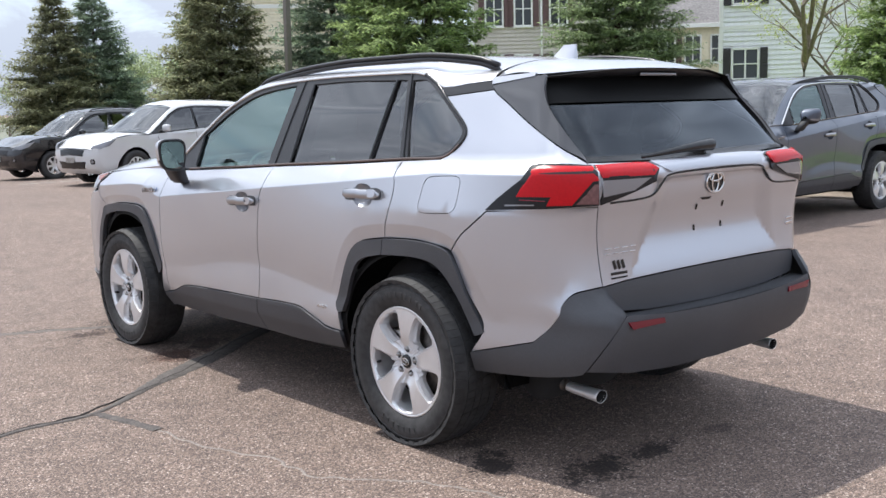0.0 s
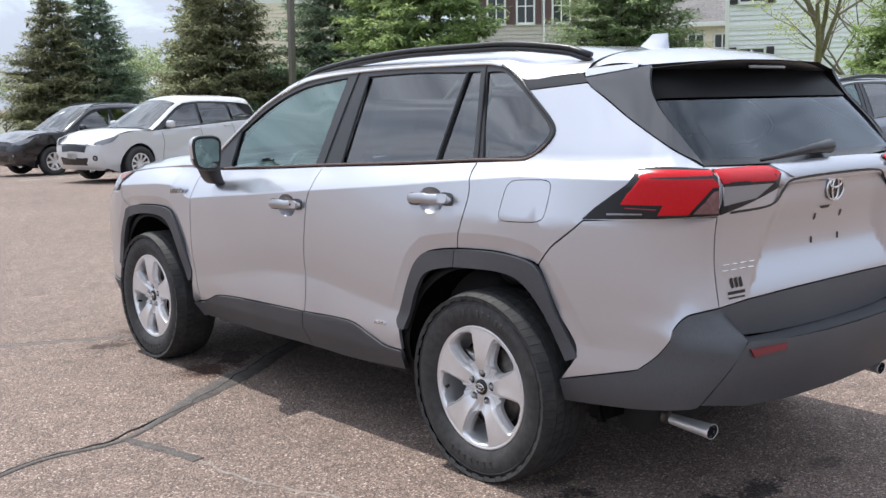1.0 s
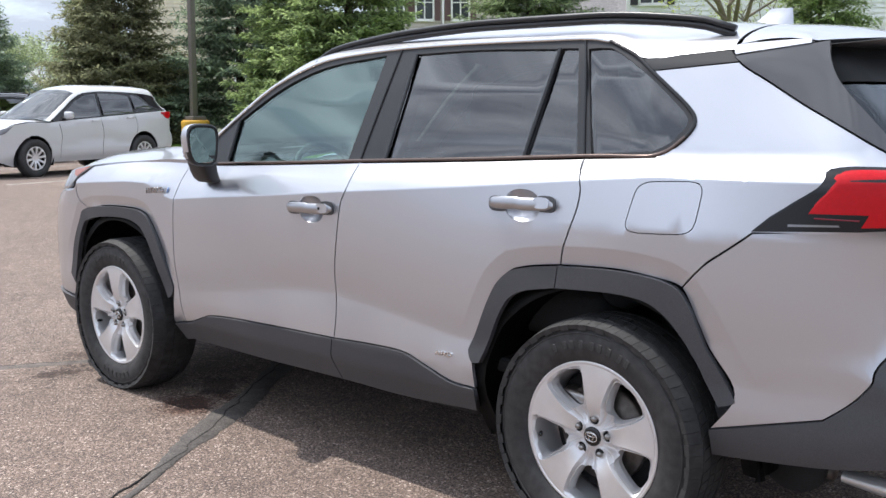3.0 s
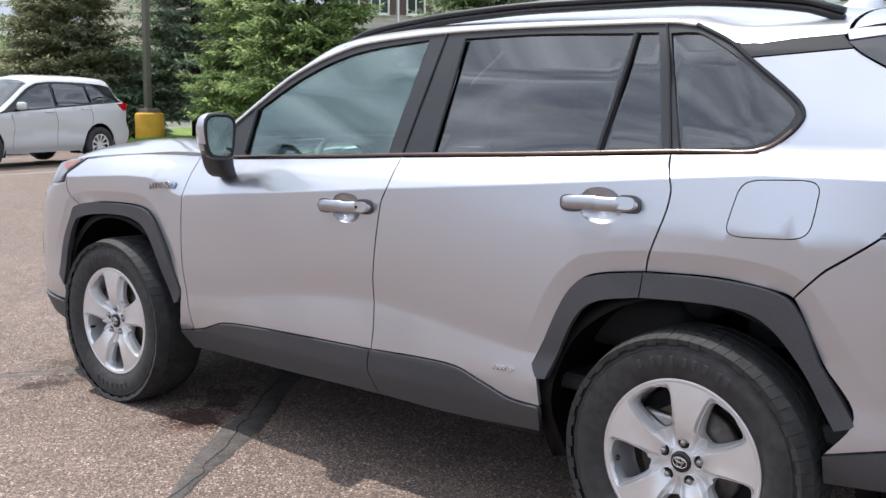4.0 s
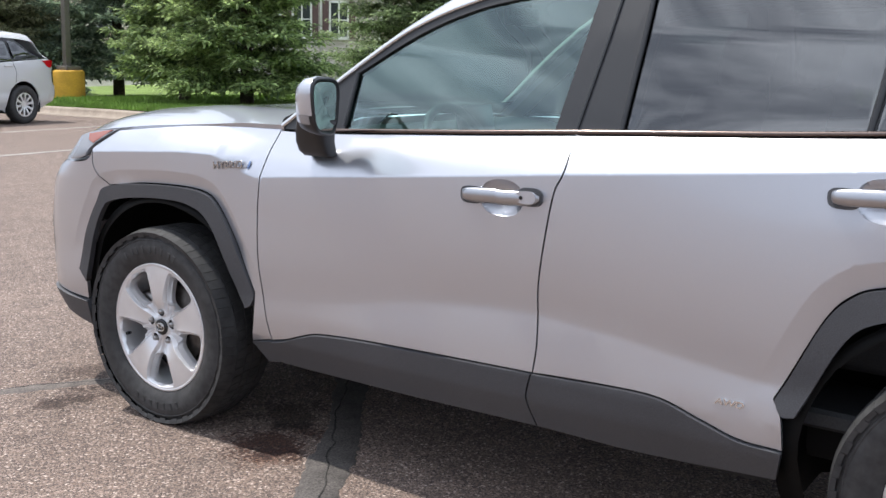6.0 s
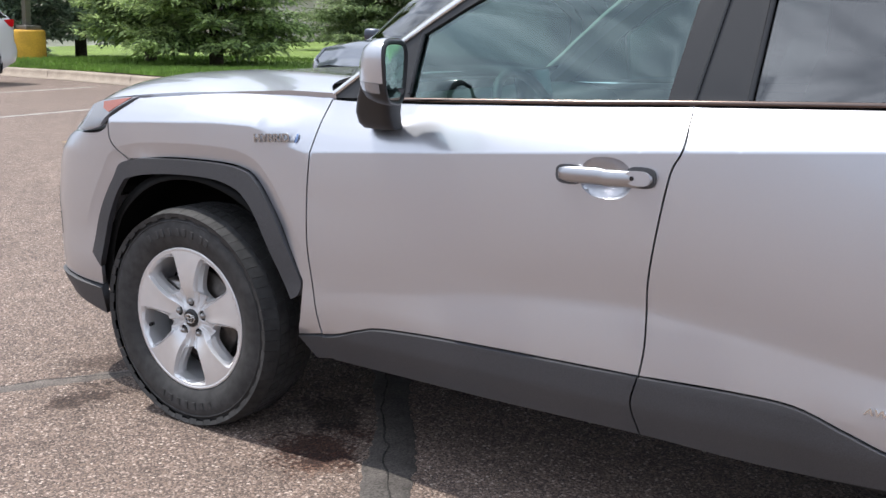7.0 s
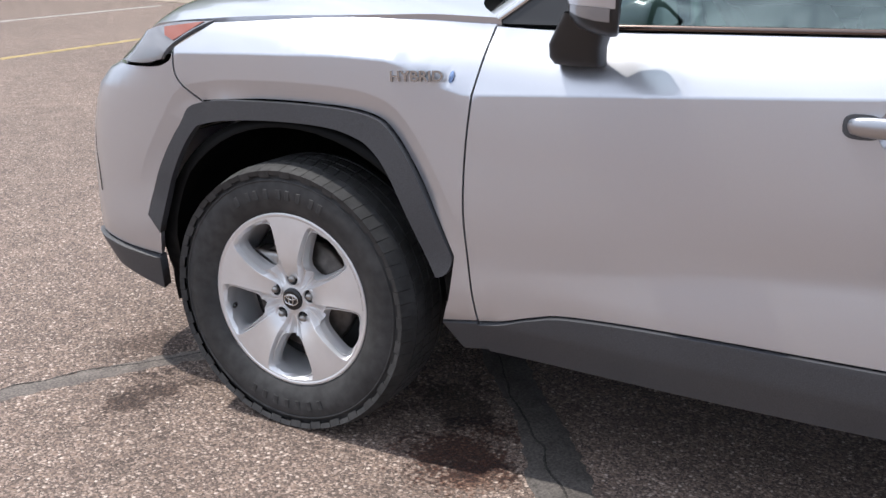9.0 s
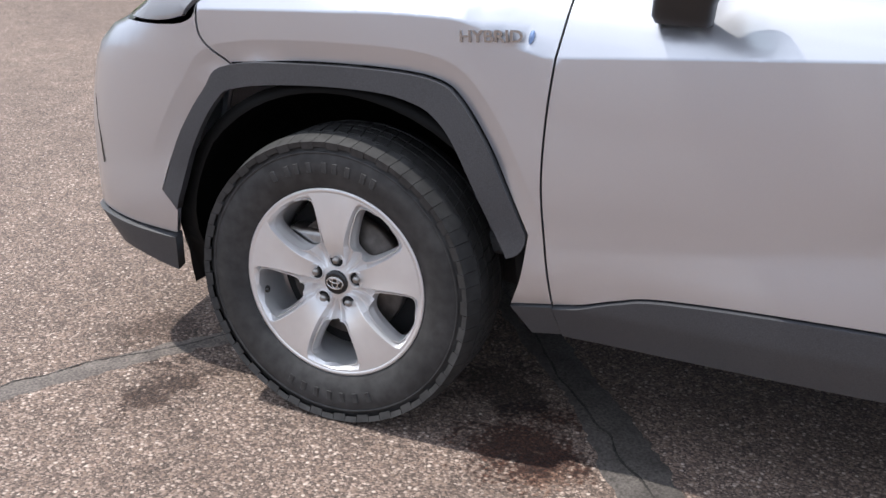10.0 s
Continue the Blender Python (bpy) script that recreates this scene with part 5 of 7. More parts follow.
def build_tail(car):
    """Tailgate, its glass and lamps, the lower bumper, marks."""
    def tu(line):
        return [tail_u(s, z) for s, z in line]

    def mirrored(left):
        """An outline across the car out of its left half, from the top middle down to the bottom middle."""
        return left + [(-u, z) for u, z in reversed(left)]

    def sheet(name, outline, mat, parent=car, lift=0.0, gap=.002, grid=.05, edge=.014, holes=(), label=""):
        return part(name, panel_mesh(name, inset(outline, gap) if gap else outline, tail, holes, grid, edge, False, lift), mat, parent, label)
    gate_left = catmull([(-.0, 1.150), (-.3, 1.152), tail_u(-2.262, 1.160)], 6) + catmull(tu([(-2.281, 1.004), (-2.293, .904), (-2.305, .822), (-2.319, .724)]), 6) + catmull([(-.5, .735), (-.25, .742), (0, .744)], 6)
    def field(u, z):
        """The gate's skin with the pressed field round the plate."""
        e = min((.40 + .30 * max(0, 1.09 - z) - abs(u)) / .12, (1.098 - .10 * max(0, abs(u) - .27) - z) / .014, (z - .735) / .20)
        e = max(0.0, min(1.0, e))
        return tail(u, z) + Vector((0, (.022 + .055 * max(0, 1.07 - z)) * e * e * (3 - 2 * e), 0))
    steps = [(k * (.37 + .30 * (1.09 - z) + d), z) for z in fine(.75, 1.085, 24) for d in (-.09, -.06, -.03, 0, .03) for k in (-1, 1)] + [(u, 1.098 + d) for u in fine(-.34, .34, 56) for d in (-.014, -.007, 0)]
    gate = part("tailgate", panel_mesh("tailgate", inset(mirrored(gate_left)[:-1], .002), field, (), .022, .014, False, 0.0, steps), SILVER, car)
    low = catmull(tu([(-2.321, .722), (-2.338, .63)]), 3) + [(-.4, .612), (-.2, .606), (0, .604)]
    def skirt(u, z):
        """The gate's lower edge drops straight behind the bumper's shelf."""
        p, q = tail(u, z), tail(u, max(z, .70))
        return Vector((p.x, max(p.y, q.y), p.z))
    part("gate_trim", panel_mesh("gate_trim", inset(mirrored([(0, .742), (-.25, .740), (-.5, .733)] + low)[:-1], .002), skirt, (), .05, .014, False, -.004), TRIM, gate)
    part("bumper_shelf", loft_mesh("bumper_shelf", [[raised(f, d)(u, .604 + .012 * abs(u / .6) ** 2) for u in fine(-.64, .64, 24)] for f, d in ((tail, .009), (tail, .0), (skirt, -.012))], False, False), TRIM, car)
    glass_left = [(0, 1.158), (-.3, 1.160)] + catmull(tu([(-2.255, 1.166), (-2.149, 1.250), (-1.984, 1.363), (-1.927, 1.428), (-1.915, 1.468)]), 4) + [(-.3, 1.49), (0, 1.495)]
    pane_o = mirrored(glass_left)[:-1]

    def set_back(u, z):
        """The glass lies deeper under the spoiler than the fins beside it."""
        return tail(u, z) + Vector((0, .36 * max(0.0, z - 1.166), 0))
    part("rear_glass", panel_mesh("rear_glass", pane_o, set_back, (), .08, 0, False, -.003), BACKLIGHT, gate)
    part("glass_border", panel_mesh("glass_border", inset(pane_o, -.004), set_back, [inset(pane_o, .020)], .05, .004, False, -.001), GLOSS, gate)
    # Black sheet for the spoiler's shadow on the upper glass, put in as colour.
    band_o = [(u, max(z, 1.355)) for u, z in pane_o if z > 1.33]
    part("glass_band", panel_mesh("glass_band", band_o, set_back, (), .03, 0, False, .003), SHADE, gate)
    for sgn in (-1, 1):
        cheek = [[f(u * -sgn, z) for u, z in glass_left[1:]] for f in (tail, set_back)]
        part("glass_cheek", loft_mesh("glass_cheek", cheek, False, sgn < 0), UNDER, gate)
    for sgn in (1, -1):
        fin = loop(GATE_SEAM, [(-2.262, 1.160), (-2.151, 1.248), (-1.986, 1.361), (-1.929, 1.428), (-1.915, 1.478)], [(-1.915, 1.478), (-1.650, 1.448)])
        part("gate_fin", panel_mesh("gate_fin", flipped(inset(fin, .002)), side, (), .05, .014, sgn < 0, .004), FIN, gate)
        part("spoiler_side", panel_mesh("spoiler_side", flipped(loop([(-1.640, 1.476), (-1.74, 1.482), (-1.84, 1.484)], [(-1.84, 1.484), (-1.84, 1.472)], [(-1.84, 1.472), (-1.652, 1.450)], [(-1.652, 1.450), (-1.640, 1.476)])), side, (), .05, .02, sgn < 0, .007), SILVER, car)
        inner = loop([(-2.287, 1.148), (-2.45, 1.149), (-2.559, 1.145), (-2.594, 1.124)], [(-2.594, 1.124), (-2.574, 1.082)], [(-2.574, 1.082), (-2.45, 1.05), (-2.313, 1.022), (-2.287, 1.016)], [(-2.287, 1.016), (-2.287, 1.148)])

        def lens(name, o, mat, lift, parent=gate):
            return part(name, panel_mesh(name, flipped(inset(o, .001)), side, (), .04, .008, sgn < 0, lift), mat, parent)
        lamp = lens("gate_lamp", inner, SMOKE, .007)
        lens("red_lens", loop([(-2.292, 1.145), (-2.45, 1.146), (-2.557, 1.142), (-2.588, 1.124)], [(-2.588, 1.124), (-2.56, 1.106)], [(-2.56, 1.106), (-2.292, 1.110)], [(-2.292, 1.110), (-2.292, 1.145)]), RED, .011, lamp)
        lens("clear_lens", loop([(-2.294, 1.102), (-2.544, 1.099)], [(-2.544, 1.099), (-2.453, 1.058)], [(-2.453, 1.058), (-2.295, 1.043)], [(-2.295, 1.043), (-2.294, 1.102)]), CLEAR, .010, lamp)
        # bar across the gate: the ridge runs down beside the plate recess
        bum = loop([(-1.706, .443), (-1.938, .518)], [(-1.938, .518), (-2.0, .575), (-2.074, .655), (-2.15, .698), (-2.22, .712), (-2.321, .722)], [(-2.321, .722), (-2.340, .628)], [(-2.340, .628), (-2.26, .548), (-2.18, .43)], [(-2.18, .43), (-2.12, .410), (-1.706, .370)], [(-1.706, .370), (-1.706, .443)])
        part("bumper_corner", panel_mesh("bumper_corner", flipped(bum), side, (), .05, .02, sgn < 0, .009), TRIM, car)
        part("reflector", panel_mesh("reflector", flipped(loop([(-2.340, .603), (-2.43, .600), (-2.526, .597)], [(-2.526, .597), (-2.53, .578)], [(-2.53, .578), (-2.43, .578), (-2.36, .576)], [(-2.36, .576), (-2.340, .603)])), side, (), .02, .006, sgn < 0, .0165), DARKRED, car, "dark red bumper reflector")
    mid = [(0, .600), (-.2, .602), (-.4, .608)] + tu([(-2.342, .625), (-2.262, .545), (-2.185, .43)]) + [(-.55, .405), (-.3, .385), (0, .38)]
    sheet("bumper_middle", mirrored(mid)[:-1], TRIM, lift=.010, gap=0)
    # pressed ridge above the plate and along the gate
    ridge = catmull([(-.93 + .31, 1.020), (-.415, 1.030), (-.345, 1.075), (-.285, 1.104), (0, 1.110), (.285, 1.104), (.345, 1.075), (.415, 1.030), (.62, 1.020)], 6)
    # Black strip: the shading along the ridge is put in as colour.
    part("ridge_line", strip_mesh("ridge_line", ridge, tail, .008, .0015), GLOSS, gate)
    part("top_bar", panel_mesh("top_bar", loop([(-.37, 1.146), (-.2, 1.150), (0, 1.151), (.2, 1.150), (.37, 1.146)], [(.37, 1.146), (.30, 1.112)], [(.30, 1.112), (0, 1.117), (-.30, 1.112)], [(-.30, 1.112), (-.37, 1.146)]), tail, (), .05, .01, False, .012), SILVER, gate)
    part("grip_slot", panel_mesh("grip_slot", loop([(-.075, 1.0), (0, 1.0)], [(0, 1.0), (-.01, .990)], [(-.01, .990), (-.06, .990)], [(-.06, .990), (-.075, 1.0)]), field, (), .05, 0, False, .002), GLOSS, gate)
    for x in (-.089, .089):
        for z in (.885, .965):
            part("plate_hole", panel_mesh("plate_hole", oval(x * (1 if z < .9 else .97), z, .007, .012, 12, 4), field, (), .03, 0, False, .0015), GLOSS, gate)

    def put(u, z, d=.004):
        p, n = raised(field, d)(u, z), normal_at(field, u, z)
        x = Vector((1, 0, 0))
        x = (x - n * x.dot(n)).normalized()
        m = Matrix((x, n.cross(x), n)).transposed().to_4x4()
        m.translation = p
        return m
    bm = bmesh.new()
    for a, b, cz in ((.058, .042, 0), (.021, .039, 0), (.040, .016, .019)):
        ellipse_ring(bm, a, b, .0048, cz, 40)
    e = part("maker_mark", bm, CHROME, gate, "chrome oval mark")
    e.matrix_local = put(.002, 1.056)
    d = part("mark_ground", loft_mesh("mark_ground", [[(.056 * r * math.cos(w), .040 * r * math.sin(w), -.002) for w in [2 * math.pi * i / 28 for i in range(28)]] for r in (1, .5, .02)], True), GLOSS, gate)
    d.matrix_local = put(.002, 1.056)
    # model mark and seller's sticker as plain bars
    for i, (w, h) in enumerate(((.034, .022), (.030, .022), (.034, .022), (.032, .022))):
        for k in (-1, 1):
            b = part("mark_bar", block((w * .9, .004, .004), (0, k * h * .42, 0), .001, 1), CHROME, gate)
            b.matrix_local = put(-.612 + .043 * i + (.004 if k > 0 else 0), .846)
    for i in range(3):
        b = part("sticker_bar", block((.013, .034, .001), (0, 0, 0), 0, 1, Matrix.Rotation(radians(18), 4, "Z")), GLOSS, gate)
        b.matrix_local = put(-.575 + .022 * i, .795, .002)
    for z, w, h in ((.764, .085, .010), (.748, .082, .006)):
        b = part("sticker_bar", block((w, h, .001), (0, 0, 0), 0, 1), GLOSS, gate)
        b.matrix_local = put(-.553, z, .002)
    for z, w in ((.862, .05), (.842, .06)):
        b = part("mark_bar", block((w, .010, .004), (0, 0, 0), .001, 1), CHROME, gate)
        b.matrix_local = put(.60, z)
    # rear wiper
    base = [tail(u, z) + Vector((0, -d, 0)) for u, z, d in ((.03, 1.197, .030), (-.08, 1.194, .034), (-.20, 1.185, .030), (-.39, 1.168, .016))]
    part("rear_wiper", tube_mesh("rear_wiper", catmull(base, 8), lambda k: .026 - .020 * k, 10), GLOSS, gate, "black rear wiper arm")


def build_mirror(car, sgn):
    """Door mirror: black shell with a painted cap, lamp strip, glass and foot."""
    def ring(d, a, b, cx=.953, cz=1.178, power=3.6, n=36):
        """One outline of the head, d metres in front of its glass; the glass faces a little inwards."""
        return [(sgn * (cx + dx * (1 + .10 * dz / .08)), .492 + d - .30 * dx, cz + dz + .10 * dx * (1 if dz < 0 else .3)) for dx, dz in oval(0, 0, a, b, n, power)]
    shell = part("door_mirror", loft_mesh("door_mirror", [ring(.012, .076, .071), ring(.0, .083, .078), ring(.004, .089, .084), ring(.018, .091, .086), ring(.050, .087, .082, .951), ring(.085, .072, .069, .944, 1.174), ring(.110, .048, .047, .934, 1.168), ring(.118, .018, .016, .930, 1.164)], True, sgn < 0), PILLAR, car, "door mirror with a silver cap and black foot")
    cap = [[r[i % 36] for i in range(-1, 20)] for r in (ring(.009, .0915, .0865), ring(.018, .0928, .0878), ring(.050, .0888, .0838, .951), ring(.085, .074, .071, .944, 1.174), ring(.111, .050, .049, .934, 1.168), ring(.1195, .019, .017, .930, 1.164))]
    part("mirror_cap", loft_mesh("mirror_cap", cap, False, sgn < 0), SILVER, shell)
    lamp = [[r[i % 36] for i in range(-3, 0)] for r in (ring(.020, .0942, .0865), ring(.050, .0912, .0845, .951), ring(.085, .0765, .071, .944, 1.174), ring(.109, .052, .049, .934, 1.168))]
    part("turn_lamp", loft_mesh("turn_lamp", lamp, False, sgn < 0), CLEAR, shell)
    part("mirror_glass", loft_mesh("mirror_glass", [ring(.006 + .003 * (1 - k), .076 * k + .0005, .071 * k + .0005) for k in (1, .7, .3, 0)], True, sgn < 0), MIRROR, shell)
    foot = [[(sgn * (x + dx), y + dy, z) for dx, dy in oval(0, 0, a, b, 24, 4)] for z, x, y, a, b in ((1.135, .920, .560, .050, .052), (1.10, .906, .580, .046, .054), (1.065, .884, .600, .040, .058), (1.035, .868, .604, .036, .058), (1.020, .850, .604, .034, .054))]
    part("mirror_foot", loft_mesh("mirror_foot", foot, True, sgn > 0), PILLAR, shell)


def build_cabin(car):
    """Seats, dashboard, steering wheel and floor as seen through the glass."""
    part("cabin_floor", block((1.50, 2.9, .05), (0, -.35, .47), .01, 1), DASH, car)
    dash = [[(x, y, z) for x in fine(-.74, .74, 12)] for y, z in ((.98, 1.06), (.86, 1.075), (.72, 1.07), (.62, 1.045), (.56, .97), (.58, .80), (.64, .55))]
    dash = [[(x, y - .03 * math.exp(-((x + .36) / .2) ** 2), z + .022 * math.exp(-((x + .36) / .18) ** 2) * (1 if y < .8 else .3)) for x, y, z in r] for r in dash]
    part("dashboard", loft_mesh("dashboard", dash, False, False), DASH, car)
    part("screen", block((.24, .018, .14), (0.02, .60, 1.085), .006, 2, Matrix.Rotation(radians(-12), 4, "X")), GLOSS, car)
    bm = bmesh.new()
    n, seg = 36, 8
    vs = []
    for i in range(n):
        a = 2 * math.pi * i / n
        for k in range(seg):
            b = 2 * math.pi * k / seg
            vs.append(bm.verts.new(((.18 + .015 * math.cos(b)) * math.cos(a), (.18 + .015 * math.cos(b)) * math.sin(a), .015 * math.sin(b))))
    for i in range(n):
        for k in range(seg):
            bm.faces.new([vs[i * seg + k], vs[((i + 1) % n) * seg + k], vs[((i + 1) % n) * seg + (k + 1) % seg], vs[i * seg + (k + 1) % seg]]).smooth = True
    block((.30, .05, .02), (0, 0, -.01), .008, 2, None, bm)
    block((.05, .16, .02), (0, -.08, -.01), .008, 2, None, bm)
    block((.13, .11, .05), (0, -.01, 0), .02, 2, None, bm)
    wheel = part("steering_wheel", bm, DASH, car)
    wheel.matrix_local = pose(-.37, .40, 1.0, 65, 0, 0)
    part("steering_column", tube_mesh("steering_column", [(-.37, .42, .99), (-.37, .62, .91)], .04, 10), DASH, car)
    for x, y, wide in ((-.37, -.18, .50), (.37, -.18, .50), (-.36, -1.05, .62), (.36, -1.05, .62)):
        seat = part("seat", block((wide, .50, .18), (x, y + .06, .66), .06, 3), CLOTH, car, "black fabric car seat")
        part("backrest", block((wide * .96, .13, .58), (x, y - .27, .98), .055, 3, Matrix.Rotation(radians(14), 4, "X"), None, lambda v: (v.x * (1 - .18 * max(0, v.z / .3)), v.y, v.z)), CLOTH, seat)
        part("headrest", block((.25, .09, .17), (x, y - .375, 1.335), .04, 3, Matrix.Rotation(radians(10), 4, "X")), CLOTH, seat)
        for dx in (-.05, .05):
            part("headrest_post", tube_mesh("headrest_post", [(x + dx, y - .36, 1.20), (x + dx, y - .375, 1.29)], .007, 8), CHROME, seat)
    part("inside_mirror", block((.22, .03, .065), (0, .40, 1.475), .012, 2), GLOSS, car)
    part("console", block((.22, .9, .22), (0, .1, .66), .04, 2), DASH, car)
    part("load_floor", block((1.1, .75, .10), (0, -1.75, .68), .02, 2), DASH, car)
    for sgn in (-1, 1):
        part("middle_pillar", tube_mesh("middle_pillar", [(sgn * .72, -.33, 1.10), (sgn * .63, -.34, 1.35), (sgn * .55, -.35, 1.52)], .045, 8), DASH, car)


silver_car = build_car()


# ---- the other parked cars ----
def repaint(ob, old, fresh):
    """Gives a copied car another paint without touching the shared meshes."""
    for o in ob.children_recursive:
        for slot in o.material_slots:
            if slot.material is old:
                slot.link = "OBJECT"
                slot.material = fresh


blue_car = copy_thing(silver_car, pose(7.58, 2.33, 0, 0, 0, 91.0))
blue_car.name = "car"
tagged(blue_car, "blue-grey metallic compact SUV with black cladding, parked nose out", "car")
repaint(blue_car, SILVER, BLUE)



def simple_wheel(car, x, y, r, spokes, flip, label):
    m = pose(x, y, r, 8 * spokes, 0, 180 if flip else 0)
    hub = part("wheel", revolve_mesh("wheel", [(0, -.03), (.05, -.03), (.06, .05), (0, .05)], 16), UNDER, car, label)
    hub.matrix_local = m
    k = r / .36
    part("tyre", revolve_mesh("tyre", [(.225 * k, -.085), (.235 * k, -.098), (.29 * k, -.106), (.335 * k, -.100), (.352 * k, -.085), (.36 * k, -.06), (.36 * k, .06), (.352 * k, .085), (.335 * k, .1), (.235 * k, .098), (.225 * k, .085)], 48), RUBBER, hub)

    def face(yy, zz):
        q = math.hypot(yy, zz)
        return Vector((-.088 + .03 * math.exp(-(q / .12) ** 2) * 0 + .02 * math.exp(-((q - .05) / .05) ** 2), -yy, zz))
    holes = []
    step = 360 / spokes
    for i in range(spokes):
        c = 90 + step / 2 + step * i
        w = step * .33
        o = []
        for q, da in ((.075, -w * .35), (.13, -w * .85), (.185, -w), (.203, -w * .6), (.205, 0), (.203, w * .6), (.185, w), (.13, w * .85), (.075, w * .35)):
            o.append((q * k * math.cos(radians(c + da)), q * k * math.sin(radians(c + da))))
        holes.append(o)
    part("rim", panel_mesh("rim", [(.222 * k * math.cos(2 * math.pi * i / 48), .222 * k * math.sin(2 * math.pi * i / 48)) for i in range(48)], face, holes, .05, .03), ALLOY, hub)
    part("brake_disc", revolve_mesh("brake_disc", [(.04, -.03), (.16, -.03), (.16, .0), (.04, .0)], 24), STEEL, hub)
    return hub


def build_wagon(label, body, style):
    """A rounded five-door car: flanks, glasshouse, lamps, bumpers, wheels and mirrors."""
    car = thing("car", label, "car")
    wb, r = 1.32, .345
    zb = style["belt"]
    dlo, edge_k, mid_k = style["dlo"], style["edge"], style["mid"]
    ez, mz = spline(edge_k), spline(mid_k)

    def arch(y, out):
        return [(y + .40 * math.cos(radians(a)), r + .41 * math.sin(radians(a))) for a in (range(-20, 201, 20) if out else range(200, -21, -20))]
    lower = [(2.0, .30)] + arch(wb, True) + [(.85, .26), (-.85, .26)] + arch(-wb, True) + [(-1.95, .34)]
    top = [(-2.05, .92)] + [(-1.95, zb(-1.9))] + [(s, zb(s)) for s in (-1.6, -1.2, -.8, -.4, 0, .4, .75)] + [(1.0, zb(.9) - .01), (1.4, style["hood"][0]), (1.75, style["hood"][1]), (2.0, style["hood"][2]), (2.1, .62)]
    for flip in (False, True):
        def sheet(name, o, mat, lift=0.0, parent=car, grid=.09, edge=.02, holes=()):
            return part(name, panel_mesh(name, flipped(o), side, [flipped(q) for q in holes], grid, edge, flip, lift), mat, parent)
        flank = sheet("body_side", lower + top, body)
        for s0, z0, z1 in style["seams"]:
            part("door_gap", strip_mesh("door_gap", flipped([(s0 + .02 * math.sin(k), z0 + (z1 - z0) * k / 8) for k in range(9)]), side, .008, .002, flip), GLOSS, flank)
        frame_o = catmull(dlo, 5)
        sheet("window_frame", frame_o, GLOSS, -.002, flank)
        for o in style["panes"]:
            sheet("side_glass", o, PRIVACY, .003, flank, .1, 0)
        for s0, z0 in style["handles"]:
            hnd = [raised(side, .028 if 0 < k < 6 else .0)(-(s0 + .10 - .033 * k), z0) for k in range(7)]
            part("door_handle", tube_mesh("door_handle", [Vector((-q.x, q.y, q.z)) if flip else q for q in hnd], .012, 8), body if style["paint_handles"] else CHROME, flank)
        sheet("headlamp", style["headlamp"], CLEAR, .008)
        sheet("tail_lamp", style["tail_lamp"], RED, .008)
        sheet("front_corner", [(2.1, .62), (2.0, style["hood"][2]), (2.25, style["hood"][2] - .06), (2.86, style["hood"][2] - .06), (2.86, .26), (2.15, .26), (2.0, .30)], body, .001)
        sheet("grille_half", [(2.45, .72), (2.86, .74), (2.86, .62), (2.48, .60)], GLOSS, .006)
        sheet("intake", [(2.40, .50), (2.86, .50), (2.86, .36), (2.45, .36)], GLOSS, .006)
        sheet("fog_lamp", oval(2.22, .50, .06, .05, 20, 3), GLOSS, .006)
        sheet("fog_lens", oval(2.22, .50, .032, .030, 16), CLEAR, .010)
        if not flip:
            part("plate", panel_mesh("plate", flipped([(2.72, .575), (3.0, .575), (3.0, .475), (2.72, .475)]), side, (), .1, .004, False, .02), LINE, car)
        sheet("rear_corner", [(-1.95, .34), (-2.05, .92), (-2.0, zb(-1.6) - .02), (-2.96, zb(-1.6) - .02), (-2.96, .34)], body, .001)
        for y0 in (wb, -wb):
            lin = [[((.5 if flip else -.5) * kx, y0 + .42 * math.cos(radians(a)), r + .43 * math.sin(radians(a))) for a in range(-20, 201, 10)] for kx in (1.66, 1.0, .9)]
            part("arch_liner", loft_mesh("arch_liner", lin, False, flip), UNDER, car)
            part("arch_liner", loft_mesh("arch_liner", [lin[2], [((.45 if flip else -.45), y0, r)] * 23], False, flip), UNDER, car)
            simple_wheel(car, (.78 if flip else -.78), y0, r, style["spokes"], flip, style["wheel"])
    us = fine(-1, 1, 24)

    def up(y, u):
        e = skin(y, ez(y))
        bow = .14 * max(0.0, min(1.0, (y - .05) / .5)) * (1 - u * u) - .10 * max(0.0, min(1.0, (-1.45 - y) / .35)) * (1 - u * u)
        return Vector((-e.x * u, e.y + bow, e.z + (rise(y, mz(y)) - e.z) * (1 - abs(u) ** 3) ** .62))
    y_cowl, y_head, y_back, y_end = style["cuts"]
    part("roof", loft_mesh("roof", sheet_rows(fine(y_head, y_back, 28), us, up), False, True), body, car)
    part("windshield", loft_mesh("windshield", sheet_rows(fine(y_cowl, y_head, 14), fine(-.9, .9, 16), up), False, True), SCREEN, car)
    for a, c in ((-1, -.9), (.9, 1)):
        part("front_pillar", loft_mesh("front_pillar", sheet_rows(fine(y_cowl, y_head, 14), fine(a, c, 3), up)), body, car)
        part("rear_pillar", loft_mesh("rear_pillar", sheet_rows(fine(y_back, y_end, 10), fine(a, c * .99 if c > 0 else c, 4), up), False, True), body, car)
    part("rear_glass", loft_mesh("rear_glass", sheet_rows(fine(y_back, y_end, 10), fine(-.9, .9, 12), up), False, True), PRIVACY, car)
    h0, h1, h2 = style["hood"]
    hz = spline([(.80, zb(.8) + .01), (1.0, zb(.9)), (1.4, h0 + .005), (1.75, h1 + .005), (2.0, h2 + .005), (2.2, h2 - .07)])
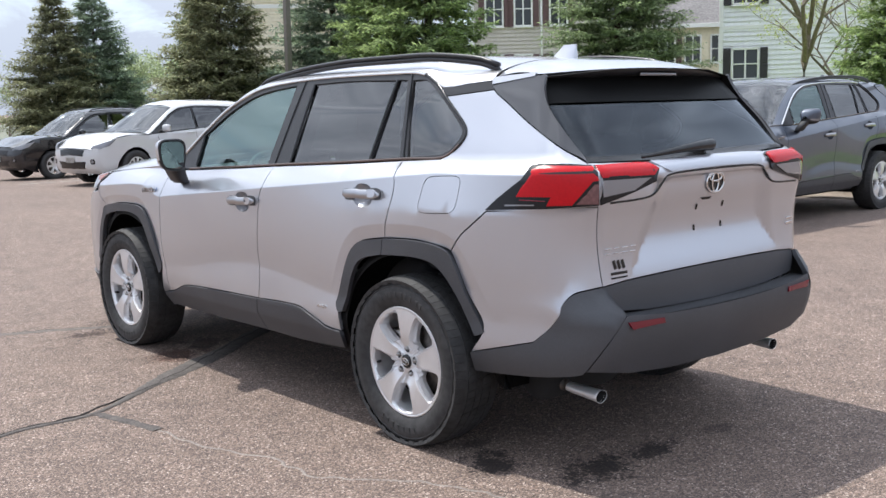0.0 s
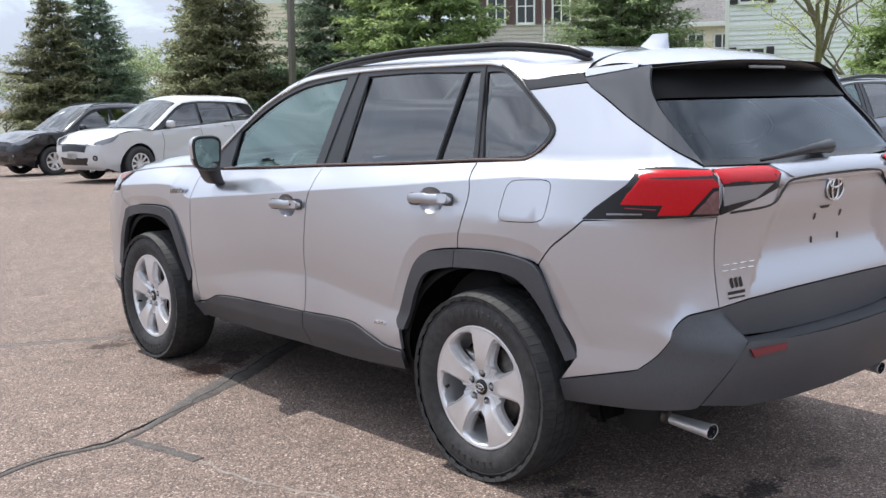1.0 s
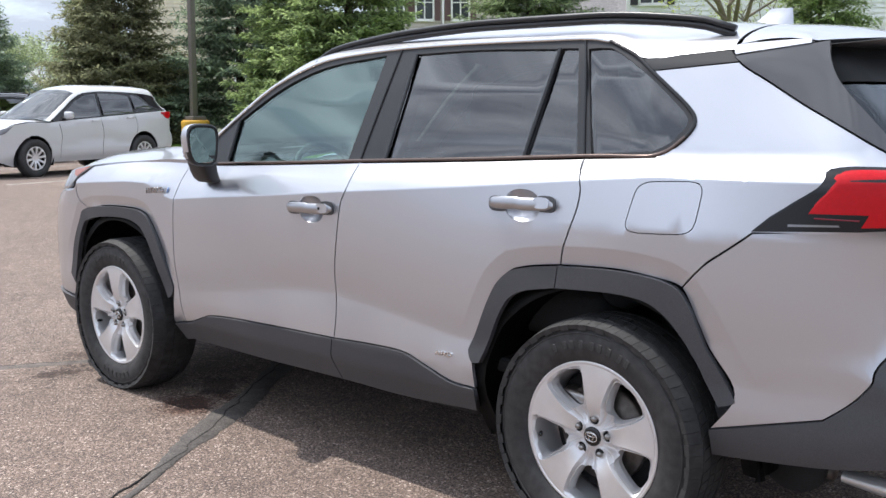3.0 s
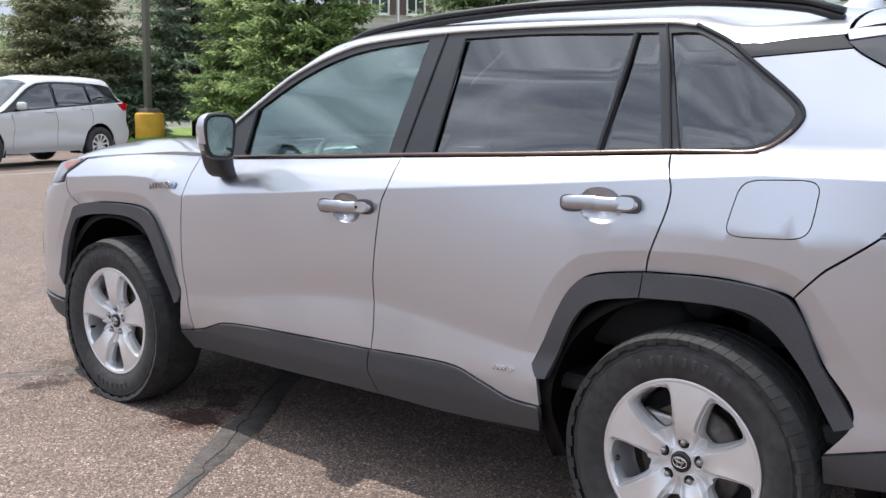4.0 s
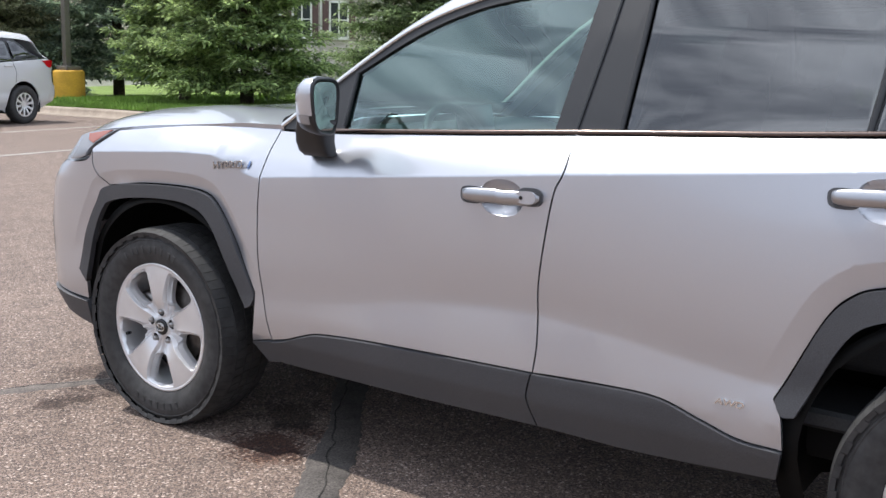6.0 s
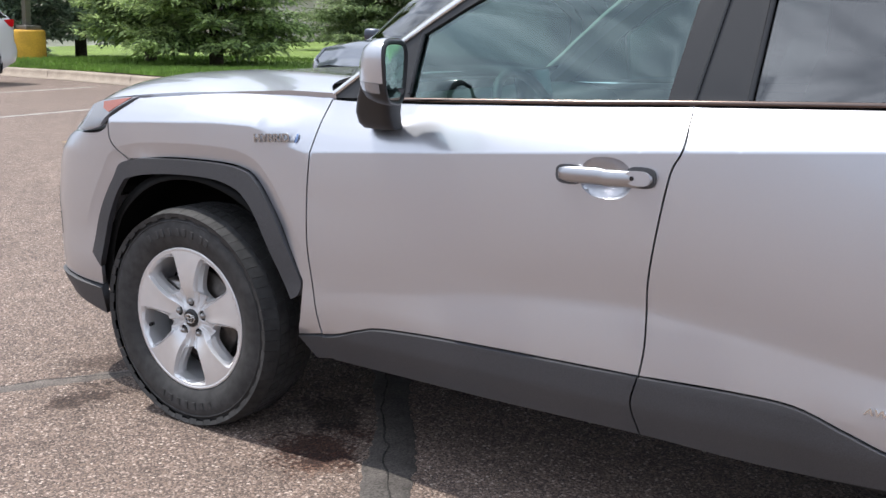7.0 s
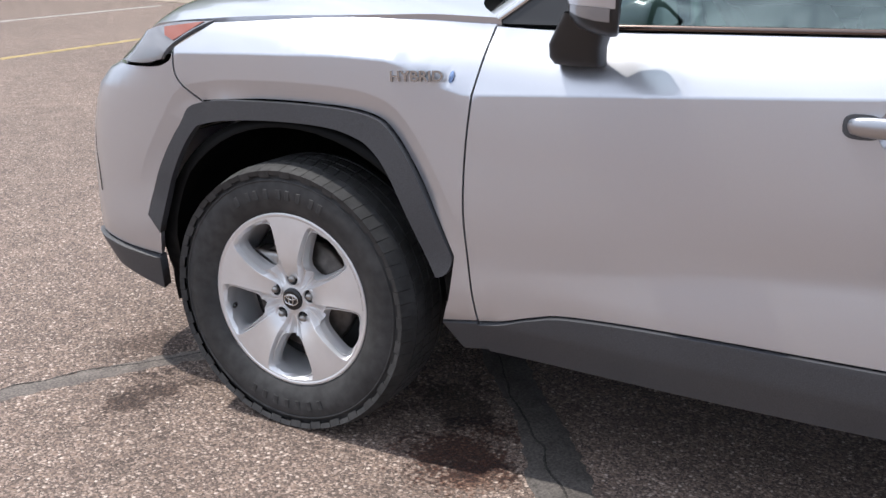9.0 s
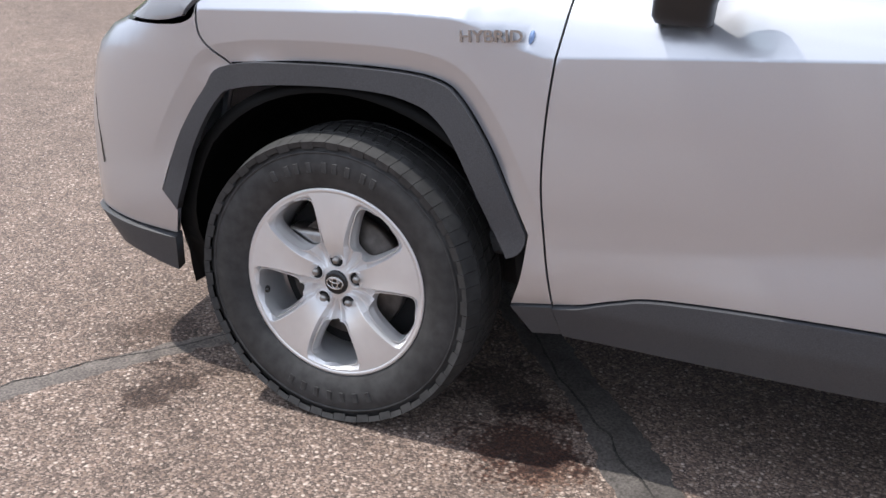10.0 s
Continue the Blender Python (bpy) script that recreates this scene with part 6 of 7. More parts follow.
    hood = [[(.80 * (1 - .10 * max(0, (y - 1.5) / .7) ** 2) * u * (1 if y < 2.05 else .93), y + .09 * (1 - u * u) * max(0, (y - 1) / 1.2), hz(y) + .055 * (1 - u * u) * (1 - .4 * max(0, (y - 1.6) / .6)) + .012 * math.exp(-((abs(u) - .7) / .1) ** 2)) for u in fine(-1, 1, 20)] for y in fine(.80, 2.2, 22)]
    part("bonnet", loft_mesh("bonnet", hood), body, car)
    part("underbody", block((1.3, 4.0, .2), (0, 0, .36), .04, 1), UNDER, car)
    part("cabin_floor", block((1.4, 2.6, .06), (0, -.4, .52), .01, 1), DASH, car)
    part("dashboard", block((1.4, .35, .25), (0, .70, .92), .06, 2), DASH, car)
    for x, y in ((-.36, -.15), (.36, -.15), (0, -1.0)):
        seat = part("seat", block((.5 if x else 1.2, .5, .16), (x, y, .66), .05, 2), CLOTH, car)
        part("backrest", block((.5 if x else 1.2, .13, .6), (x, y - .3, .95), .05, 2, Matrix.Rotation(radians(12), 4, "X")), CLOTH, seat)
    for sgn in (-1, 1):
        mir = part("door_mirror", block((.19, .11, .14), (sgn * .94, .60, 1.10), .04, 3), body, car)
        part("mirror_glass", block((.15, .006, .10), (sgn * .94, .543, 1.10), .002, 1), MIRROR, mir)
        part("mirror_foot", block((.10, .05, .05), (sgn * .84, .62, 1.05), .015, 1), TRIM, mir)
        if style["rails"]:
            part("roof_rail", tube_mesh("roof_rail", [up(y, sgn * .82) + Vector((0, 0, .03 if -1.3 < y < .05 else -.01)) for y in fine(.1, -1.4, 20)], .016, 8), GLOSS, car)
    part("aerial", tube_mesh("aerial", [(.0, -1.25, mz(-1.25) - .01), (.0, -1.40, mz(-1.25) + .14)], .006, 6), GLOSS, car)
    return car


ROUND = dict(
    belt=lambda s: 1.045 - .055 * (s + .28), seams=((.72, .34, 1.0), (-.28, .33, 1.05), (-1.16, .62, 1.09)),
    dlo=[(.86, 1.02), (.55, 1.19), (.25, 1.37), (-.05, 1.475), (-.5, 1.505), (-1.0, 1.492), (-1.38, 1.445), (-1.66, 1.26), (-1.78, 1.155), (-1.5, 1.125), (-.8, 1.078), (0, 1.035), (.86, .99)],
    panes=[[(.60, 1.02), (.50, 1.17), (.22, 1.345), (-.05, 1.445), (-.30, 1.47), (-.27, 1.06)], [(-.36, 1.065), (-.38, 1.475), (-.8, 1.465), (-1.12, 1.42), (-1.14, 1.105)], [(-1.22, 1.125), (-1.20, 1.445), (-1.38, 1.405), (-1.60, 1.255), (-1.70, 1.165), (-1.5, 1.14)]],
    edge=[(-1.97, 1.10), (-1.86, 1.24), (-1.76, 1.42), (-1.5, 1.465), (-1.3, 1.48), (-1.0, 1.50), (-.5, 1.515), (-.05, 1.490), (.25, 1.385), (.55, 1.205), (.86, 1.03), (.98, .99)],
    mid=[(-1.97, 1.16), (-1.86, 1.38), (-1.76, 1.575), (-1.5, 1.605), (-1.3, 1.618), (-.9, 1.635), (-.4, 1.64), (0, 1.60), (.2, 1.53), (.4, 1.39), (.7, 1.19), (.9, 1.075), (.98, 1.04)],
    cuts=(.98, .15, -1.76, -1.97), hood=(.985, .94, .80), spokes=10, wheel="grey many-spoked alloy wheel with a black tyre", rails=False, paint_handles=True,
    handles=((-.12, .985), (-1.02, 1.02)),
    headlamp=[(1.74, .93), (1.86, .90), (2.05, .845), (2.22, .80), (2.28, .74), (2.05, .74), (1.86, .80)],
    tail_lamp=[(-1.80, 1.10), (-2.0, 1.11), (-2.2, 1.10), (-2.25, 1.02), (-2.0, .97), (-1.90, 1.0)])
UPRIGHT = dict(ROUND, belt=lambda s: 1.06 - .05 * (s + .28),
    dlo=[(.90, 1.03), (.60, 1.20), (.32, 1.38), (.02, 1.50), (-.5, 1.53), (-1.0, 1.515), (-1.40, 1.45), (-1.68, 1.27), (-1.72, 1.18), (-1.5, 1.14), (-.8, 1.092), (0, 1.05), (.90, 1.0)],
    panes=[[(.64, 1.035), (.54, 1.19), (.28, 1.36), (.0, 1.465), (-.30, 1.49), (-.27, 1.075)], [(-.36, 1.08), (-.38, 1.495), (-.8, 1.495), (-1.10, 1.465), (-1.14, 1.12)], [(-1.22, 1.13), (-1.20, 1.455), (-1.40, 1.395), (-1.58, 1.26), (-1.62, 1.19), (-1.5, 1.155)]],
    edge=[(-1.95, 1.12), (-1.75, 1.32), (-1.55, 1.46), (-1.3, 1.49), (-1.0, 1.525), (-.5, 1.54), (.02, 1.515), (.32, 1.395), (.60, 1.215), (.90, 1.04), (1.0, 1.0)],
    mid=[(-1.95, 1.16), (-1.75, 1.42), (-1.6, 1.57), (-1.3, 1.62), (-.9, 1.655), (-.4, 1.66), (.05, 1.625), (.25, 1.56), (.45, 1.42), (.75, 1.21), (.92, 1.09), (1.0, 1.05)],
    cuts=(1.0, .2, -1.6, -1.95), hood=(1.01, .97, .86), spokes=7, wheel="silver alloy wheel with a black tyre", rails=True, paint_handles=True)

white_car = build_wagon("white rounded crossover car parked nose out by the kerb", WHITE, ROUND)
white_car.matrix_world = pose(6.58, 16.01, fall(16.0), 0, 0, 100.3) @ Matrix.Diagonal((1, .955, 1, 1))
black_car = build_wagon("black crossover car with roof rails, parked nose out", BLACK, UPRIGHT)
black_car.matrix_world = pose(7.04, 21.23, fall(21.2), 0, 0, 97.8)
dark_car = copy_thing(black_car, pose(7.55, 5.45, 0, 0, 0, 95.5))
tagged(dark_car, "dark blue car parked nose out beside the blue-grey one", "car")
repaint(dark_car, BLACK, DARKBLUE)


# ---- trees ----
def leafy(name, lo, hi, rough=0.75):
    """Foliage: each spray or leaf takes its own shade between two greens."""
    m = bpy.data.materials.new(name)
    m.use_nodes = True
    nt = m.node_tree
    b = nt.nodes["Principled BSDF"]
    g = nt.nodes.new("ShaderNodeNewGeometry")
    r = ramp_node(nt, [(0.0, lo), (0.7, hi), (1.0, tuple(min(1, c * 1.5) for c in hi))])
    nt.links.new(g.outputs["Random Per Island"], r.inputs["Fac"])
    nt.links.new(r.outputs["Color"], b.inputs["Base Color"])
    b.inputs["Roughness"].default_value = rough
    b.inputs["Specular IOR Level"].default_value = 0.25
    tl, mx = nt.nodes.new("ShaderNodeBsdfTranslucent"), nt.nodes.new("ShaderNodeMixShader")
    mx.inputs[0].default_value = 0.5
    nt.links.new(r.outputs["Color"], tl.inputs["Color"])
    nt.links.new(b.outputs["BSDF"], mx.inputs[1])
    nt.links.new(tl.outputs["BSDF"], mx.inputs[2])
    nt.links.new(mx.outputs["Shader"], nt.nodes["Material Output"].inputs["Surface"])
    return m


BARK = material("bark", (0.11, 0.085, 0.065), 0.95, grain=0.5, size=25, bump=0.01, blotch=0.3, blotch_size=4)
GREYBARK = material("smooth_grey_bark", (0.20, 0.165, 0.13), 0.9, grain=0.35, size=20, bump=0.004, blotch=0.25, blotch_size=3)
SPRUCE = leafy("spruce_needles", (0.13, 0.175, 0.10), (0.31, 0.38, 0.20))
SPRUCE_BLUE = leafy("blue_spruce_needles", (0.14, 0.19, 0.145), (0.31, 0.385, 0.26))
SPRUCE_FRESH = leafy("fresh_spruce_needles", (0.11, 0.16, 0.078), (0.375, 0.47, 0.205))
SPRUCE_OLIVE = leafy("olive_spruce_needles", (0.14, 0.15, 0.09), (0.325, 0.335, 0.195))
SPRING = leafy("spring_leaves", (0.280, 0.350, 0.070), (0.465, 0.512, 0.124))
HEDGE = leafy("pale_green_leaves", (0.20, 0.26, 0.12), (0.42, 0.48, 0.28))


def spruce(label, height, spread, mat, seed, twigs=13, skirt=.5, lean=0.0):
    """A spruce: straight trunk, whorls of drooping boughs, each bough a frond of many small sprays."""
    rng = random.Random(seed)
    tree = thing("spruce_tree", label, "tree", "evergreen trees by the lot")
    part("trunk", tube_mesh("trunk", [(0, 0, -.2), (.01, 0, height * .3), (0, .02, height * .7), (0, 0, height * .98)], lambda k: .016 * height * (1 - k) + .012, 9), BARK, tree)
    vs, fs = [], []

    def blade(p, d, up, w):
        """A needle-covered spray: a narrow leaf folded across its middle."""
        s = d.cross(up)
        s = s.normalized() if s.length > 1e-4 else Vector((1, 0, 0))
        k = len(vs)
        q = p + d * .5 + up * w * .5
        vs.extend([p, q + s * w, p + d - up * w * .3, q - s * w])
        fs.extend([[k, k + 1, k + 3], [k + 1, k + 2, k + 3]])
    z = skirt
    while z < height * .985:
        f = z / height
        reach = spread * (1 - f) ** .84 * (1 if f > .12 else .72 + f * 2.3)
        count = max(7, int(8 + 6 * (1 - f)))
        a0 = rng.uniform(0, 6.28)
        for i in range(count):
            a = a0 + 2 * math.pi * i / count + rng.uniform(-.3, .3)
            ln = reach * rng.choice((.62, .75, .88, 1.0, 1.0, 1.1, 1.16)) * rng.uniform(.9, 1.06)
            if ln < .12:
                continue
            out = Vector((math.cos(a), math.sin(a), 0))
            across = Vector((-math.sin(a), math.cos(a), 0))
            base = Vector((lean * z * .02, 0, z + rng.uniform(-.18, .18)))
            drop = rng.uniform(.05, .36) * (1 - f * .8)
            m = max(6, int(twigs * 1.9 * (.35 + .65 * ln / spread)))
            for t in range(m):
                u = .22 + .78 * (t + rng.random() * .8) / m
                p = base + out * ln * u + Vector((0, 0, ln * (-drop * u + .55 * drop * u ** 3 + (.25 * f) * u)))
                l2 = min(.62, ln * (.34 * (1.15 - u) + .08))
                for sgn in (-1, 1):
                    # a side twig, carrying tufts of needles that stand up from it
                    d = (out * rng.uniform(.4, .9) + across * sgn * rng.uniform(.5, 1.0) + Vector((0, 0, rng.uniform(-.34, .16)))).normalized() * max(l2, .14) * rng.uniform(.7, 1.2)
                    n = max(2, int(d.length / .095))
                    for j in range(n):
                        q = p + d * ((j + rng.random() * .7) / n)
                        w = rng.uniform(.11, .23)
                        e = (d.normalized() * .8 + Vector((rng.uniform(-.5, .5), rng.uniform(-.5, .5), rng.uniform(-.35, .40)))).normalized() * w
                        blade(q, e, Vector((rng.uniform(-.5, .5), rng.uniform(-.5, .5), 1)).normalized(), w * rng.uniform(.13, .22))
                if rng.random() < .6:
                    blade(p, (out * .6 + Vector((rng.uniform(-.4, .4), rng.uniform(-.4, .4), rng.uniform(.1, .7)))).normalized() * rng.uniform(.10, .22), Vector((0, 0, 1)), .028)
            tip = base + out * ln * .97 + Vector((0, 0, ln * (-drop * .45 + .25 * f)))
            for _ in range(3):
                blade(tip, (out + Vector((rng.uniform(-.4, .4), rng.uniform(-.4, .4), rng.uniform(-.1, .4)))) * rng.uniform(.12, .22), Vector((0, 0, 1)), .03)
        z += height * .017 + .045
    blade(Vector((0, 0, height * .93)), Vector((0, 0, height * .08)), Vector((1, 0, 0)), .06)
    part("crown", mesh_of("crown", vs, fs, False), mat, tree)
    return tree


def broadleaf(label, height, seed, leaves, mat, bark, girth=.17, first=.22, spread=.62, category="tree", leaf=.06):
    """A young street tree: forked limbs to fine twigs, with thin spring leaf."""
    rng = random.Random(seed)
    tree = thing("broadleaf_tree", label, category)
    lines, tips = [], []

    def grow(p, d, ln, r, depth):
        pts = [p]
        q = p
        for i in range(4):
            d = (d + Vector((rng.uniform(-.14, .14), rng.uniform(-.14, .14), rng.uniform(-.02, .12)))).normalized()
            q = q + d * ln / 4
            pts.append(q)
        lines.append((pts, r, depth))
        if depth >= 3:
            tips.extend(pts[2:])
        if depth == 5 or r < .004:
            return
        n = 3 if depth < 3 else 2
        for i in range(n + (1 if depth == 0 else 0)):
            a = rng.uniform(0, 6.28)
            side_ = Vector((math.cos(a), math.sin(a), rng.uniform(.0, .4)))
            grow(pts[-1 if i < 2 else rng.choice((2, 3))], (d * (1 - spread * .5) + side_ * spread).normalized(), ln * rng.uniform(.60, .82), r * rng.uniform(.42, .60), depth + 1)
    grow(Vector((0, 0, -.1)), Vector((0, 0, 1)), height * first, girth, 0)
    bm_v, bm_f = [], []
    for pts, r, depth in lines:
        me = tube_mesh("limb", pts, lambda k: r * (1 - .42 * k), 8 if depth < 2 else 5 if depth < 4 else 3, False)
        k = len(bm_v)
        bm_v += [v.co.copy() for v in me.vertices]
        bm_f += [[k + i for i in p.vertices] for p in me.polygons]
        bpy.data.meshes.remove(me)
    part("trunk", mesh_of("trunk", bm_v, bm_f), bark, tree)
    vs, fs = [], []
    for _ in range(leaves):
        p = rng.choice(tips) + Vector((rng.gauss(0, .10), rng.gauss(0, .10), rng.gauss(0, .10)))
        a = Vector((rng.uniform(-1, 1), rng.uniform(-1, 1), rng.uniform(-.5, .5))).normalized() * leaf * rng.uniform(.6, 1.3)
        b = a.cross(Vector((rng.uniform(-1, 1), rng.uniform(-1, 1), 1))).normalized() * leaf * .5
        k = len(vs)
        vs += [p, p + a * .5 + b, p + a, p + a * .5 - b]
        fs.append([k, k + 1, k + 2, k + 3])
    part("crown", mesh_of("crown", vs, fs, False), mat, tree)
    return tree


def plant(tree, x, y, turn=0.0, scale=1.0, lower=0.0):
    tree.matrix_world = pose(x, y, bank(x, y) - lower, 0, 0, turn) @ Matrix.Scale(scale, 4)
    return tree


def polar(bearing, dist, eye=(-3.54, -4.67)):
    return eye[0] + dist * math.cos(radians(bearing)), eye[1] + dist * math.sin(radians(bearing))


plant(spruce("tall bushy spruce with fresh light green tips on the lawn", 9.4, 2.2, SPRUCE_FRESH, 5, 18, .62), *polar(49.6, 26.6))
plant(spruce("bushy green spruce crowded against its neighbour", 8.6, 1.75, SPRUCE_FRESH, 18, 15, .7), *polar(52.2, 29.0))
plant(spruce("dark dense spruce beside the lamp post", 9.8, 2.6, SPRUCE_BLUE, 6, 15, .8), *polar(54.7, 34.0))
plant(spruce("broad olive-green spruce on the lawn", 7.6, 2.75, SPRUCE_OLIVE, 7, 15, .4), *polar(60.7, 35.0))
plant(spruce("darker spruce just behind the olive one", 7.9, 1.6, SPRUCE, 17, 12, .4), *polar(61.7, 38.5))
plant(spruce("narrow spruce behind the black car", 6.3, 2.7, SPRUCE_OLIVE, 8, 14, .4), *polar(68.9, 44.0))
plant(spruce("full green spruce behind the black car", 6.8, 2.9, SPRUCE_BLUE, 9, 15, .4), *polar(67.0, 45.0))
plant(spruce("dark spruce in front of the beige townhouse", 10.5, 3.5, SPRUCE, 10, 19, .5), *polar(39.5, 40.0))
plant(spruce("low young spruce near the lamp post", 3.0, 1.5, SPRUCE_BLUE, 12, 12, .3), *polar(57.9, 37.0))
plant(spruce("green spruce beside the white house", 6.6, 2.4, SPRUCE_FRESH, 14, 12, .4), *polar(25.4, 33.0))
plant(broadleaf("young maple with sparse yellow-green spring leaves", 10.5, 21, 3600, SPRING, GREYBARK, .15, .27, .85), *polar(29.9, 30.0))
plant(broadleaf("slim young maple coming into leaf", 8.2, 23, 2400, SPRING, GREYBARK, .10, .25, .8), *polar(28.1, 34.0))
for k, (bear, dist, h) in enumerate(((63.9, 46, 8.5), (64.9, 50, 10.0), (71.4, 50, 8.0), (58.7, 46, 8.0), (72.6, 54, 9.5), (63.2, 54, 9.5), (66.0, 56, 11.0))):
    plant(broadleaf("loose pale green shrub coming into leaf", h, 40 + k, 3600 if k != 2 else 300, HEDGE, GREYBARK, .05, .18, .8, "shrub", .085), *polar(bear, dist))


# ---- lamp post, houses ----
POSTMETAL = material("bronze_post_metal", (0.17, 0.155, 0.135), 0.5, 0.3, grain=0.1, size=20)
YELLOW = material("yellow_painted_concrete", (0.62, 0.34, 0.035), 0.75, grain=0.1, size=30, blotch=0.15, blotch_size=4)
post = thing("lamp_post", "square bronze lamp post on a yellow painted concrete base", "lamp post")
post.matrix_world = pose(13.84, 22.2, -.10)
part("base", revolve_mesh("base", [(0, .86), (.34, .86), (.38, .84), (.395, .80), (.395, -.2)], 40), YELLOW, post).matrix_local = pose(0, 0, 0, 0, -90, 0) @ Matrix.Diagonal((1, 1, 1, 1))
part("base_plate", block((.44, .44, .12), (0, 0, .91), .01, 2), POSTMETAL, post)
part("pole", block((.165, .165, 8.0), (.0, 0, 4.9), .015, 2, Matrix.Rotation(radians(.6), 4, "Y")), POSTMETAL, post)
part("lamp_arm", block((.9, .08, .08), (-.45, 0, 8.8), .01, 1), POSTMETAL, post)
part("lamp_head", block((.6, .32, .12), (-1.1, 0, 8.8), .03, 2), POSTMETAL, post)

SIDING = material("beige_vinyl_siding", (0.76, 0.68, 0.53), 0.7, grain=0.06, size=6, blotch=0.08, blotch_size=0.4)
MAUVE = material("taupe_vinyl_siding", (0.54, 0.49, 0.44), 0.7, grain=0.06, size=6, blotch=0.08, blotch_size=0.4)
PALE = material("white_vinyl_siding", (0.83, 0.83, 0.84), 0.65, grain=0.04, size=6, blotch=0.06, blotch_size=0.4)
WHITETRIM = material("white_trim", (0.80, 0.79, 0.76), 0.6)
SHUTTER = material("dark_shutter", (0.045, 0.04, 0.045), 0.7)
REDSHUTTER = material("maroon_shutter", (0.13, 0.075, 0.075), 0.7)
SHINGLE = material("grey_shingles", (0.20, 0.19, 0.185), 0.9, grain=0.3, size=8, blotch=0.25, blotch_size=0.7)
PANE = material("window_pane", (0.05, 0.055, 0.06), 0.06)


def siding_wall(name, house, a, b, z0, z1, mat, board=.125, gable=0.0):
    """A wall of overlapping boards from a to b (plan points); gable raises its middle."""
    a, b = Vector((*a, 0)), Vector((*b, 0))
    t = (b - a).normalized()
    n = Vector((t.y, -t.x, 0))
    L = (b - a).length
    rows = []
    z = z0

    def ends(h):
        if h <= z1:
            return 0.0, L
        k = (h - z1) / gable
        return L / 2 * k, L - L / 2 * k

    def row(h, proud):
        p, q = ends(h)
        return [a + t * p + n * proud + Vector((0, 0, h)), a + t * q + n * proud + Vector((0, 0, h))]
    while z < z1 + gable - .02:
        top = min(z + board, z1 + gable)
        rows += [row(z, .045), row(top, 0)]
        z = top
    rows += [row(z - .002, -.2), row(z1, -.2), row(z0, -.2)]
    me = loft_mesh(name, rows)
    for p in me.polygons:
        p.use_smooth = False
    return part(name, me, mat, house)


def house_window(house, at, t, w, h, shutters=None, cols=2, rows=2):
    """A sash window: proud frame, sill, panes set back, bars, shutters beside it. at: its lower middle on the wall."""
    t = Vector((*t, 0)).normalized()
    n = Vector((t.y, -t.x, 0))
    m = Matrix((t, -n, Vector((0, 0, 1)))).transposed().to_4x4()
    m.translation = Vector(at) + n * .075
    bm = bmesh.new()
    for x in (-w / 2, w / 2):
        block((.09, .10, h + .09), (x, 0, h / 2), .008, 1, None, bm)
    for z in (0, h):
        block((w + .09, .10, .09), (0, 0, z), .008, 1, None, bm)
    win = part("window", bm, WHITETRIM, house)
    win.matrix_local = m
    for i in range(cols):
        for j in range(rows):
            part("pane", block((w / cols, .02, h / rows), (-w / 2 + w / cols * (i + .5), .02, h / rows * (j + .5)), 0, 1), PANE, win)
    for i in range(1, cols):
        part("bar", block((.07, .05, h), (-w / 2 + w / cols * i, -.005, h / 2), .004, 1), WHITETRIM, win)
    for j in range(1, rows):
        part("bar", block((w, .05, .05), (0, -.012, h / rows * j), .004, 1), WHITETRIM, win)
    part("sill", block((w + .16, .14, .05), (0, -.03, -.07), .006, 1), WHITETRIM, win)
    if shutters:
        for s in (-1, 1):
            sh = part("shutter", block((.30, .045, h + .08), (s * (w / 2 + .22), 0, h / 2), .006, 1), shutters, win)
            for k in range(int(h / .12)):
                part("louvre", block((.23, .02, .07), (s * (w / 2 + .22), -.026, .10 + k * .12), .004, 1), shutters, win)
    return win


def way(b):
    """Plan direction that runs to the right when one looks along the bearing b."""
    return Vector((math.sin(radians(b)), -math.cos(radians(b))))


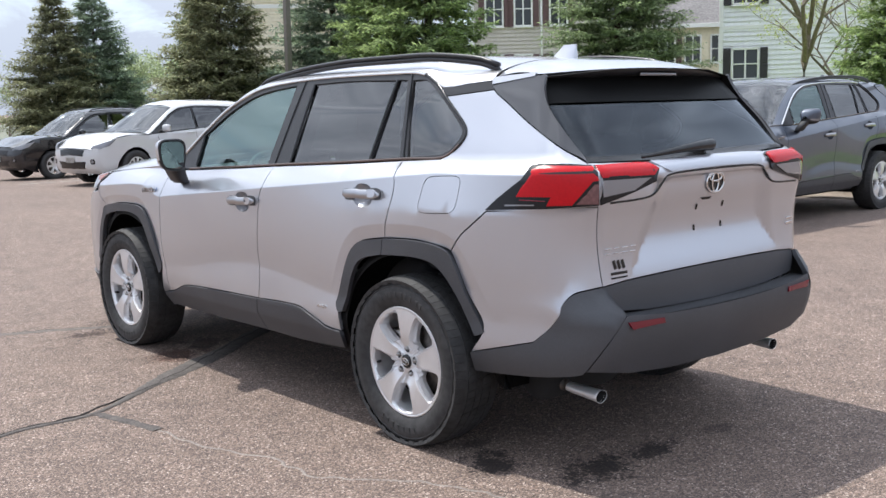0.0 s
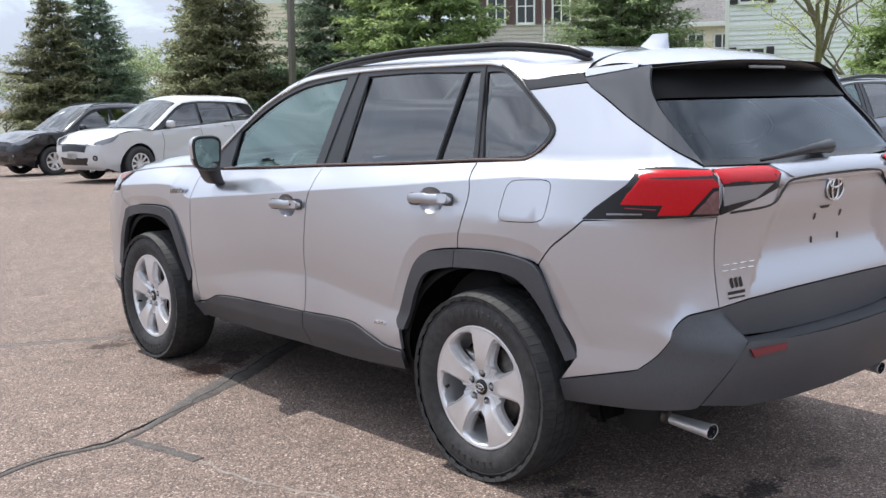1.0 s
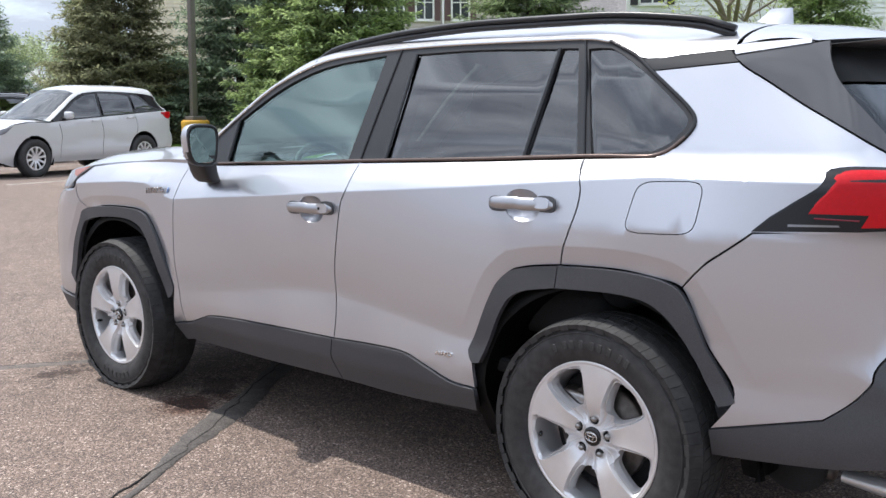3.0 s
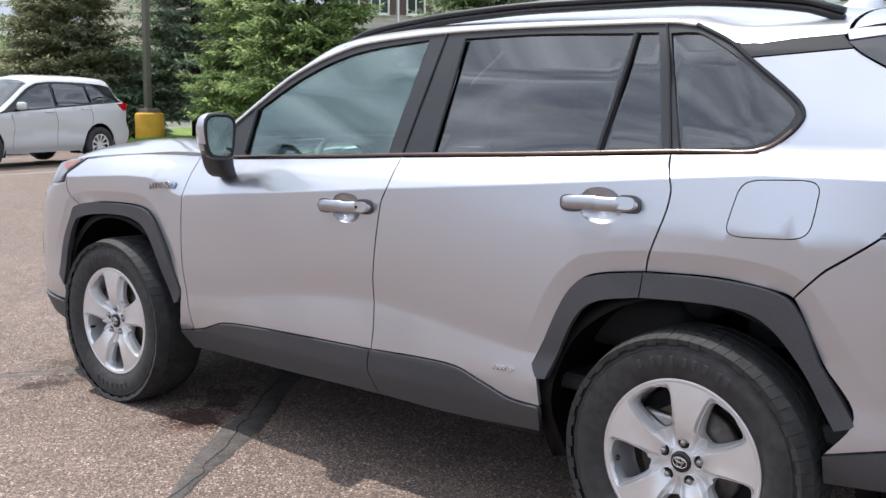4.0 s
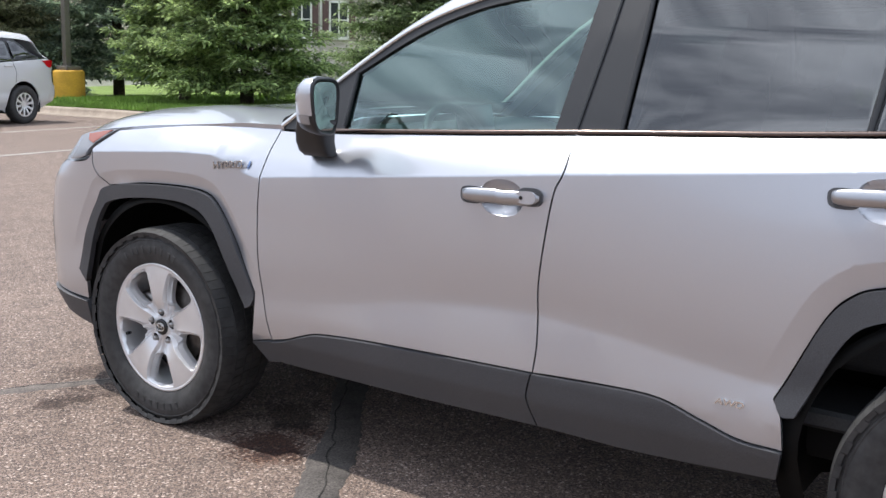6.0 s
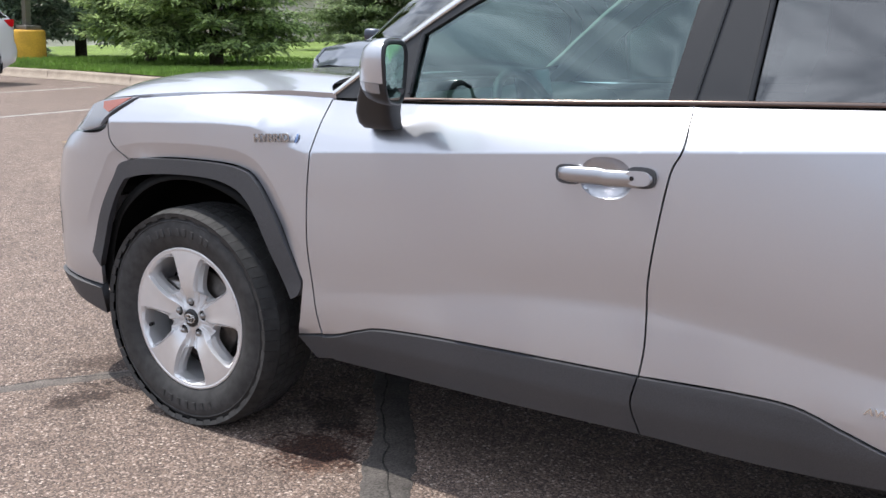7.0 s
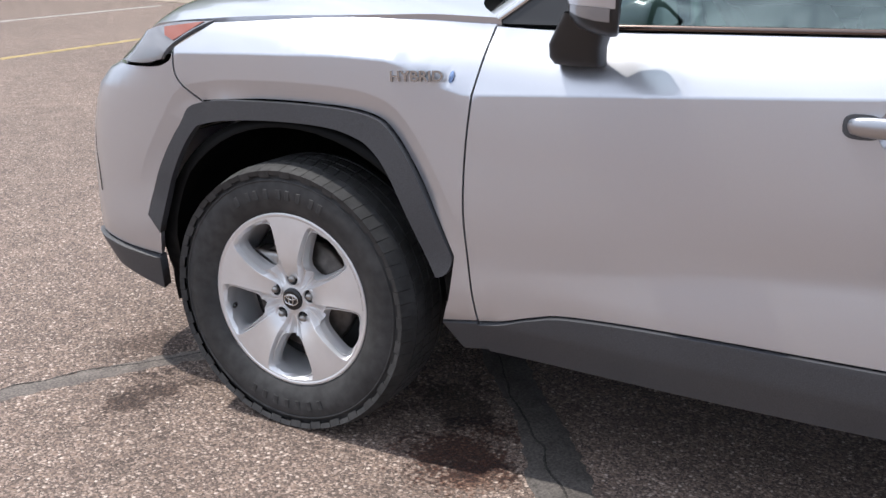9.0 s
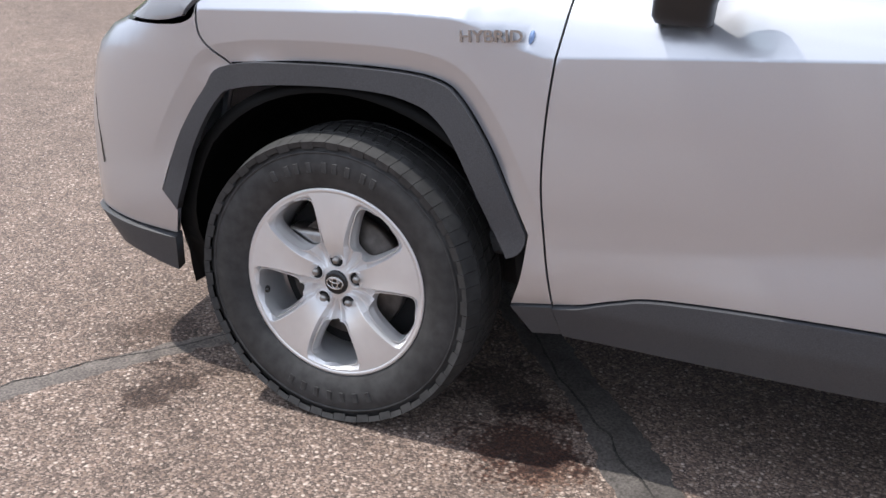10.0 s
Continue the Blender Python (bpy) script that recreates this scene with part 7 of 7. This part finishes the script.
def box_house(label, corner, right, width, depth, z0, eaves, wall, roof_up, gable_end=False):
    """A house from its front left corner; right: the plan direction of its front."""
    h = thing("house", label, "house")
    a = Vector(corner)
    t = Vector(right).normalized()
    back = Vector((-t.y, t.x))
    b, c, d = a + t * width, a + t * width + back * depth, a + back * depth
    siding_wall("wall", h, a, b, z0, eaves, wall, .20, roof_up if gable_end else 0)
    siding_wall("wall", h, b, c, z0, eaves, wall, .20, 0 if gable_end else roof_up)
    siding_wall("wall", h, c, d, z0, eaves, wall, .25, roof_up if gable_end else 0)
    siding_wall("wall", h, d, a, z0, eaves, wall, .20, 0 if gable_end else roof_up)
    o = .45
    A, B, C, D = a - t * o - back * o, b + t * o - back * o, c + t * o + back * o, d - t * o + back * o
    if gable_end:
        r0, r1 = (A + B) / 2, (D + C) / 2
        slopes = ((A, D, r1, r0), (B, r0, r1, C))
    else:
        r0, r1 = (A + D) / 2, (B + C) / 2
        slopes = ((A, r0, r1, B), (D, C, r1, r0))
    k = o * roof_up / ((width if gable_end else depth) / 2)
    for q in slopes:
        zs = [eaves + roof_up + .05 if any((p - r).length < 1e-6 for r in (r0, r1)) else eaves - k + .05 for p in q]
        vs = [Vector((*p, z)) for p, z in zip(q, zs)] + [Vector((*p, z - .18)) for p, z in zip(q, zs)]
        part("roof", mesh_of("roof", vs, [[0, 1, 2, 3], [7, 6, 5, 4], [0, 4, 5, 1], [1, 5, 6, 2], [2, 6, 7, 3], [3, 7, 4, 0]], False), SHINGLE, h)
    for p in (a, b):
        part("corner_board", block((.16, .16, eaves - z0), (p.x, p.y, (eaves + z0) / 2), .01, 1, Matrix.Rotation(math.atan2(t.y, t.x), 4, "Z")), WHITETRIM, h)
    mid = (A + B) / 2
    part("fascia", block((width + .9, .05, .22), (mid.x, mid.y, eaves - k - .02), .006, 1, Matrix.Rotation(math.atan2(t.y, t.x), 4, "Z")), WHITETRIM, h)
    return h, a, t


# white house
hz = .7
house, a, t = box_house("white vinyl-sided house with dark shutters", polar(34.15, 46.0), way(31.0), 15, 10, hz - .8, 7.2, PALE, 3.0, True)
for d, z in ((.98, 1.42), (.98, 4.5), (7.0, 4.5), (11, 4.5)):
    p = a + t * d
    house_window(house, (p.x, p.y, hz + z - .0), t, 1.05, 1.25, SHUTTER, 2, 2)
p = a + t * 7.5
part("band_board", block((15, .06, .16), (p.x + .02 * t.y, p.y - .02 * t.x, hz + 3.55), .01, 1, Matrix.Rotation(math.atan2(t.y, t.x), 4, "Z")), WHITETRIM, house)

# beige townhouses
house, a, t = box_house("taupe-sided townhouse with maroon shutters and white windows", polar(47.2, 56.0), way(47.0), 6.6, 10, -.2, 8.4, MAUVE, 3.2)
for d, z in ((1.13, 4.55), (2.65, 4.55), (4.5, 4.55), (1.13, 1.3), (2.65, 1.3), (4.5, 1.3)):
    p = a + t * d
    house_window(house, (p.x, p.y, .8 + z), t, .90, 1.75, REDSHUTTER, 2, 2)
p = a + t * 3.6
part("downpipe", tube_mesh("downpipe", [(p.x + .08 * t.y, p.y - .08 * t.x, .8), (p.x + .08 * t.y, p.y - .08 * t.x, 8.2)], .05, 8), WHITETRIM, house)
house, a, t = box_house("tan-sided townhouse gable end with white trim", polar(59.4, 58.0), way(57.0), 6.6, 12, -.2, 8.0, SIDING, 3.0, True)
p = a + t * 3.3
part("band_board", block((6.6, .06, .20), (p.x + .02 * t.y, p.y - .02 * t.x, 6.8), .01, 1, Matrix.Rotation(math.atan2(t.y, t.x), 4, "Z")), WHITETRIM, house)
house_window(house, (a.x + t.x * 5.6, a.y + t.y * 5.6, 2.2), t, 1.0, 1.5, None, 2, 2)
house, a, t = box_house("tan low wing with a grey shingle roof", polar(39.4, 60.0), way(41.0), 7.2, 8, -.2, 5.6, SIDING, 2.4)
for d in (2.6, 4.0, 5.4):
    p = a + t * d
    house_window(house, (p.x, p.y, 3.3), t, .85, 1.5, REDSHUTTER if d < 3 else None, 2, 2)
house, a, t = box_house("grey-roofed townhouse beyond the wing", polar(41.5, 70.0), way(40.0), 9.0, 9, -.2, 6.2, MAUVE, 3.0)
